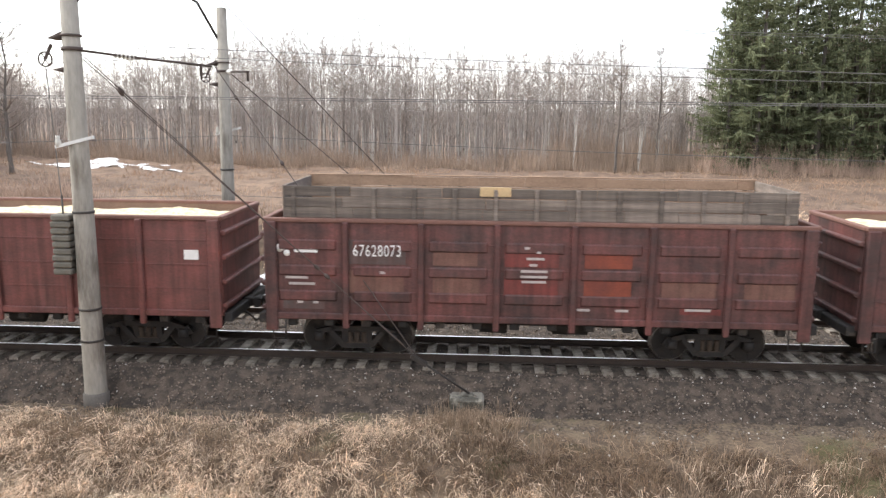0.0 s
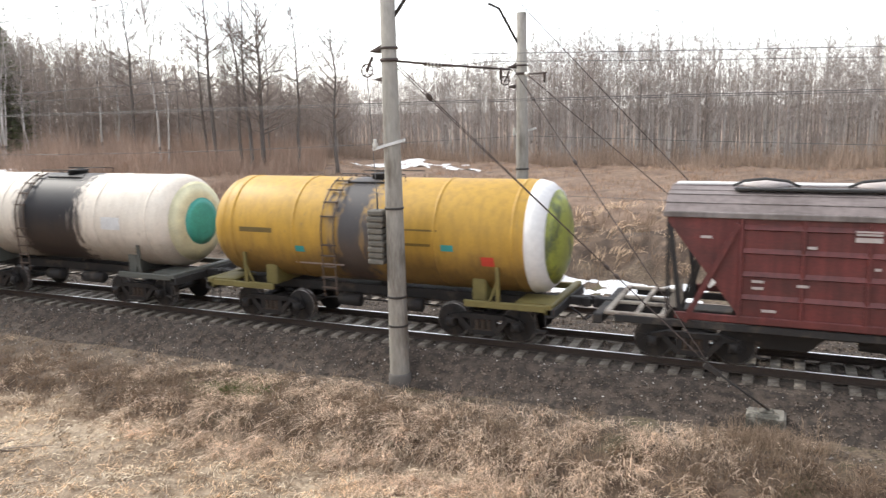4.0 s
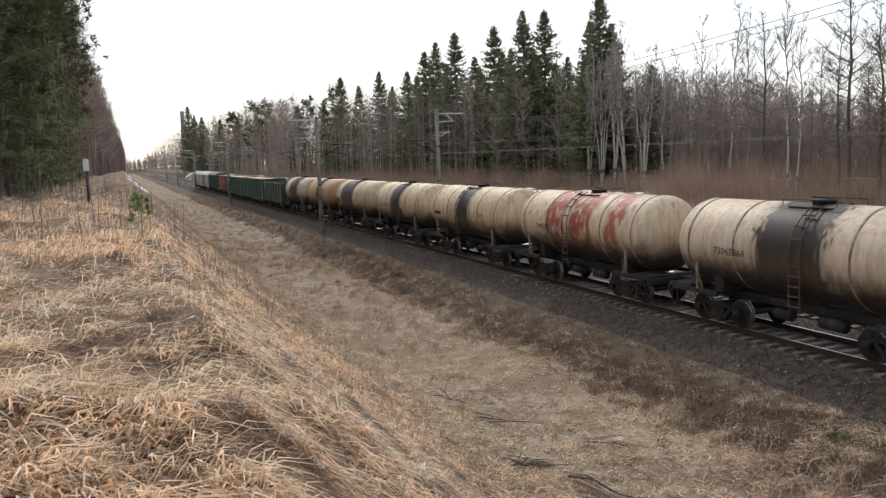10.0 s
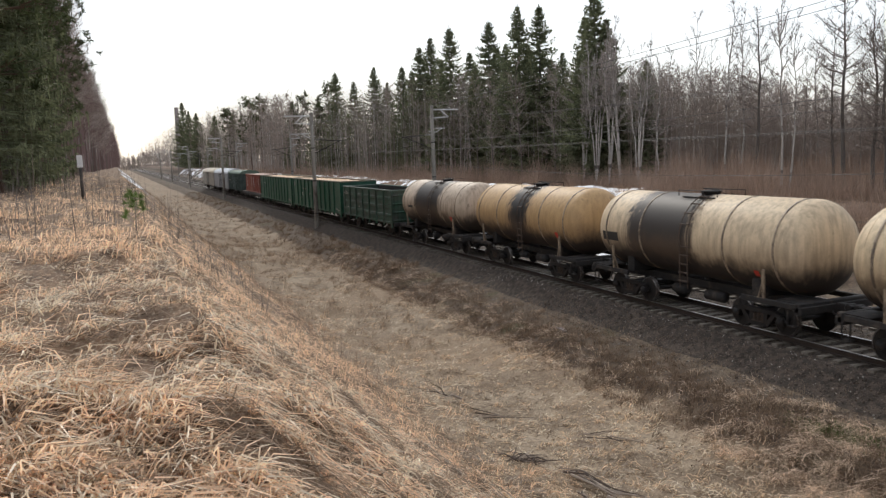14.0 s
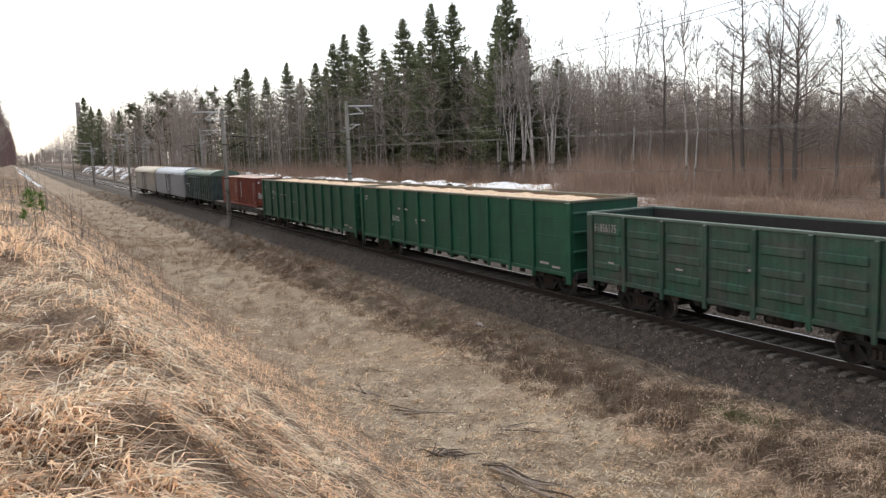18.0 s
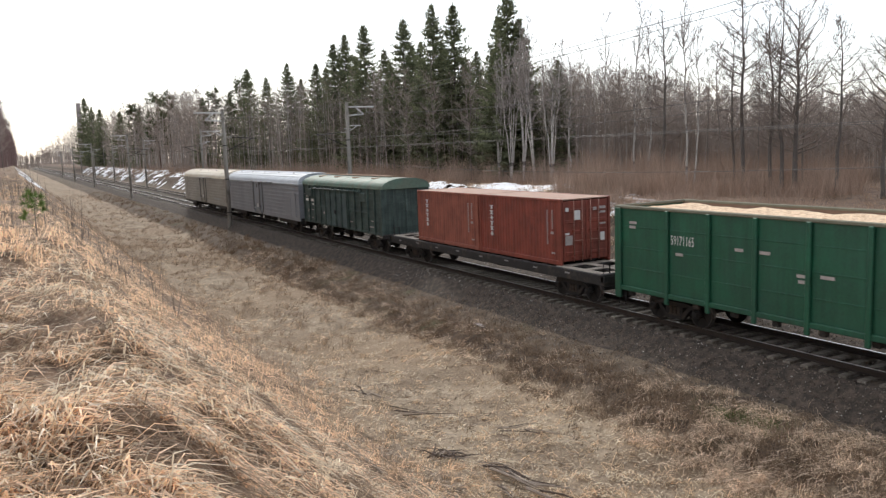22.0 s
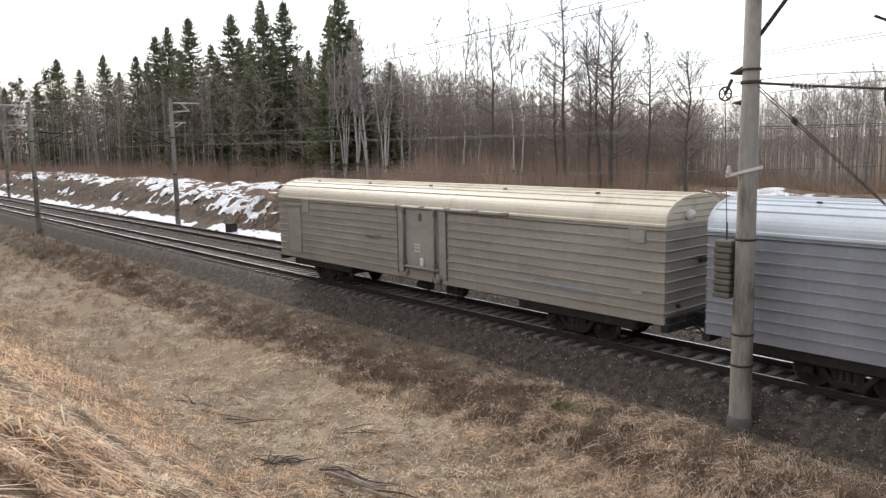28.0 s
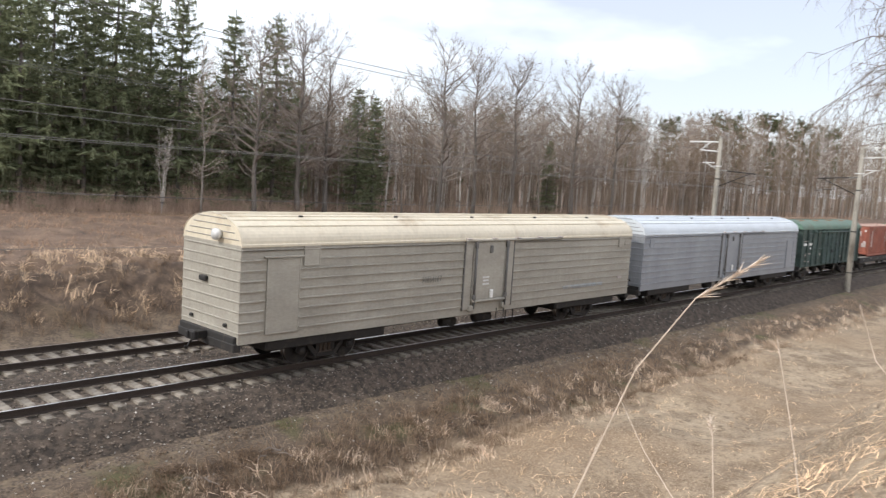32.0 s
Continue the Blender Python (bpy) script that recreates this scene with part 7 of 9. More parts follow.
        d2 = unit(d1[:, :, None] + rg.normal(0, 0.75, (1, k1, fine, 3)) + np.array([0, 0, 0.1 - 2 * droop]))
        e2 = p2 + d2 * (0.15 + l1[:, :, None] * rg.uniform(0.3, 0.9, (1, k1, fine)))[..., None]
        crowns.append(slivers(p2, e2, 0.009, seed + f))
    return merge(*trunks), merge(*crowns)


def spruce(seed, height, spread, step=0.42, clear=0.06, taper=0.9, boughs=5, hang_by=0.5):
    """Spruce: whorls of long boughs that sag and lift at the tip, fringed with sprays and hanging twigs."""
    rg = np.random.default_rng(seed)
    zs = np.linspace(-0.3, height, 10)
    trunk = stem_mesh([(0.06 * math.sin(z * 0.5 + seed), 0.05 * math.cos(z * 0.4), z) for z in zs], list(0.02 + 0.012 * height * (1 - np.clip(zs / height, 0, 1))), 7)
    sets = []
    z = clear * height
    while z < height - 0.25:
        f = z / height
        reach = spread * (1 - f) ** taper * (0.75 + 0.25 * min(1.0, f * 5)) + 0.12
        first = rg.uniform(0, 2 * math.pi)
        for b in range(boughs):
            a = first + 2 * math.pi * b / boughs + rg.normal(0, 0.25)
            L = reach * (rg.uniform(0.68, 1.1) if rg.random() > 0.12 else rg.uniform(0.35, 0.65))
            sag = rg.normal(-0.3, 0.1) + 0.42 * f + 0.5 * max(0.0, f - 0.85)
            m = int(6 + L * 10)
            s = np.sort(rg.random(m)) ** 0.85
            d, side = np.array([math.cos(a), math.sin(a), 0.0]), np.array([-math.sin(a), math.cos(a), 0.0])
            o = np.array([0, 0, z + rg.normal(0, 0.1)])
            p = o + d * (L * s)[:, None]
            p[:, 2] += L * (sag * s + 0.26 * s ** 3)
            w = (0.42 * L * (1.05 - s) * np.clip(s * 3, 0.2, 1) + 0.12) * rg.choice([-1.0, 1.0], m) * rg.uniform(0.35, 1.0, m)
            q = p + side * w[:, None] + d * (0.55 * np.abs(w) + 0.05)[:, None]
            q[:, 2] -= rg.uniform(0.02, 0.3, m) * (0.3 + np.abs(w))
            sets.append(slivers(p, q, 0.06 + 0.07 * rg.random(m), m + len(sets)))
            hang = p[m // 4::2] + rg.normal(0, 0.06, p[m // 4::2].shape)
            tip = hang + rg.normal(0, 0.07, hang.shape) - np.array([0, 0, 1.0]) * rg.uniform(0.15, hang_by + 0.08 * L, (len(hang), 1))
            sets.append(slivers(hang, tip, 0.05, len(sets)))
            sets.append(cones(o[None], p[-1:], 0.03))
        z += step * rg.uniform(0.7, 1.3) * (1.0 if f < 0.8 else 0.7)
    sets.append(slivers(np.repeat([[0, 0, height - 0.7]], 6, 0), np.array([0, 0, height + 0.3]) + rg.normal(0, 0.05, (6, 3)), 0.05, seed))
    return trunk, merge(*sets)


def pine(seed, height, spread, low=0.25):
    """Pine: long bare trunk with dead stubs, open crown of needle tufts on bent limbs."""
    rg = np.random.default_rng(seed)
    zs = np.linspace(-0.3, height, 10)
    trunk = stem_mesh([(0.15 * math.sin(z * 0.3 + seed), 0.1 * math.sin(z * 0.23), z) for z in zs], list(0.03 + 0.12 * (1 - np.clip(zs / height, 0, 1)) ** 0.7), 9)
    n = 66
    h = (low + (0.97 - low) * np.sort(rg.random(n))) * height
    az = rg.uniform(0, 2 * math.pi, n)
    f = (h / height - low) / (1 - low)
    L = spread * (0.35 + 0.75 * np.sin(np.clip(f, 0, 1) * math.pi * 0.85 + 0.35)) * rg.uniform(0.55, 1.15, n)
    o = np.stack([0.15 * np.sin(h * 0.3 + seed), 0.1 * np.sin(h * 0.23), h], -1)
    m = o + np.stack([np.cos(az), np.sin(az), 0 * az + 0.05], -1) * (0.55 * L)[:, None]
    e = m + np.stack([np.cos(az + 0.2), np.sin(az + 0.2), 0.35 + 0.3 * f], -1) * (0.5 * L)[:, None]
    limbs = [frusta(o, m, 0.05, 0.035), frusta(m, e, 0.035, 0.015)]
    k = 6
    c = m[:, None] + (e - m)[:, None] * rg.uniform(0.1, 1.1, (n, k, 1)) + rg.normal(0, 0.32, (n, k, 3))
    limbs.append(frusta(np.repeat(m, k, 0), c.reshape(-1, 3), 0.014, 0.008))
    t = 20
    dd = unit(rg.normal(0, 1, (n, k, t, 3)) + np.array([0, 0, 0.35]))
    q = np.repeat(c[:, :, None], t, 2)
    sets = [slivers(q + dd * 0.05, q + dd * rg.uniform(0.25, 0.55, (n, k, t, 1)), 0.045, seed)]
    g = 16
    hs = rg.uniform(0.12, low, g) * height
    a2 = rg.uniform(0, 6.28, g)
    so = np.stack([0 * hs, 0 * hs, hs], -1)
    limbs.append(cones(so, so + np.stack([np.cos(a2), np.sin(a2), 0 * a2 - 0.1], -1) * rg.uniform(0.4, 1.5, (g, 1)), 0.02))
    return trunk, merge(*limbs), merge(*sets)


def tree_thing(name, made, bark, leaf, label, category, group, at, size=1.0, turn=0.0):
    """First of its kind: trunk and crown meshes under an empty; needles apart from limbs where there are both."""
    ob = thing(name, label, category, group, at=at, turn=turn)
    part("trunk", fast_mesh("trunk", *made[0], [bark], smooth=True), None, ob)
    if len(made) == 3:
        part("branchwork", fast_mesh("branchwork", *made[1], [bark]), None, ob)
    part("crown", fast_mesh("crown", *made[-1], [leaf]), None, ob)
    ob.scale = (size, size, size)
    return ob


KINDS = {}


def plant(kind, x, y, size=1.0, turn=0.0):
    """Puts a tree of a kind on the ground; the first one is built, later ones are copies."""
    z = float(ground_z(x, y, False)) - 0.05
    if kind not in KINDS:
        name, make, bark, leaf, label, category, group = SPECIES[kind]
        KINDS[kind] = tree_thing(name, make(), bark, leaf, label, category, group, (x, y, z), size, turn)
        return KINDS[kind]
    ob = copy_thing(KINDS[kind], pose(x, y, z, 0, 0, turn))
    ob.scale = (size, size, size)
    return ob


SPECIES = {}
TALL = {"birch": 13.0, "alder": 13.0, "oak": 13.0, "clump": 12.0, "spruce": 20.0, "spire": 20.0, "pine": 18.0, "aspen": 14.0}
for k in range(4):
    SPECIES[f"birch{k}"] = ("birch_tree", lambda k=k: bare_tree(100 + k, 13.0, 1.9, 0.3, 34, 1.5, 0.075, 0.02, droop=0.1, fine=5), M_BIRCH, M_TWIG, "slender leafless birch with white bark at the wood's edge", "tree", "leafless birches")
    SPECIES[f"alder{k}"] = ("alder_tree", lambda k=k: bare_tree(200 + k, 13.0, 2.3, 0.2, 38, 0.85, 0.08, 0.025, fine=5), M_BARK, M_TWIGGREY, "leafless grey-brown alder in the wood", "tree", "leafless alders")
for k in range(3):
    SPECIES[f"oak{k}"] = ("oak_tree", lambda k=k: bare_tree(300 + k, 13.0, 4.6, 0.2, 62, 0.75, 0.19, 0.02, fine=8), M_OAKBARK, M_OAK, "broad leafless tree with forking limbs", "tree", "broad leafless trees")
    SPECIES[f"aspen{k}"] = ("aspen_tree", lambda k=k: bare_tree(360 + k, 14.0, 2.6, 0.2, 62, 0.6, 0.15, 0.02, fine=6), M_OAKBARK, M_OAK, "tall straight leafless aspen with short dark limbs", "tree", "leafless aspens")
    SPECIES[f"clump{k}"] = ("birch_clump", lambda k=k: bare_tree(330 + k, 12.0, 1.0, 0.4, 16, 1.3, 0.05, 0.02, forks=5, fine=5), M_BIRCH, M_TWIG, "clump of young leafless birches with pale stems", "tree", "young birch clumps")
    SPECIES[f"spruce{k}"] = ("spruce_tree", lambda k=k: spruce(400 + k, 20.0, 4.9, 0.72, taper=0.62, boughs=6, hang_by=0.9), M_OAKBARK, M_SPRUCE, "tall dark green spruce with drooping boughs", "tree", "spruces")
    SPECIES[f"spire{k}"] = ("spruce_tree", lambda k=k: spruce(420 + k, 20.0, 5.8, 0.42, taper=0.84, boughs=7), M_OAKBARK, M_SPRUCE, "pointed dark green spruce standing over the wood", "tree", "spruces")
    SPECIES[f"pine{k}"] = ("pine_tree", lambda k=k: pine(500 + k, 18.0, 2.7, 0.2 + 0.08 * k), M_PINEBARK, M_PINE, "tall pine with reddish trunk and open crown", "tree", "pines")


def at_bearing(yaw, dist_y):
    """x for a line of sight yaw degrees to the left of +y, at that y."""
    return -math.tan(radians(yaw)) * dist_y


def reach_up(yaw, y, elev):
    """Height over the ground of what stands at that bearing and y and rises to that angle over the eye's level."""
    x = at_bearing(yaw, y)
    return math.hypot(x, y) * math.tan(radians(elev)) + EYE[2] - float(ground_z(x, y, False))


rt = random.Random(42)


def stand(kind, yaw, y, elev):
    """A tree at a bearing, as tall as its top shows above the eye's level."""
    plant(kind, at_bearing(yaw, y), y, reach_up(yaw, y, elev) / TALL[kind.rstrip("0123456789")], rt.uniform(0, 360))


# spruces that rise over the wood down the line: bearing, y, angle of the top
for k, (yaw, y, elev) in enumerate(((56.3, 45, 11.0), (60.2, 47, 10.1), (61.7, 46, 10.1), (63.8, 47, 9.3), (66.6, 45, 8.9), (68.0, 47, 8.2), (68.8, 46, 7.7), (70.1, 45, 6.3), (72.1, 46, 6.3), (73.6, 45, 5.4), (74.9, 44, 6.0),
                                    (62.6, 52, 7.6), (65.2, 51, 7.2), (67.3, 50, 6.8), (58.6, 52, 6.8), (64.8, 47, 6.3), (69.4, 49, 6.0), (71.2, 48, 5.2), (59.4, 49, 6.5), (55.2, 52, 6.2), (76.2, 43, 4.3), (78.0, 42, 4.1), (52.8, 47, 6.0), (61.0, 53, 7.5), (57.4, 53, 6.9), (63.2, 50, 7.4),
                                    (55.5, 45.5, 8.9), (57.0, 46, 9.3), (85.5, 37, 4.1), (85.1, 37, 3.5), (84.6, 37, 3.4), (83.4, 39, 3.2), (82.2, 40, 3.3))):
    stand(f"spire{k % 3}", yaw, y, elev)
# the spruce group straight across and to the other side
for k, (yaw, y, elev) in enumerate(((-16.8, 61, 8.6), (-17.6, 63, 11.6), (-18.7, 61, 13.6), (-20.6, 64, 13.0), (-22.4, 61, 12.4), (-24.3, 62, 13.2), (-26.4, 64, 11.2), (-28.4, 60, 11.4), (-31.9, 60, 10.2), (-34.8, 60, 10.3), (-17.8, 69, 9.0), (-19.6, 70, 9.6), (-22.9, 70, 9.8), (-25.4, 69, 9.4),
                                    (-40.7, 58, 5.9), (-41.9, 59, 5.3), (-54.7, 58, 2.9), (-36.4, 70, 6.2))):
    stand(f"spruce{k % 3}", yaw, y, elev)
# pines among the wood on both sides
for k, (yaw, y, elev) in enumerate(((81.0, 40, 4.5), (80.3, 41, 4.4), (82.4, 39, 3.7), (75.4, 45, 5.6), (77.3, 44, 4.6),
                                    (-62.8, 67, 5.0), (-66.4, 67, 5.4), (-67.1, 66, 5.2), (-69.3, 67, 5.5), (-70.0, 66, 5.2), (-71.5, 64, 5.0), (-60.2, 68, 4.9), (-47.6, 69, 5.0), (-50.8, 70, 4.8), (-73.0, 62, 4.7))):
    stand(f"pine{k % 3}", yaw, y, elev)
# single trees that stand out
for yaw, y, kind, elev in ((44.0, 44, "birch0", 9.9), (43.5, 44.6, "birch2", 8.3), (45.5, 47, "aspen1", 8.6), (46.6, 49, "birch1", 8.8), (47.6, 47, "birch3", 9.5), (48.6, 50, "alder1", 6.8), (49.8, 48, "birch2", 8.6), (51.4, 49, "alder2", 6.6),
                           (40.3, 46, "aspen0", 10.3), (40.9, 47, "aspen2", 7.0), (41.9, 50, "alder3", 6.5), (38.6, 47, "aspen1", 8.6), (37.9, 46.5, "aspen2", 8.9), (37.1, 47, "oak0", 8.2), (36.6, 49, "alder0", 7.8), (34.6, 47, "aspen0", 7.2), (31.9, 46, "oak2", 5.6), (42.6, 52, "alder2", 5.4), (39.4, 52, "alder1", 6.0), (35.6, 54, "alder3", 4.2),
                           (53.4, 42, "clump0", 8.2), (54.6, 42.5, "clump1", 8.9), (55.4, 42, "clump2", 9.4), (56.3, 42, "clump0", 8.4), (57.2, 42.5, "clump1", 8.0), (61.6, 42, "alder1", 6.4), 
                           (63.6, 42, "alder2", 5.6), (64.8, 42, "alder0", 5.2), (66.0, 41.5, "alder3", 5.6), (59.2, 42, "alder3", 6.2), (52.0, 44, "birch0", 6.4),
                           (9.6, 66, "birch0", 5.3), (13.2, 66, "birch1", 5.8), (14.0, 68, "birch3", 5.3), (10.3, 68, "birch2", 5.0), (-6.4, 61, "birch2", 4.4), (-9.4, 60, "aspen2", 4.7), (-9.9, 63, "birch3", 4.8), (-12.2, 62, "aspen0", 4.3), (-11.0, 61, "clump1", 3.4),
                           (-46.8, 52, "oak0", 9.0), (-44.2, 55, "alder1", 6.6), (-49.4, 54, "oak1", 8.2), (-52.1, 53, "oak2", 7.9), (-56.5, 53, "oak0", 7.7), (-59.3, 54, "oak1", 7.0), (-54.2, 56, "alder2", 6.2), (-58.0, 57, "birch1", 6.4), (-61.4, 56, "birch2", 5.4), (-36.6, 56, "oak1", 9.6), (-33.6, 55, "oak2", 8.8), (-30.0, 56, "alder3", 7.8), (-38.6, 57, "oak0", 8.4), (-43.0, 57, "birch3", 6.4), (-27.4, 57, "clump0", 2.6),
                           (-48.4, 57, "birch0", 6.2), (-53.3, 58, "birch2", 5.8), (-65.6, 55, "birch1", 4.8), (-68.2, 55, "birch3", 4.9), (-72.6, 53, "birch0", 4.8), (-64.2, 54, "alder0", 4.8), (-74.4, 54, "alder1", 4.6), (-50.6, 56, "alder3", 6.8)):
    stand(kind, yaw, y, elev)


SKYLINE = ((-82, 4.4), (-76, 5.0), (-70, 5.3), (-66, 5.2), (-63, 5.0), (-59, 5.6), (-52, 5.6), (-47, 5.2), (-41, 4.8), (-36, 5.6), (-17, 5.6), (-14.5, 2.8), (-11.5, 3.0), (-9.5, 4.2), (-5, 4.2), (0, 4.0), (6, 4.6), (10, 5.0), (13.5, 5.2), (17, 4.8), (21, 4.2), (25, 3.3), (30, 2.5), (36, 2.6), (40, 2.8), (43, 3.4), (46, 4.6), (50, 5.2), (53, 5.4), (57, 5.6), (66, 5.6), (72, 4.9), (77, 4.5), (80, 4.3), (82, 3.6), (84.5, 3.2), (86.0, 2.6), (87, 1.9), (88.6, 0.9))


def canopy(yaw):
    """Angle of the wood's upper edge over the eye's level, by bearing."""
    return np.interp(yaw, [q[0] for q in SKYLINE], [q[1] for q in SKYLINE])


def edge_y(yaw):
    """Where the wood begins: nearer the track down the line, beyond a field straight across."""
    return np.interp(yaw, (-82, -66, -45, -30, -14, 28, 40, 52, 57, 83), (52, 55, 59, 62, 64, 64, 56, 47, 46, 36))


# trees along the wood's edge
for i in range(150):
    yaw = -74 + 158 * (i + 0.5) / 150 + rt.uniform(-0.5, 0.5)
    y = float(edge_y(yaw)) + rt.uniform(-0.5, 7)
    kind = rt.choice(["birch0", "birch1", "birch2", "birch3", "alder0", "alder1", "alder2", "alder3"])
    stand(kind, yaw, y, float(canopy(yaw)) * rt.uniform(0.72, 1.04))


# taller birches that rise over the wood straight across
for i in range(15):
    yaw = -7 + 2.3 * i + rt.uniform(-0.7, 0.7)
    stand(f"birch{i % 4}", yaw, float(edge_y(yaw)) + rt.uniform(1, 6), float(canopy(yaw)) * rt.uniform(1.08, 1.3))


def bank_edge(x):
    """The near wood's front line along the bank."""
    return -3.4 + 0.012 * max(0.0, -x - 90)


# pine wood on the near bank down the line
for i, (x, y, s) in enumerate(((-38.5, -4.6, 1.05), (-43, -6.5, 1.15), (-47, -4.4, 1.0), (-52, -5.2, 1.1), (-57, -4.6, 1.15), (-63, -5.4, 1.1), (-70, -4.8, 1.15), (-78, -5.2, 1.15), (-46, -9.0, 1.2), (-55, -9.5, 1.2), (-66, -9.0, 1.2), (-60, -7.2, 0.75), (-50, -7.4, 0.7))):
    plant(f"pine{i % 3}", x, y, s, rt.uniform(0, 360))
for x, y, s in ((-38.5, -5.0, 0.6), (-42, -4.7, 0.75), (-46, -5.0, 0.85), (-52, -5.4, 0.82), (-58, -5.2, 0.8), (-64, -5.6, 0.8)):
    plant(f"spruce{rt.randrange(3)}", x, y, s, rt.uniform(0, 360))
for i in range(60):
    x = -56 - 4.2 * i + rt.uniform(-1.5, 1.5)
    plant(rt.choice(["alder0", "alder1", "alder2", "alder3", "birch1"]), x, bank_edge(x) - 1.2 + rt.uniform(-2.2, 0.3), rt.uniform(1.45, 1.75), rt.uniform(0, 360))


def far_woods(name, count, area, label, seed, tint, girth=0.012, tall=None, pale=0.4):
    """Woods too deep to count: thin stems, some of them pale, each with branches and a haze of twigs."""
    rg = np.random.default_rng(seed)
    x, y = area(rg, count)
    z = ground_z(x, y, False)
    if tall:
        h = rg.uniform(*tall, count)
    else:
        yaw = np.degrees(np.arctan2(-x, y))
        h = (np.hypot(x, y) * np.tan(np.radians(canopy(yaw))) + EYE[2] - z) * (1.02 - 0.42 * rg.random(count) ** 1.6)
    h = np.maximum(h, 2.5)
    o = np.stack([x, y, z], -1)
    top = o + np.stack([rg.normal(0, 0.03, count) * h, rg.normal(0, 0.03, count) * h, h], -1)
    stems = cones(o, top, girth * 1.6 + 0.0035 * h)
    k, k2 = 15, 5
    f = 0.2 + 0.8 * rg.random((count, k, 1)) ** 0.8
    p = o[:, None] + (top - o)[:, None] * f
    d = unit(np.stack([rg.normal(0, 1, (count, k)), rg.normal(0, 1, (count, k)), rg.uniform(0.5, 2.4, (count, k))], -1))
    L = (0.12 * h[:, None] + 0.5) * rg.uniform(0.5, 1.3, (count, k)) * (1.35 - f[..., 0])
    e = p + d * L[..., None]
    q = p[:, :, None] + (e - p)[:, :, None] * rg.uniform(0.2, 1.0, (count, k, k2, 1))
    d2 = unit(d[:, :, None] + rg.normal(0, 0.6, (count, k, k2, 3)))
    q2 = q + d2 * (L[:, :, None] * rg.uniform(0.35, 0.8, (count, k, k2)) + 0.12)[..., None]
    v, t = merge(stems, slivers(p, e, girth * 1.25, seed), slivers(q, q2, girth, seed + 1))
    index = np.zeros(len(t), int)
    index[:3 * count] = np.repeat((rg.random(count) < pale).astype(int), 3)
    return tagged(new(name, fast_mesh(name, v, t, [tint, M_BIRCH], index)), label, "woods", kind="stuff")


def behind(lo, hi, d0, d1):
    """Area behind the wood's edge, by bearing and depth."""
    def pick(rg, n):
        yaw = rg.uniform(lo, hi, n)
        y = edge_y(yaw) + d0 + (d1 - d0) * rg.random(n) ** 1.2
        return -np.tan(np.radians(yaw)) * y, y
    return pick


far_woods("birch_woods", 1600, behind(-16, 33, 0, 30), "deep leafless birch wood beyond the field", 61, M_TWIG, 0.013)
far_woods("mixed_woods", 1500, behind(31, 54, -2, 24), "low leafless wood behind the far bank", 162, M_TWIGGREY, 0.015, pale=0.15)
far_woods("mixed_woods", 1250, behind(51, 80, 0, 16), "deep grey-brown leafless wood behind the far bank", 62, M_TWIGGREY, 0.013)
far_woods("line_woods", 800, behind(78, 88.6, 0, 22), "leafless wood along the line into the distance", 66, M_TWIGGREY, 0.045)
far_woods("line_woods", 700, lambda rg, n: (rg.uniform(-1300, -950, n), rg.uniform(-70, 200, n)), "distant wood closing the line", 67, M_TWIGGREY, 0.2, (12, 20), 0.0)
far_woods("side_woods", 2300, behind(-66, -17, 0, 24), "deep mixed wood beyond the far track", 63, M_BROWN, 0.017, pale=0.15)
far_woods("side_woods", 900, behind(-84, -64, 0, 22), "deep mixed wood along the line", 68, M_BROWN, 0.03, pale=0.15)
far_woods("bank_woods", 1900, lambda rg, n: (lambda x: (x, -4.6 + 0.012 * np.maximum(0, -x - 90) - 18 * rg.random(n) ** 1.5))(-58 - 700 * rg.random(n) ** 1.7), "dense wood on the near bank", 64, M_PURPLE, 0.028, (17, 24), 0.03)


def brush(name, count, area, low, high, radius, mat, label, seed, tilt=0.25, clump=1):
    """Thin bare stems; in bushes that fan out from one foot where clump is given."""
    rg = np.random.default_rng(seed)
    x, y = area(rg, count // clump)
    count = len(x) * clump
    x, y = np.repeat(x, clump) + rg.normal(0, 0.25, count) * (clump > 1), np.repeat(y, clump) + rg.normal(0, 0.25, count) * (clump > 1)
    z = ground_z(x, y)
    o = np.stack([x, y, z - 0.03], -1)
    tuft = np.repeat(rg.uniform(0.55, 1.35, count // clump), clump)
    h = rg.uniform(low, high, count) * tuft * (0.7 + 0.25 * np.sin(x * 0.8 + y) + 0.2 * np.sin(x * 0.33 - y * 0.6))
    e = o + np.stack([rg.normal(0, tilt, count) * h, rg.normal(0, tilt, count) * h, h], -1)
    ob = new(name, fast_mesh(name, *slivers(o, e, radius, seed), [mat]))
    return tagged(ob, label, "brush", kind="stuff")


def wood_foot(lo, hi, d0, d1):
    """Strip before the wood's edge, by bearing."""
    def pick(rg, n):
        yaw = rg.uniform(lo, hi, n)
        y = edge_y(yaw) + rg.uniform(d0, d1, n)
        return -np.tan(np.radians(yaw)) * y, y
    return pick


brush("willow_brush", 52000, wood_foot(34, 84, -7, 2), 0.8, 3.6, 0.010, M_BRUSH, "dark reddish-brown thicket at the foot of the wood", 71, 0.3, clump=26)
brush("willow_brush", 30000, wood_foot(33, 53, -14, 0), 0.9, 3.4, 0.012, M_BRUSH, "dark brown willow thicket on the far bank", 173, 0.3, clump=22)
brush("willow_brush", 16000, lambda rg, n: (rg.uniform(-40, -18, n), rg.uniform(30.8, 38, n)), 0.4, 1.5, 0.011, M_BRUSH, "low dark scrub over the far bank", 176, 0.4, clump=18)
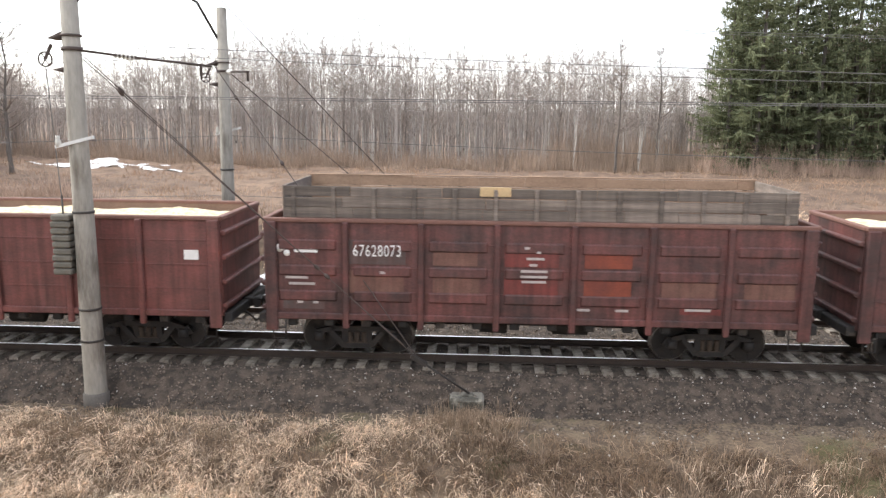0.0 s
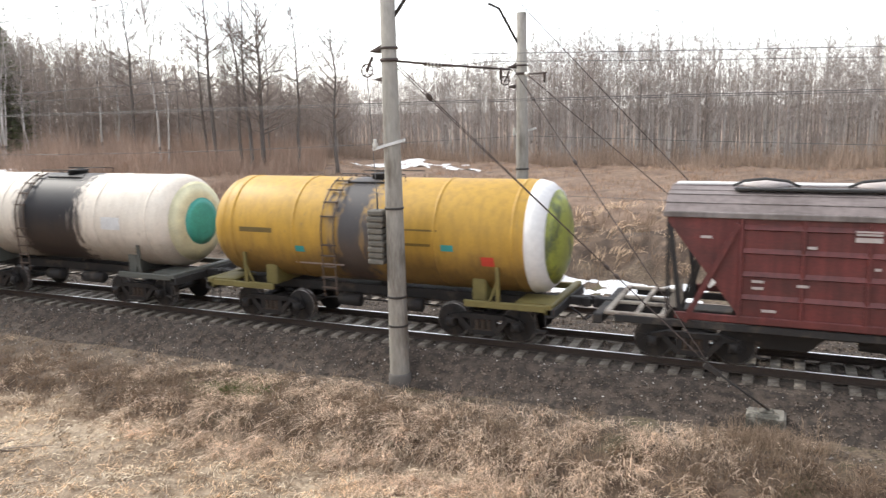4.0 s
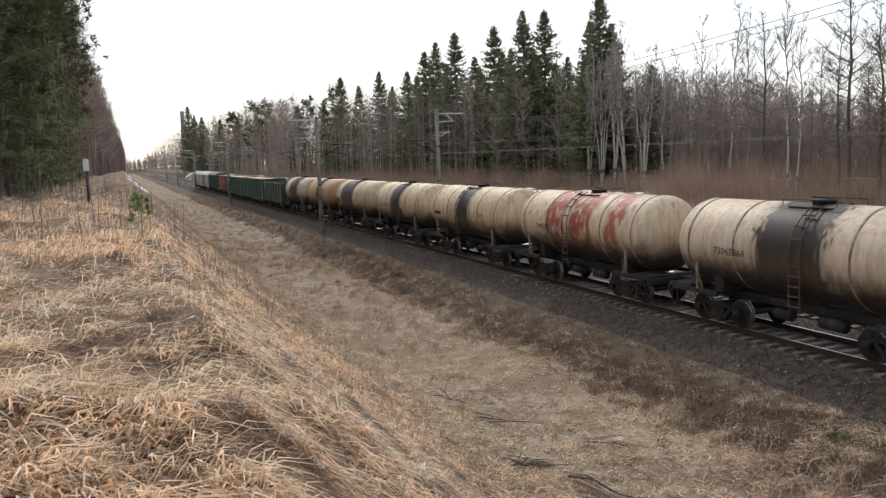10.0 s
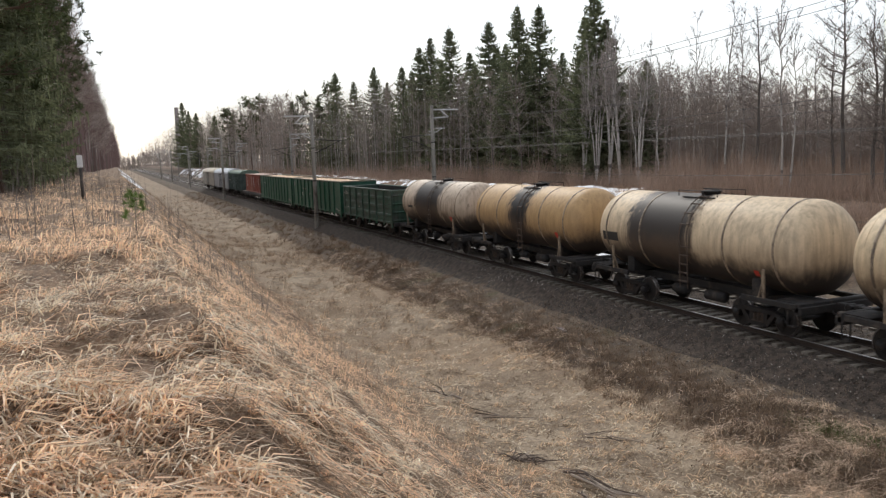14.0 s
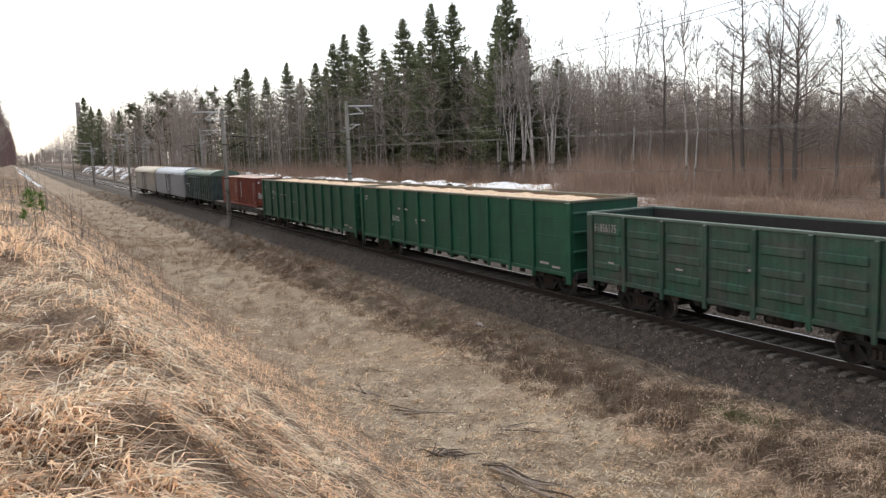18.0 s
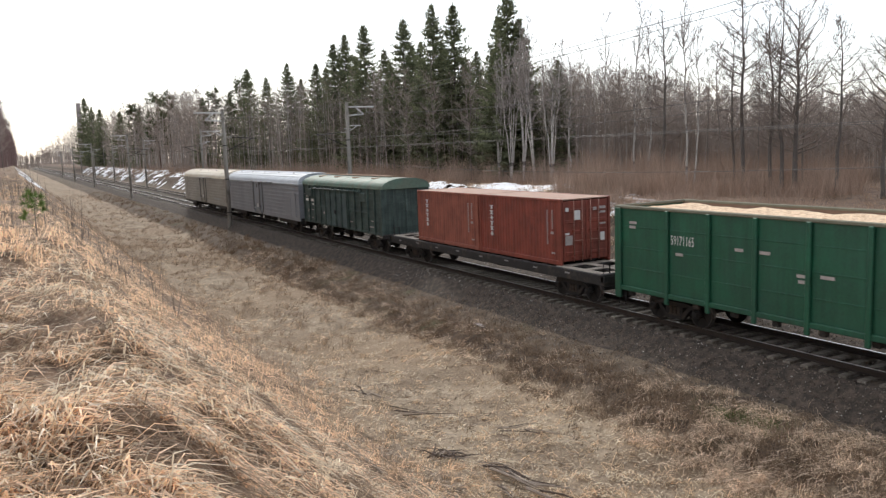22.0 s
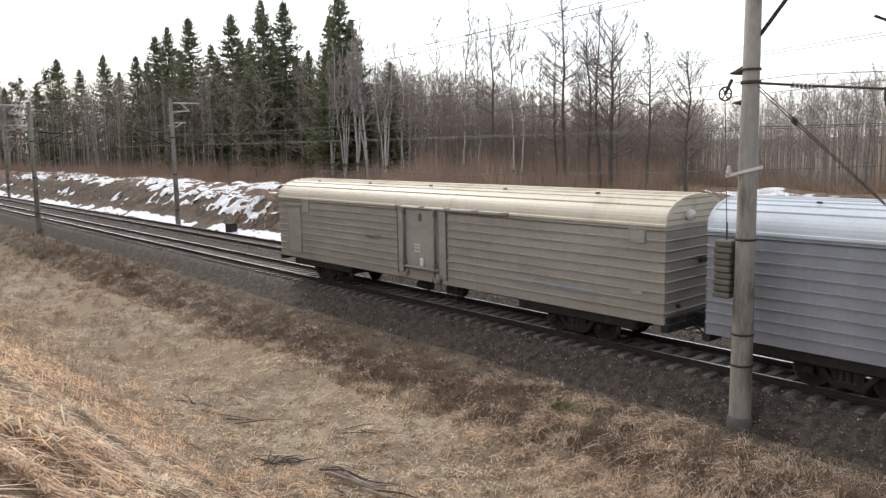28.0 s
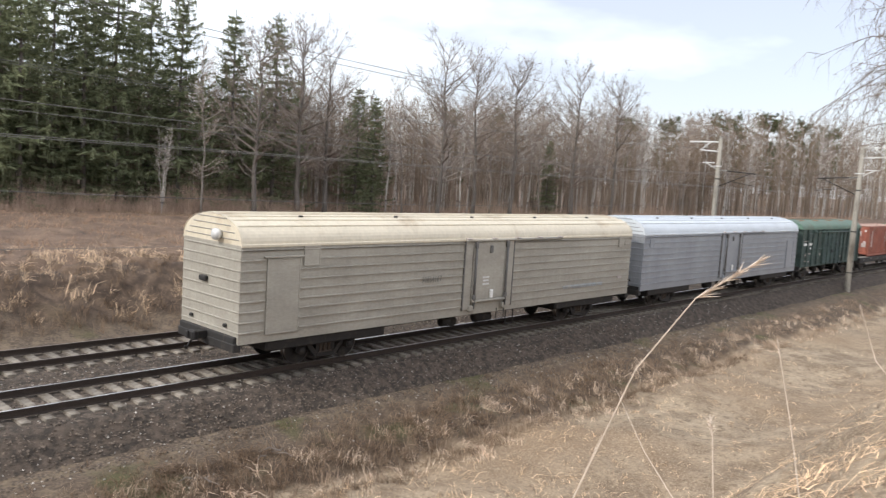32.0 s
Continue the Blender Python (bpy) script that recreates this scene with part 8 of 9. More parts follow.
brush("willow_brush", 10000, wood_foot(36, 80, -13, -6), 0.2, 1.0, 0.009, M_WEED, "low brown scrub on the far bank", 171, 0.5, clump=16)
brush("willow_brush", 26000, wood_foot(-14, 34, -4, 2), 0.5, 2.3, 0.012, M_BRUSHPALE, "brown thicket along the wood's edge", 72, 0.22, clump=10)
brush("willow_brush", 9000, wood_foot(-37, -15, -6, -2), 0.6, 2.9, 0.013, M_BRUSH, "brown thicket before the spruces", 178, 0.25, clump=14)
brush("willow_brush", 9000, wood_foot(-15, -5, -3, 3), 1.2, 4.2, 0.012, M_BRUSHPALE, "tall bare thicket beside the spruces", 172, 0.22, clump=16)
brush("willow_brush", 26000, wood_foot(-76, -14, -3, 4), 0.8, 2.6, 0.013, M_BRUSH, "reddish-brown thicket along the wood's edge", 73, 0.22, clump=12)
brush("thicket", 6000, lambda rg, n: (-34 - 90 * rg.random(n), -3.8 - 6 * rg.random(n)), 0.8, 3.2, 0.012, M_OAK, "low bare undergrowth at the foot of the near wood", 174, 0.2, clump=6)
brush("field_weeds", 30000, lambda rg, n: (rg.uniform(-34, 70, n), rg.uniform(33, 61, n)), 0.15, 0.55, 0.012, M_WEED, "reddish dry weeds on the field", 175, 0.4, clump=8)
brush("field_weeds", 22000, lambda rg, n: (rg.uniform(-45, 70, n), rg.uniform(29, 58, n)), 0.15, 0.5, 0.012, M_STRAWDARK, "dry brown weeds on the field", 74, 0.4, clump=8)
brush("bank_saplings", 460, lambda rg, n: (rg.uniform(-60, -17, n), rg.uniform(-4.0, 3.5, n)), 0.8, 2.3, 0.015, M_OAK, "thin bare saplings on the bank", 75, 0.12)


brush("weed_stalks", 1500, lambda rg, n: (rg.uniform(-45, -13, n), rg.normal(6.0, 0.9, n)), 0.25, 0.9, 0.006, M_BRUSH, "thin brown weed stalks along the foot of the slope", 76, 0.2)
brush("weed_stalks", 900, lambda rg, n: (rg.uniform(-60, 30, n), rg.normal(14.6, 0.5, n)), 0.25, 0.8, 0.006, M_BRUSH, "thin brown weed stalks on the ditch edge", 77, 0.25)


def twig_litter(name, count, x0, x1, y0, y1, label, seed):
    """Fallen twigs lying about on the ground."""
    rg = np.random.default_rng(seed)
    x, y, a, L = rg.uniform(x0, x1, count), rg.uniform(y0, y1, count), rg.uniform(0, 6.28, count), rg.uniform(0.15, 0.8, count)
    x2, y2 = x + np.cos(a) * L, y + np.sin(a) * L
    o, e = np.stack([x, y, ground_z(x, y) + rg.uniform(0.02, 0.09, count)], -1), np.stack([x2, y2, ground_z(x2, y2) + rg.uniform(0.02, 0.12, count)], -1)
    return tagged(new(name, fast_mesh(name, *cones(o, e, 0.011), [M_DEADWOOD])), label, "twigs", kind="stuff")


twig_litter("fallen_twigs", 520, -17, -9.5, 4.6, 7.6, "grey-brown fallen twigs on the lower slope", 78)
twig_litter("fallen_twigs", 260, -24, -8, 8.0, 11.5, "scattered fallen twigs in the ditch", 79)


def hollow(x, y):
    """Streaky hollows between the grass mats, drawn out down the slope; low where the ground lies bare."""
    u, w = 0.7 * x + 0.7 * y, 0.7 * y - 0.7 * x
    return (np.sin(1.3 * u + 1.7 * np.sin(2.1 * w)) + np.sin(4.1 * w + 1.3 * np.sin(1.7 * u)) + 0.8 * np.sin(9.3 * w + 2.0 * np.sin(2.9 * u) + 1.0) + 0.6 * np.sin(5.3 * u - 3.1 * w)) / 1.6


def grass(name, count, area, length, width, mat, label, seed, flat=0.6, lift=0.05, follow=0.5, clump=0, spin=1.0, gaps=0.0, wild=0.75):
    """Dry grass: bent blades of three points, laid over by winter; in tufts where clump is given."""
    rg = np.random.default_rng(seed)
    if clump:
        k = count // clump
        cx, cy = area(rg, k)
        lean = np.repeat(rg.normal(0, 0.7, k), clump) * spin
        size = np.repeat(rg.uniform(0.6, 1.35, k), clump)
        x = np.repeat(cx, clump) + rg.normal(0, 0.12, k * clump)
        y = np.repeat(cy, clump) + rg.normal(0, 0.12, k * clump)
        count = k * clump
    else:
        x, y = area(rg, count)
        lean, size = rg.normal(0, 0.8, count), np.ones(count)
    if gaps:
        open_ = hollow(x + rg.normal(0, 0.05, count), y + rg.normal(0, 0.05, count)) > gaps - 1
        x, y, lean, size = x[open_], y[open_], lean[open_], size[open_]
        count = len(x)
    z = ground_z(x, y)
    az = lean * (wild / 0.75) + follow * math.pi / 2 + rg.normal(0, wild, count)
    d = np.stack([np.cos(az), np.sin(az), 0 * az], -1)
    slope = (ground_z(x + 0.1 * d[:, 0], y + 0.1 * d[:, 1], False) - ground_z(x, y, False)) / 0.1
    L = rg.uniform(0.5, 1.2, count) * length * size
    fl = np.clip(rg.normal(flat, 0.25, count), 0.05, 0.98)
    o = np.stack([x, y, z - 0.01], -1)
    mid = o + d * (L * 0.45 * fl)[:, None]
    mid[:, 2] += L * 0.4 * np.sqrt(1 - fl ** 2) + lift + slope * L * 0.45 * fl
    bend = rg.normal(0, 0.35, count)
    along_ = np.stack([np.cos(az + bend), np.sin(az + bend), 0 * az], -1)
    tip = mid + along_ * (L * 0.55)[:, None] * np.minimum(1, fl + 0.25)[:, None]
    tip[:, 2] += L * 0.55 * (0.72 - fl) * 0.7 + slope * L * 0.55 * fl
    side = np.stack([-d[:, 1], d[:, 0], 0 * az], -1)
    roll = rg.uniform(-1, 1, count)
    side = unit(side + np.stack([0 * az, 0 * az, roll], -1)) * (width * rg.uniform(0.6, 1.3, count))[:, None]
    v = np.stack([o - side, o + side, mid - side * 0.8, mid + side * 0.8, tip], 1)
    b = np.arange(count)[:, None, None] * 5
    t = (b + np.array([[0, 1, 3], [0, 3, 2], [2, 3, 4]])[None]).reshape(-1, 3)
    ob = new(name, fast_mesh(name, v.reshape(-1, 3), t, [mat]))
    return tagged(ob, label, "grass", kind="stuff")


def fan(near, far, lo, hi, y0, y1, soft=0.0):
    """Area between two distances and bearings round the camera, between two y lines; denser near."""
    def pick(rg, n):
        xs, ys = np.empty(0), np.empty(0)
        while len(xs) < n:
            r = near * (far / near) ** rg.random(3 * n)
            a = np.radians(rg.uniform(lo, hi, 3 * n))
            x, y = -np.sin(a) * r, np.cos(a) * r
            ok = (y > y0 + rg.normal(0, 1, len(y)) * soft) & (y < y1 + rg.normal(0, 1, len(y)) * soft)
            xs, ys = np.concatenate([xs, x[ok]]), np.concatenate([ys, y[ok]])
        return xs[:n], ys[:n]
    return pick


grass("bank_grass", 36000, fan(2.2, 16, 44, 106, -3, 7.0, 0.9), 0.4, 0.0068, M_BANK, "long straw-coloured dry grass combed down the bank", 81, 0.94, 0.03, clump=14, gaps=0.52, wild=0.6)
grass("bank_grass", 22000, fan(2.2, 16, 44, 106, -3, 7.0, 0.9), 0.36, 0.0078, M_BLEACHED, "bleached pale grass stems lying over the bank", 181, 0.95, 0.045, clump=9, gaps=0.55, wild=0.65)
grass("bank_grass", 26000, fan(2.2, 16, 44, 106, -3, 7.0, 0.9), 0.36, 0.0055, M_STRAWDARK, "brown dry grass on the bank", 82, 0.93, 0.02, clump=9, wild=0.6)
grass("bank_grass", 24000, fan(14, 110, 60, 100, -5, 7.0, 0.9), 0.42, 0.009, M_BANK, "dry grass along the bank", 83, 0.72, clump=10, gaps=0.35)
grass("bank_grass", 12000, fan(0.5, 7, 106, 268, -7, 6.5, 0.5), 0.36, 0.0068, M_BANK, "dry grass on top of the bank", 281, 0.94, 0.03, clump=14, gaps=0.3, wild=0.6)
grass("bank_grass", 5000, fan(0.5, 6, -14, 46, -3, 6.2, 0.5), 0.36, 0.0068, M_BANK, "dry grass on the bank's brow", 282, 0.94, 0.03, clump=14, gaps=0.3, wild=0.6)
grass("ditch_grass", 16000, fan(8, 45, 5, 84, 5.8, 13.9, 0.3), 0.22, 0.0115, M_BLEACHED, "bleached grass stems strewn in the ditch", 182, 0.97, 0.02, clump=5)
grass("ditch_grass", 9000, fan(8, 45, 5, 84, 6.2, 13.6), 0.24, 0.011, M_BROWNGRASS, "dark dead leaves and stems in the ditch", 183, 0.9, 0.0, clump=6)
grass("ditch_grass", 32000, fan(9, 60, -5, 84, 5.6, 14.0, 0.3), 0.28, 0.0095, M_STRAW, "short pale dry grass in the ditch", 84, 0.95, 0.02, clump=11, spin=2.0, gaps=0.2)
grass("ditch_grass", 20000, fan(8, 70, -5, 84, 6.2, 13.9), 0.26, 0.007, M_STRAWDARK, "short brown grass in the ditch", 184, 0.9, 0.0, clump=9)
grass("ditch_grass", 22000, fan(13, 70, -62, 84, 14.0, 15.6), 0.34, 0.007, M_BROWNGRASS, "brown tufts of grass on the ditch edge", 85, 0.72, clump=12, spin=4.0, gaps=0.3)
grass("verge_grass", 20000, lambda rg, n: (-1.4 - 13 * rg.random(n) ** 1.2 + rg.normal(0, 1.2, n), 13.0 + 3.8 * rg.random(n) ** 1.1), 0.55, 0.0062, M_VERGE, "tall tangled dry grass beside the track", 86, 0.93, 0.06, follow=-1.0, clump=30, spin=0.8, gaps=0.75, wild=0.42)
grass("verge_grass", 24000, lambda rg, n: (rg.uniform(-45, 35, n), 13.2 + 3.6 * rg.random(n) ** 1.6), 0.3, 0.0065, M_BROWNGRASS, "brown dry grass beside the track", 87, 0.78, clump=12, spin=4.0)
grass("verge_grass", 15000, lambda rg, n: (-8 - 55 * rg.random(n) ** 1.2, 13.6 + 2.7 * rg.random(n) ** 1.3), 0.34, 0.0075, M_BROWNGRASS, "brown weeds and grass creeping over the ballast edge", 196, 0.7, clump=16, spin=4.0)
grass("verge_grass", 6000, lambda rg, n: (-8 - 50 * rg.random(n) ** 1.2, 13.4 + 2.2 * rg.random(n) ** 1.4), 0.4, 0.0065, M_VERGE, "pale grass tufts along the ballast edge", 197, 0.85, follow=-1.0, clump=20, spin=1.0, wild=0.45)
grass("verge_grass", 9000, lambda rg, n: (-4 - 50 * rg.random(n) ** 1.2, 14.6 + 2.7 * rg.random(n)), 0.26, 0.006, M_STRAWDARK, "thin brown grass creeping into the ballast", 198, 0.85, clump=18, spin=4.0)
grass("verge_grass", 3600, lambda rg, n: (-4 - 45 * rg.random(n) ** 1.2, 14.2 + 2.6 * rg.random(n)), 0.36, 0.006, M_VERGE, "pale grass tufts at the ballast foot", 199, 0.8, follow=-1.0, clump=24, spin=1.0, wild=0.45)
grass("verge_grass", 9000, lambda rg, n: (rg.uniform(-9, 10, n), 12.3 + 2.1 * rg.random(n)), 0.45, 0.0062, M_VERGE, "pale matted grass on the ditch edge", 201, 0.9, 0.04, follow=-1.0, clump=24, spin=1.0, gaps=0.4, wild=0.5)
grass("block_grass", 1600, lambda rg, n: (rg.normal(-0.2, 0.6, n), rg.normal(16.4, 0.35, n)), 0.5, 0.006, M_STRAWDARK, "dry grass tuft round the anchor block", 186, 0.35, clump=20)
grass("verge_grass", 9000, lambda rg, n: (rg.uniform(-17, 5, n), 13.2 + 2.8 * rg.random(n) ** 1.3), 0.4, 0.006, M_STRAWDARK, "brown dry grass among the pale tufts", 187, 0.85, clump=12, spin=4.0)
grass("verge_grass", 9000, lambda rg, n: (4 + 55 * rg.random(n) ** 1.4, 13.0 + 2.8 * rg.random(n) ** 1.4), 0.42, 0.007, M_STRAWDARK, "brown dry grass along the ditch edge", 188, 0.6, clump=14)
grass("verge_grass", 4000, lambda rg, n: (4 + 50 * rg.random(n) ** 1.3, 12.6 + 2.6 * rg.random(n)), 0.42, 0.006, M_VERGE, "pale tufts along the ditch edge", 190, 0.7, clump=18)
grass("ditch_grass", 8000, lambda rg, n: (-55 - 130 * rg.random(n) ** 1.5, rg.uniform(5, 13.6, n)), 0.6, 0.014, M_STRAWDARK, "brown grass farther along the ditch", 191, 0.6, clump=8)
grass("ditch_grass", 8000, lambda rg, n: (-45 - 140 * rg.random(n) ** 1.5, rg.uniform(13.4, 16.8, n)), 0.5, 0.014, M_BROWNGRASS, "dark grass farther along the ditch edge", 192, 0.5, clump=8)
grass("ditch_grass", 9000, lambda rg, n: (rg.uniform(-75, -28, n), rg.uniform(5.5, 13.8, n)), 0.5, 0.009, M_STRAWDARK, "brown tufts of grass along the ditch", 195, 0.7, clump=14)
grass("slope_grass", 14000, fan(2.5, 45, -92, -10, -1.5, 13.5), 0.3, 0.006, M_STRAWDARK, "short brown grass on the slope", 193, 0.75, 0.0, clump=8)
grass("slope_grass", 34000, fan(2.0, 45, -92, -10, -1.5, 13.5), 0.34, 0.0065, M_STRAW, "short dry grass on the slope", 88, 0.85, 0.0, clump=8)
grass("far_bank_grass", 20000, lambda rg, n: (np.where(rg.random(n) < 0.4, rg.uniform(-60, -24, n), rg.uniform(-10, 45, n)), rg.uniform(27.5, 34, n)), 0.6, 0.01, M_BROWNGRASS, "brown grass on the far bank", 89, 0.6, clump=12)
grass("far_bank_grass", 13000, lambda rg, n: (np.where(rg.random(n) < 0.3, rg.uniform(-60, -24, n), rg.uniform(-9, 45, n)), rg.uniform(28.2, 36, n)), 0.6, 0.009, M_STRAW, "tangled straw-coloured grass on the far bank", 189, 0.75, clump=12)
grass("green_tuft", 1300, lambda rg, n: (rg.normal(-13.2, 0.6, n), rg.normal(15.6, 0.3, n)), 0.17, 0.007, M_GREENGRASS, "first green grass among the dead stalks", 90, 0.3)


# snow left in patches on the far bank and field
def snow(name, x0, x1, y0, y1, step, cut, seed, label, fall=1.2):
    xs, ys = np.arange(x0, x1, step), np.arange(y0, y1, step)
    gx, gy = np.meshgrid(xs, ys, indexing="ij")
    rg = np.random.default_rng(seed)
    a = rg.uniform(0, 6, 8)
    n = (np.sin(gx * 0.37 + a[0]) + np.sin(gy * 0.9 + gx * 0.21 + a[1]) + np.sin(gx * 1.3 - gy * 0.8 + a[2]) + 0.8 * np.sin(gx * 2.9 + gy * 1.7 + a[3]) + 0.7 * np.sin(gy * 3.3 - gx * 1.1 + a[4])) / 3
    edge = np.minimum(np.minimum(gx - x0, x1 - gx) / 4, np.minimum(gy - y0, y1 - gy) / fall)
    n = n + np.clip(edge, 0, 1) - 1 + rg.normal(0, 0.08, gx.shape)
    z = ground_z(gx, gy) + np.clip((n - cut) * 0.14, -0.08, 0.09) + 0.015
    keep = n > cut - 0.25
    nx, ny = gx.shape
    idx = np.arange(nx * ny).reshape(nx, ny)
    quad = keep[:-1, :-1] & keep[1:, :-1] & keep[:-1, 1:] & keep[1:, 1:]
    i, j = np.nonzero(quad)
    t = np.concatenate([np.stack([idx[i, j], idx[i + 1, j], idx[i + 1, j + 1]], -1), np.stack([idx[i, j], idx[i + 1, j + 1], idx[i, j + 1]], -1)])
    v = np.stack([gx, gy, z], -1).reshape(-1, 3)
    used = np.unique(t)
    back = np.zeros(len(v), int)
    back[used] = np.arange(len(used))
    return tagged(new(name, fast_mesh(name, v[used], back[t], [M_SNOW], smooth=True)), label, "snow", kind="stuff")


snow("snow_patches", -150, -30, 26.6, 28.0, 0.25, -0.6, 1, "old snow along the foot of the far bank", 0.3)
snow("snow_patches", -150, -44, 28.2, 30.4, 0.3, 0.25, 7, "thin snow remnants on the far bank's slope")
snow("snow_patches", -150, -31, 30.5, 37, 0.35, -0.1, 2, "broken patches of old snow on the far bank")
snow("snow_patches", -48, -24, 30.4, 33.0, 0.22, 0.0, 8, "thin old snow on the far bank", 0.6)
snow("snow_patches", -90, -42, 28.6, 32.0, 0.25, 0.1, 17, "patches of old snow on the far bank's slope", 0.6)
snow("snow_patches", -64, -38, 34.0, 39.5, 0.25, -0.2, 18, "broad old snow patches on the far bank's crest", 0.8)
snow("snow_patches", -33, -20, 52, 60, 0.3, -0.12, 3, "old snow patch on the field")
snow("snow_patches", -20, -11, 26.6, 27.5, 0.12, -0.75, 9, "old snow lying along the far track", 0.25)
snow("snow_patches", -11.5, -1.0, 26.6, 28.0, 0.12, 0.1, 6, "old snow beside the far track", 0.25)
snow("snow_patches", -420, -150, 27, 36, 0.9, 0.0, 4, "old snow down the line")
snow("snow_patches", -330, -120, 0, 6, 0.8, 0.2, 5, "old snow in the ditch down the line")

# a birch on the near bank whose hanging twigs reach into view, and dry stalks at the camera's feet
def weeping_birch(x, y):
    rg = np.random.default_rng(77)
    z = float(ground_z(x, y))
    ob = thing("birch_tree", "near birch with thin hanging twigs on the bank", "tree", "leafless birches", at=(x, y, z))
    zs = np.linspace(-0.3, 15, 9)
    part("trunk", fast_mesh("trunk", *stem_mesh([(0.1 * math.sin(q * 0.4), 0.0, q) for q in zs], list(0.02 + 0.2 * (1 - np.clip(zs / 15, 0, 1))), 8), [M_BIRCH], smooth=True), None, ob)
    n = 100
    h = rg.uniform(4.0, 11, n)
    az = rg.uniform(0, 6.28, n)
    L = rg.uniform(2.2, 4.4, n) * (1.1 - 0.04 * h)
    out = np.stack([np.cos(az), np.sin(az), 0 * az], -1)
    rise, drop = rg.uniform(0.2, 0.6, n), rg.uniform(0.3, 0.75, n)
    path = []
    for q in np.linspace(0, 1, 6):
        p = out * (L * q)[:, None] + rg.normal(0, 0.09, (n, 3)) * (q > 0)
        p[:, 2] += h + L * (rise * q - drop * q * q)
        path.append(p)
    path = np.stack(path, 1)
    sets = [frusta(path[:, i], path[:, i + 1], 0.022 - 0.0036 * i, 0.0184 - 0.0036 * i) for i in range(5)]
    k = 11
    s = rg.uniform(0.8, 4.99, (n, k))
    i = s.astype(int)
    who = np.arange(n)[:, None]
    along_ = path[who, i + 1] - path[who, i]
    p = path[who, i] + along_ * (s - i)[..., None]
    d1 = unit(unit(along_) + rg.normal(0, 0.55, (n, k, 3)) + np.array([0, 0, 0.05]))
    m = p + d1 * rg.uniform(0.25, 0.6, (n, k, 1))
    q = m + unit(d1 + np.array([0, 0, -0.8]) + rg.normal(0, 0.25, (n, k, 3))) * rg.uniform(0.25, 0.6, (n, k, 1))
    sets.append(frusta(p, m, 0.0065, 0.0045))
    sets.append(frusta(m, q, 0.0045, 0.002))
    k2 = 9
    f2 = rg.uniform(0.1, 1.0, (n, k, k2, 1))
    p2 = np.where(f2 < 0.5, p[:, :, None] + (m - p)[:, :, None] * f2 * 2, m[:, :, None] + (q - m)[:, :, None] * (f2 * 2 - 1))
    q2 = p2 + rg.normal(0, 0.13, (n, k, k2, 3)) + np.array([0, 0, -1.0]) * rg.uniform(0.08, 0.55, (n, k, k2, 1))
    sets.append(slivers(p2, q2, 0.0042, 5))
    part("crown", fast_mesh("crown", *merge(*sets), [M_OAK]), None, ob)


weeping_birch(18.2, 3.1)


def reed(x, y, h, lean, az, plume, label):
    z = float(ground_z(x, y))
    ob = thing("dry_stalk", label, "grass stalk", "dry stalks", at=(x, y, z))
    pts = [(lean * h * f ** 2.3 * math.cos(az), lean * h * f ** 2.3 * math.sin(az), h * f * (1 - 0.12 * lean * f)) for f in (0, 0.25, 0.5, 0.75, 0.9, 1.0)]
    part("stalk", Geo().tube(pts, [0.0024, 0.0022, 0.002, 0.0016, 0.0012, 0.0008], 5), M_STRAW, ob)
    if plume:
        rgp = np.random.default_rng(int(abs(x) * 1000))
        a, b = np.array(pts[-2]), np.array(pts[-1])
        s = rgp.random((26, 1))
        q = a + (b - a) * s
        tagged(part("plume", fast_mesh("plume", *cones(q, q + (b - a) * 0.25 + rgp.normal(0, 0.006, (26, 3)), 0.002), [M_STRAW]), None, ob), kind="stuff")


for yaw, dist, h, lean, az, plume in ((-70.5, 1.9, 0.9, 0.12, 2.0, False), (-67.5, 2.1, 1.05, 0.18, 1.2, False), (-58.0, 2.0, 0.75, 0.25, 0.5, False), (-63.0, 2.2, 0.55, 0.2, 2.4, True), (-73.5, 1.6, 0.8, 0.3, 0.4, False)):
    reed(-math.sin(radians(yaw)) * dist, math.cos(radians(yaw)) * dist, h, lean, az, plume, "single dry stalk standing on the bank")

def leaning_stalk(x, path, r, head, label):
    """A dry stalk along a bent path of (y, z) above the bank, from its foot up."""
    y0 = path[0][0] + 0.3 * (path[0][0] - path[1][0])
    foot = float(ground_z(x, y0))
    ob = thing("dry_stalk", label, "grass stalk", "dry stalks", at=(x, y0, foot))
    pts = [(0, 0, -0.03)] + [(0, y - y0, z - foot) for y, z in path]
    part("stalk", Geo().tube(pts, [r - 0.6 * r * k / (len(pts) - 1) for k in range(len(pts))], 5), M_STALK, ob)
    if head:
        rgp = np.random.default_rng(int(x * 1000))
        a, b = np.array(pts[-2]), np.array(pts[-1])
        q = a + (b - a) * rgp.random((44, 1))
        tagged(part("plume", fast_mesh("plume", *cones(q, q + (b - a) * 0.22 + rgp.normal(0, 0.007, (44, 3)), 0.0016), [M_STALK]), None, ob), kind="stuff")


M_STALK = material("bleached_stalk", (0.62, 0.52, 0.43), 0.8, vary=0.2, scale=6)
leaning_stalk(1.3, ((0.95, 4.9), (0.8, 5.386), (0.69, 5.671), (0.588, 5.82), (0.479, 5.903)), 0.002, True, "tall dry stalk with a feathery plume leaning on the bank")
leaning_stalk(1.6, ((0.6, 5.18), (0.732, 5.328), (0.81, 5.411), (0.895, 5.535)), 0.0015, False, "thin bent dry stalk on the bank")
leaning_stalk(1.5, ((1.0, 5.0), (0.923, 5.29), (0.864, 5.456)), 0.002, False, "thin dry stalk on the bank")
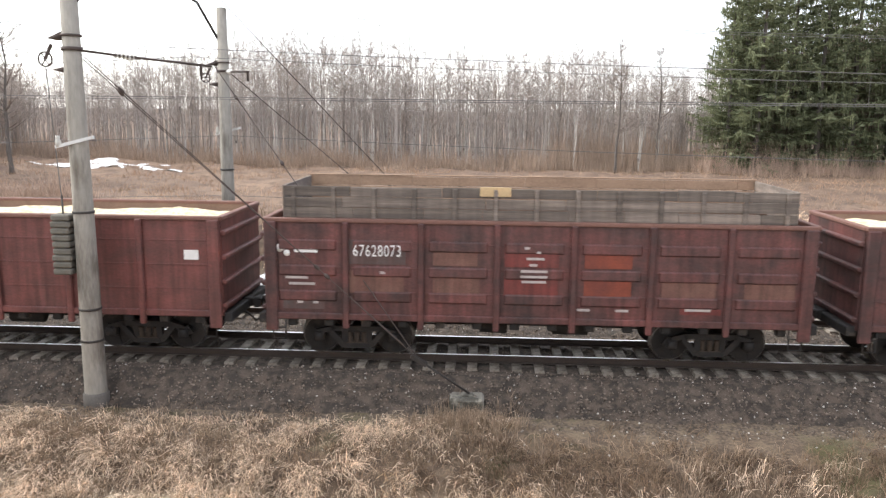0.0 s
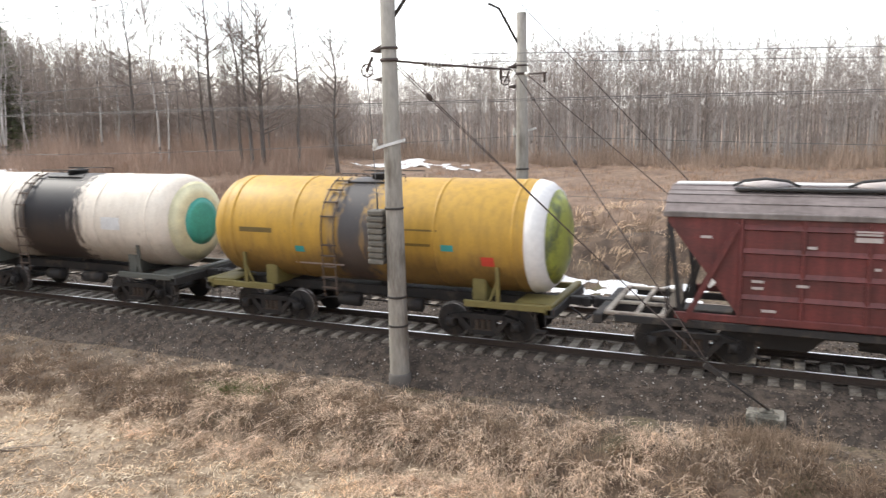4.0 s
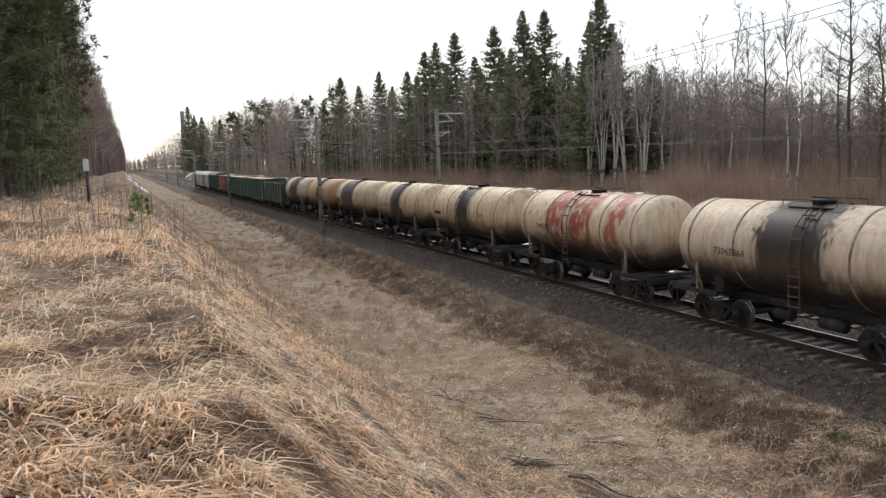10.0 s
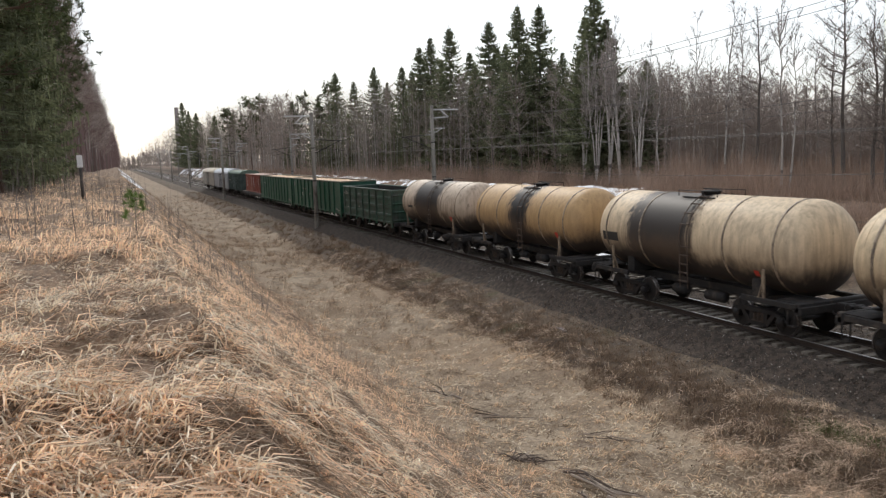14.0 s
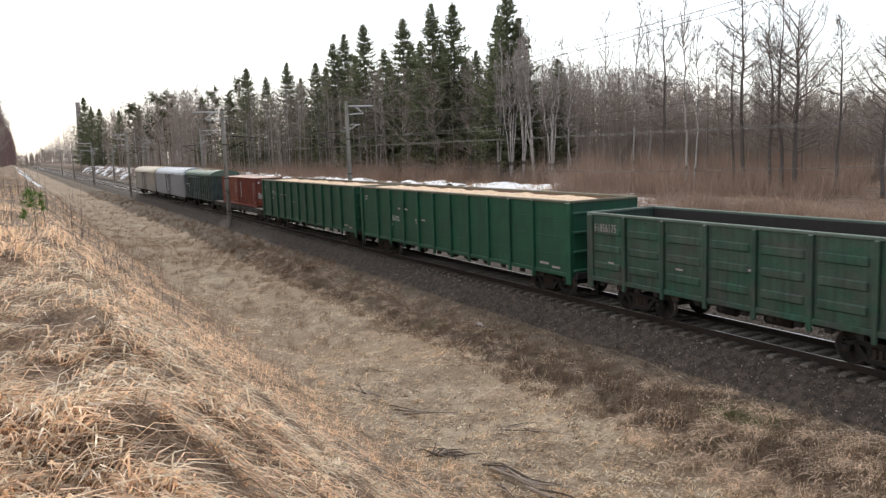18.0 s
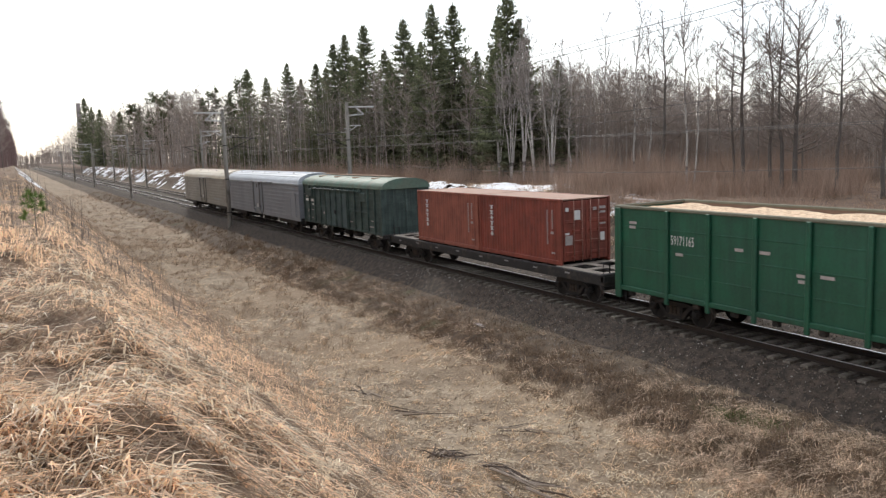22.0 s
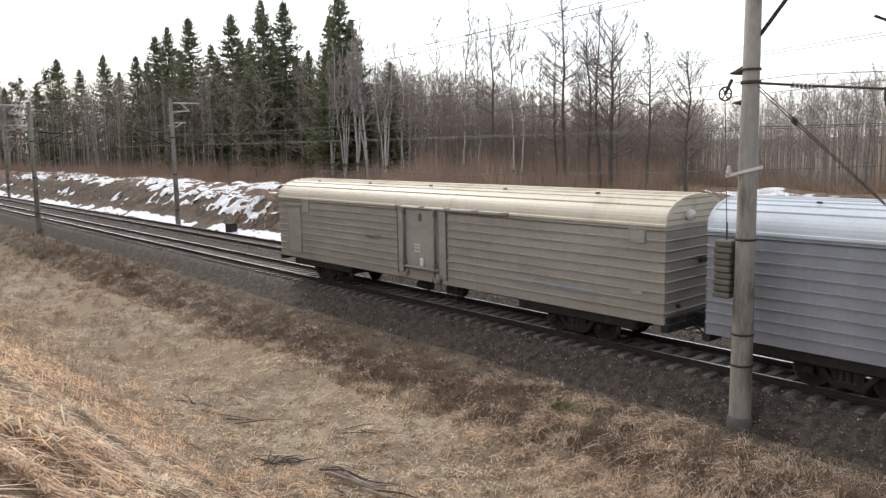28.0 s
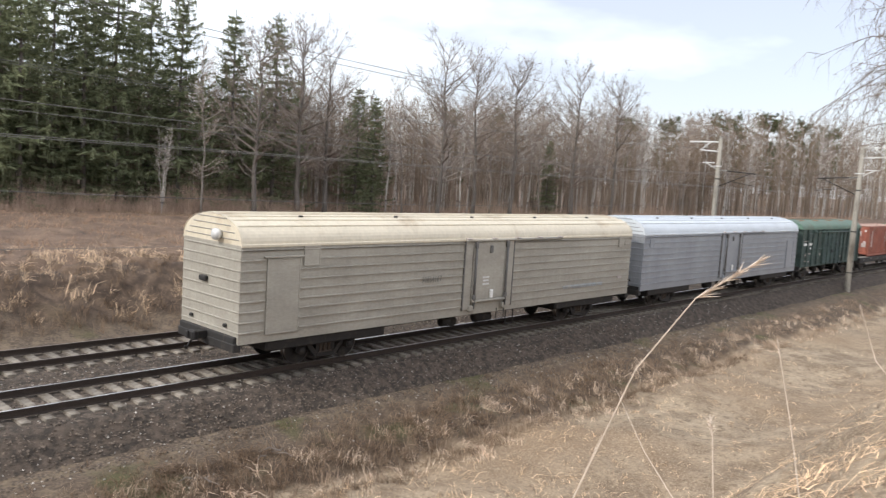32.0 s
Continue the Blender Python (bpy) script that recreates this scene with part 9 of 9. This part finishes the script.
leaning_stalk(1.9, ((0.74, 4.9), (0.762, 5.236), (0.779, 5.39), (0.789, 5.431)), 0.0024, True, "short dry stalk with a seed head on the bank")
leaning_stalk(1.9001, ((0.5, 4.9), (0.558, 5.305), (0.593, 5.463), (0.647, 5.67)), 0.0022, False, "pale dry stalk standing on the bank")
leaning_stalk(2.2, ((0.38, 5.2), (0.43, 5.534), (0.501, 5.605), (0.553, 5.743)), 0.0026, False, "pale dry stalk leaning on the bank")

# small pine, dead branches and litter on the ground
sp = thing("pine_sapling", "small green pine sapling in dry grass", "sapling", at=(-16.4, 0.28, float(ground_z(-16.4, 0.28))))
part("stem", Geo().tube([(0, 0, -0.05), (0.01, 0, 0.45), (0, 0.01, 0.9)], [0.014, 0.01, 0.005], 6), M_BARK, sp)
rg = np.random.default_rng(9)
sets = []
for k in range(13):
    a, h = rg.uniform(0, 6.28), rg.uniform(0.3, 0.9)
    q = np.array([0, 0, h]) + np.array([math.cos(a), math.sin(a), 0.4]) * (0.28 * (1.05 - h) + 0.04)
    d = unit(rg.normal(0, 1, (40, 3)) + np.array([math.cos(a), math.sin(a), 0.9]) * 0.9)
    sets += [cones(np.repeat(q[None], 40, 0), q + d * rg.uniform(0.08, 0.17, (40, 1)), 0.008), cones(np.array([[0, 0, h - 0.08]]), q[None], 0.006)]
part("needles", fast_mesh("needles", *merge(*sets), [material("young_pine_needles", (0.16, 0.24, 0.06), 0.7, island=0.3)]), None, sp)


def dead_branch(x, y, n, size, label, seed, mats, along_x=None, girth=0.02, lift=0.1):
    """Fallen branches: each stick a part, thrown about or laid along one direction."""
    rgb = np.random.default_rng(seed)
    ob = thing("dead_branch", label, "branch", "dead branches", at=(x, y, float(ground_z(x, y))))
    for k in range(n):
        a = rgb.uniform(0, 6.28) if along_x is None else along_x + rgb.normal(0, 0.22)
        L = size * rgb.uniform(0.5, 1.2)
        o = np.array([rgb.normal(0, size * 0.25), rgb.normal(0, size * 0.25), 0.0])
        if along_x is not None:
            o[0], o[1] = rgb.normal(0, size * 0.3), rgb.normal(0, size * 0.08)
        m = o + np.array([math.cos(a), math.sin(a), 0.0]) * L * 0.5
        e = m + np.array([math.cos(a + 0.3), math.sin(a + 0.3), 0.0]) * L * 0.5
        z0 = float(ground_z(x, y))
        pts = []
        for q, up in ((o, 0.0), (m, 0.12 * rgb.random()), (e, 0.05 * rgb.random())):
            pts.append((q[0], q[1], float(ground_z(x + q[0], y + q[1])) - z0 + lift * rgb.uniform(0.5, 1.1) + up))
        r = girth * rgb.uniform(0.6, 1.3)
        part("stick", Geo().tube(pts, [r, r * 0.75, r * 0.3], 5), mats[k % len(mats)], ob)
    return ob


M_OLDBARK = material("dark_dead_bark", (0.1, 0.075, 0.06), 0.9, vary=0.3, scale=6)
dead_branch(-20.9, 8.7, 4, 0.9, "broken pale branch lying in the ditch grass", 1, (M_DEADWOOD, M_OLDBARK), girth=0.03, lift=0.14)
dead_branch(-19.6, 9.0, 5, 1.3, "thin brown branches lying in the ditch grass", 11, (M_OLDBARK, M_DEADWOOD), along_x=0.9, girth=0.022, lift=0.14)
dead_branch(-15.5, 8.3, 34, 0.75, "heap of dead brown twigs in the ditch", 2, (M_OLDBARK, M_OLDBARK, M_DEADWOOD), girth=0.019, lift=0.17)
dead_branch(-14.2, 8.75, 9, 1.2, "dead brown branches in the ditch", 3, (M_DEADWOOD, M_OLDBARK, M_DEADWOOD), along_x=0.15, girth=0.028, lift=0.15)
dead_branch(-13.2, 9.0, 7, 1.3, "long dead branches in the ditch", 4, (M_DEADWOOD, M_OLDBARK), along_x=0.1, girth=0.03, lift=0.15)
dead_branch(-13.0, 8.2, 4, 0.8, "dead branches in the ditch grass", 14, (M_DEADWOOD, M_OLDBARK), along_x=-0.3, girth=0.026, lift=0.15)
dead_branch(-16.5, 11.0, 5, 1.4, "thin dead branches in the ditch", 15, (M_OLDBARK, M_DEADWOOD), along_x=0.2, girth=0.018, lift=0.12)
dead_branch(11.1, 15.3, 6, 0.5, "dead twig heap on the verge", 6, (M_BARK,))
dead_branch(8.9, 14.85, 5, 0.4, "dead twig heap on the verge", 5, (M_BARK,))
lit = Geo()
for k in range(7):
    a = rt.uniform(0, 6.28)
    lit.beam((rt.uniform(-0.3, 0.3), rt.uniform(-0.1, 0.1), rt.uniform(0.02, 0.1)), (rt.uniform(-0.3, 0.3), rt.uniform(-0.15, 0.15), rt.uniform(0.03, 0.16)), 0.12, 0.03)
solid("plastic_litter", lit, M_DIMWHITE, "crumpled whitish plastic litter on the verge", "litter", at=(-25.6, 15.4, float(ground_z(-25.6, 15.4))))


# sleepers: the nearest as single pieces, the rest joined
ME_SLEEPER = Geo().add([(-0.15, -1.35, -0.42), (0.15, -1.35, -0.42), (0.15, 1.35, -0.42), (-0.15, 1.35, -0.42), (-0.11, -1.33, -0.19), (0.11, -1.33, -0.19), (0.11, 1.33, -0.19), (-0.11, 1.33, -0.19)],
                       [(4, 5, 6, 7), (0, 1, 5, 4), (1, 2, 6, 5), (2, 3, 7, 6), (3, 0, 4, 7)]).mesh("sleeper", M_SLEEPER)
for line in [o for o in scene.objects if o.name.startswith("railway_track")]:
    far = Geo()
    lo, hi = (-46, 50) if line.location.y < 21 else (-60, 24)
    for k in range(round((X_RIGHT - X_LEFT) / 0.55)):
        x = X_LEFT + k * 0.55
        if lo < x < hi:
            s = part("sleeper", ME_SLEEPER, None, line, at=(x, rt.uniform(-0.03, 0.03), rt.uniform(-0.008, 0.008)))
        elif -260 < x < 160:
            far.add([(x - 0.11, -1.33, -0.4), (x + 0.11, -1.33, -0.4), (x + 0.11, 1.33, -0.4), (x - 0.11, 1.33, -0.4), (x - 0.11, -1.33, -0.19), (x + 0.11, -1.33, -0.19), (x + 0.11, 1.33, -0.19), (x - 0.11, 1.33, -0.19)],
                    [(4, 5, 6, 7), (0, 1, 5, 4), (1, 2, 6, 5), (2, 3, 7, 6), (3, 0, 4, 7)])
    tagged(part("sleepers", far, M_SLEEPER, line), kind="stuff")


# ---- motion: the whole train rolls on, its wheels turn ----
DRIFT = ((0.0, 0.0), (19.0, 0.0), (24.0, -0.33), (27.5, -0.25), (28.5, -0.08), (30.0, 0.0), (32.0, 0.6))


def run(t):
    """How far the train has rolled by then."""
    return SPEED * t + float(np.interp(t, [q[0] for q in DRIFT], [q[1] for q in DRIFT]))


def motions():
    for ob in TRAIN:
        x, y, z = ob.location
        walk(ob, [(t, pose(x + run(t), y, z)) for t, _ in DRIFT])
    first = WHEELSETS[0]
    step = 2 / FPS
    n = round(SECONDS / step)
    walk(first, [(k * step, pose(0, 0, 0, 0, math.degrees(run(k * step) / 0.478), 0)) for k in range(n + 1)])
    act, slot = first.animation_data.action, first.animation_data.action_slot
    for ws in WHEELSETS[1:]:
        ws.rotation_mode = "QUATERNION"
        d = ws.animation_data_create()
        d.action, d.action_slot = act, slot


motions()
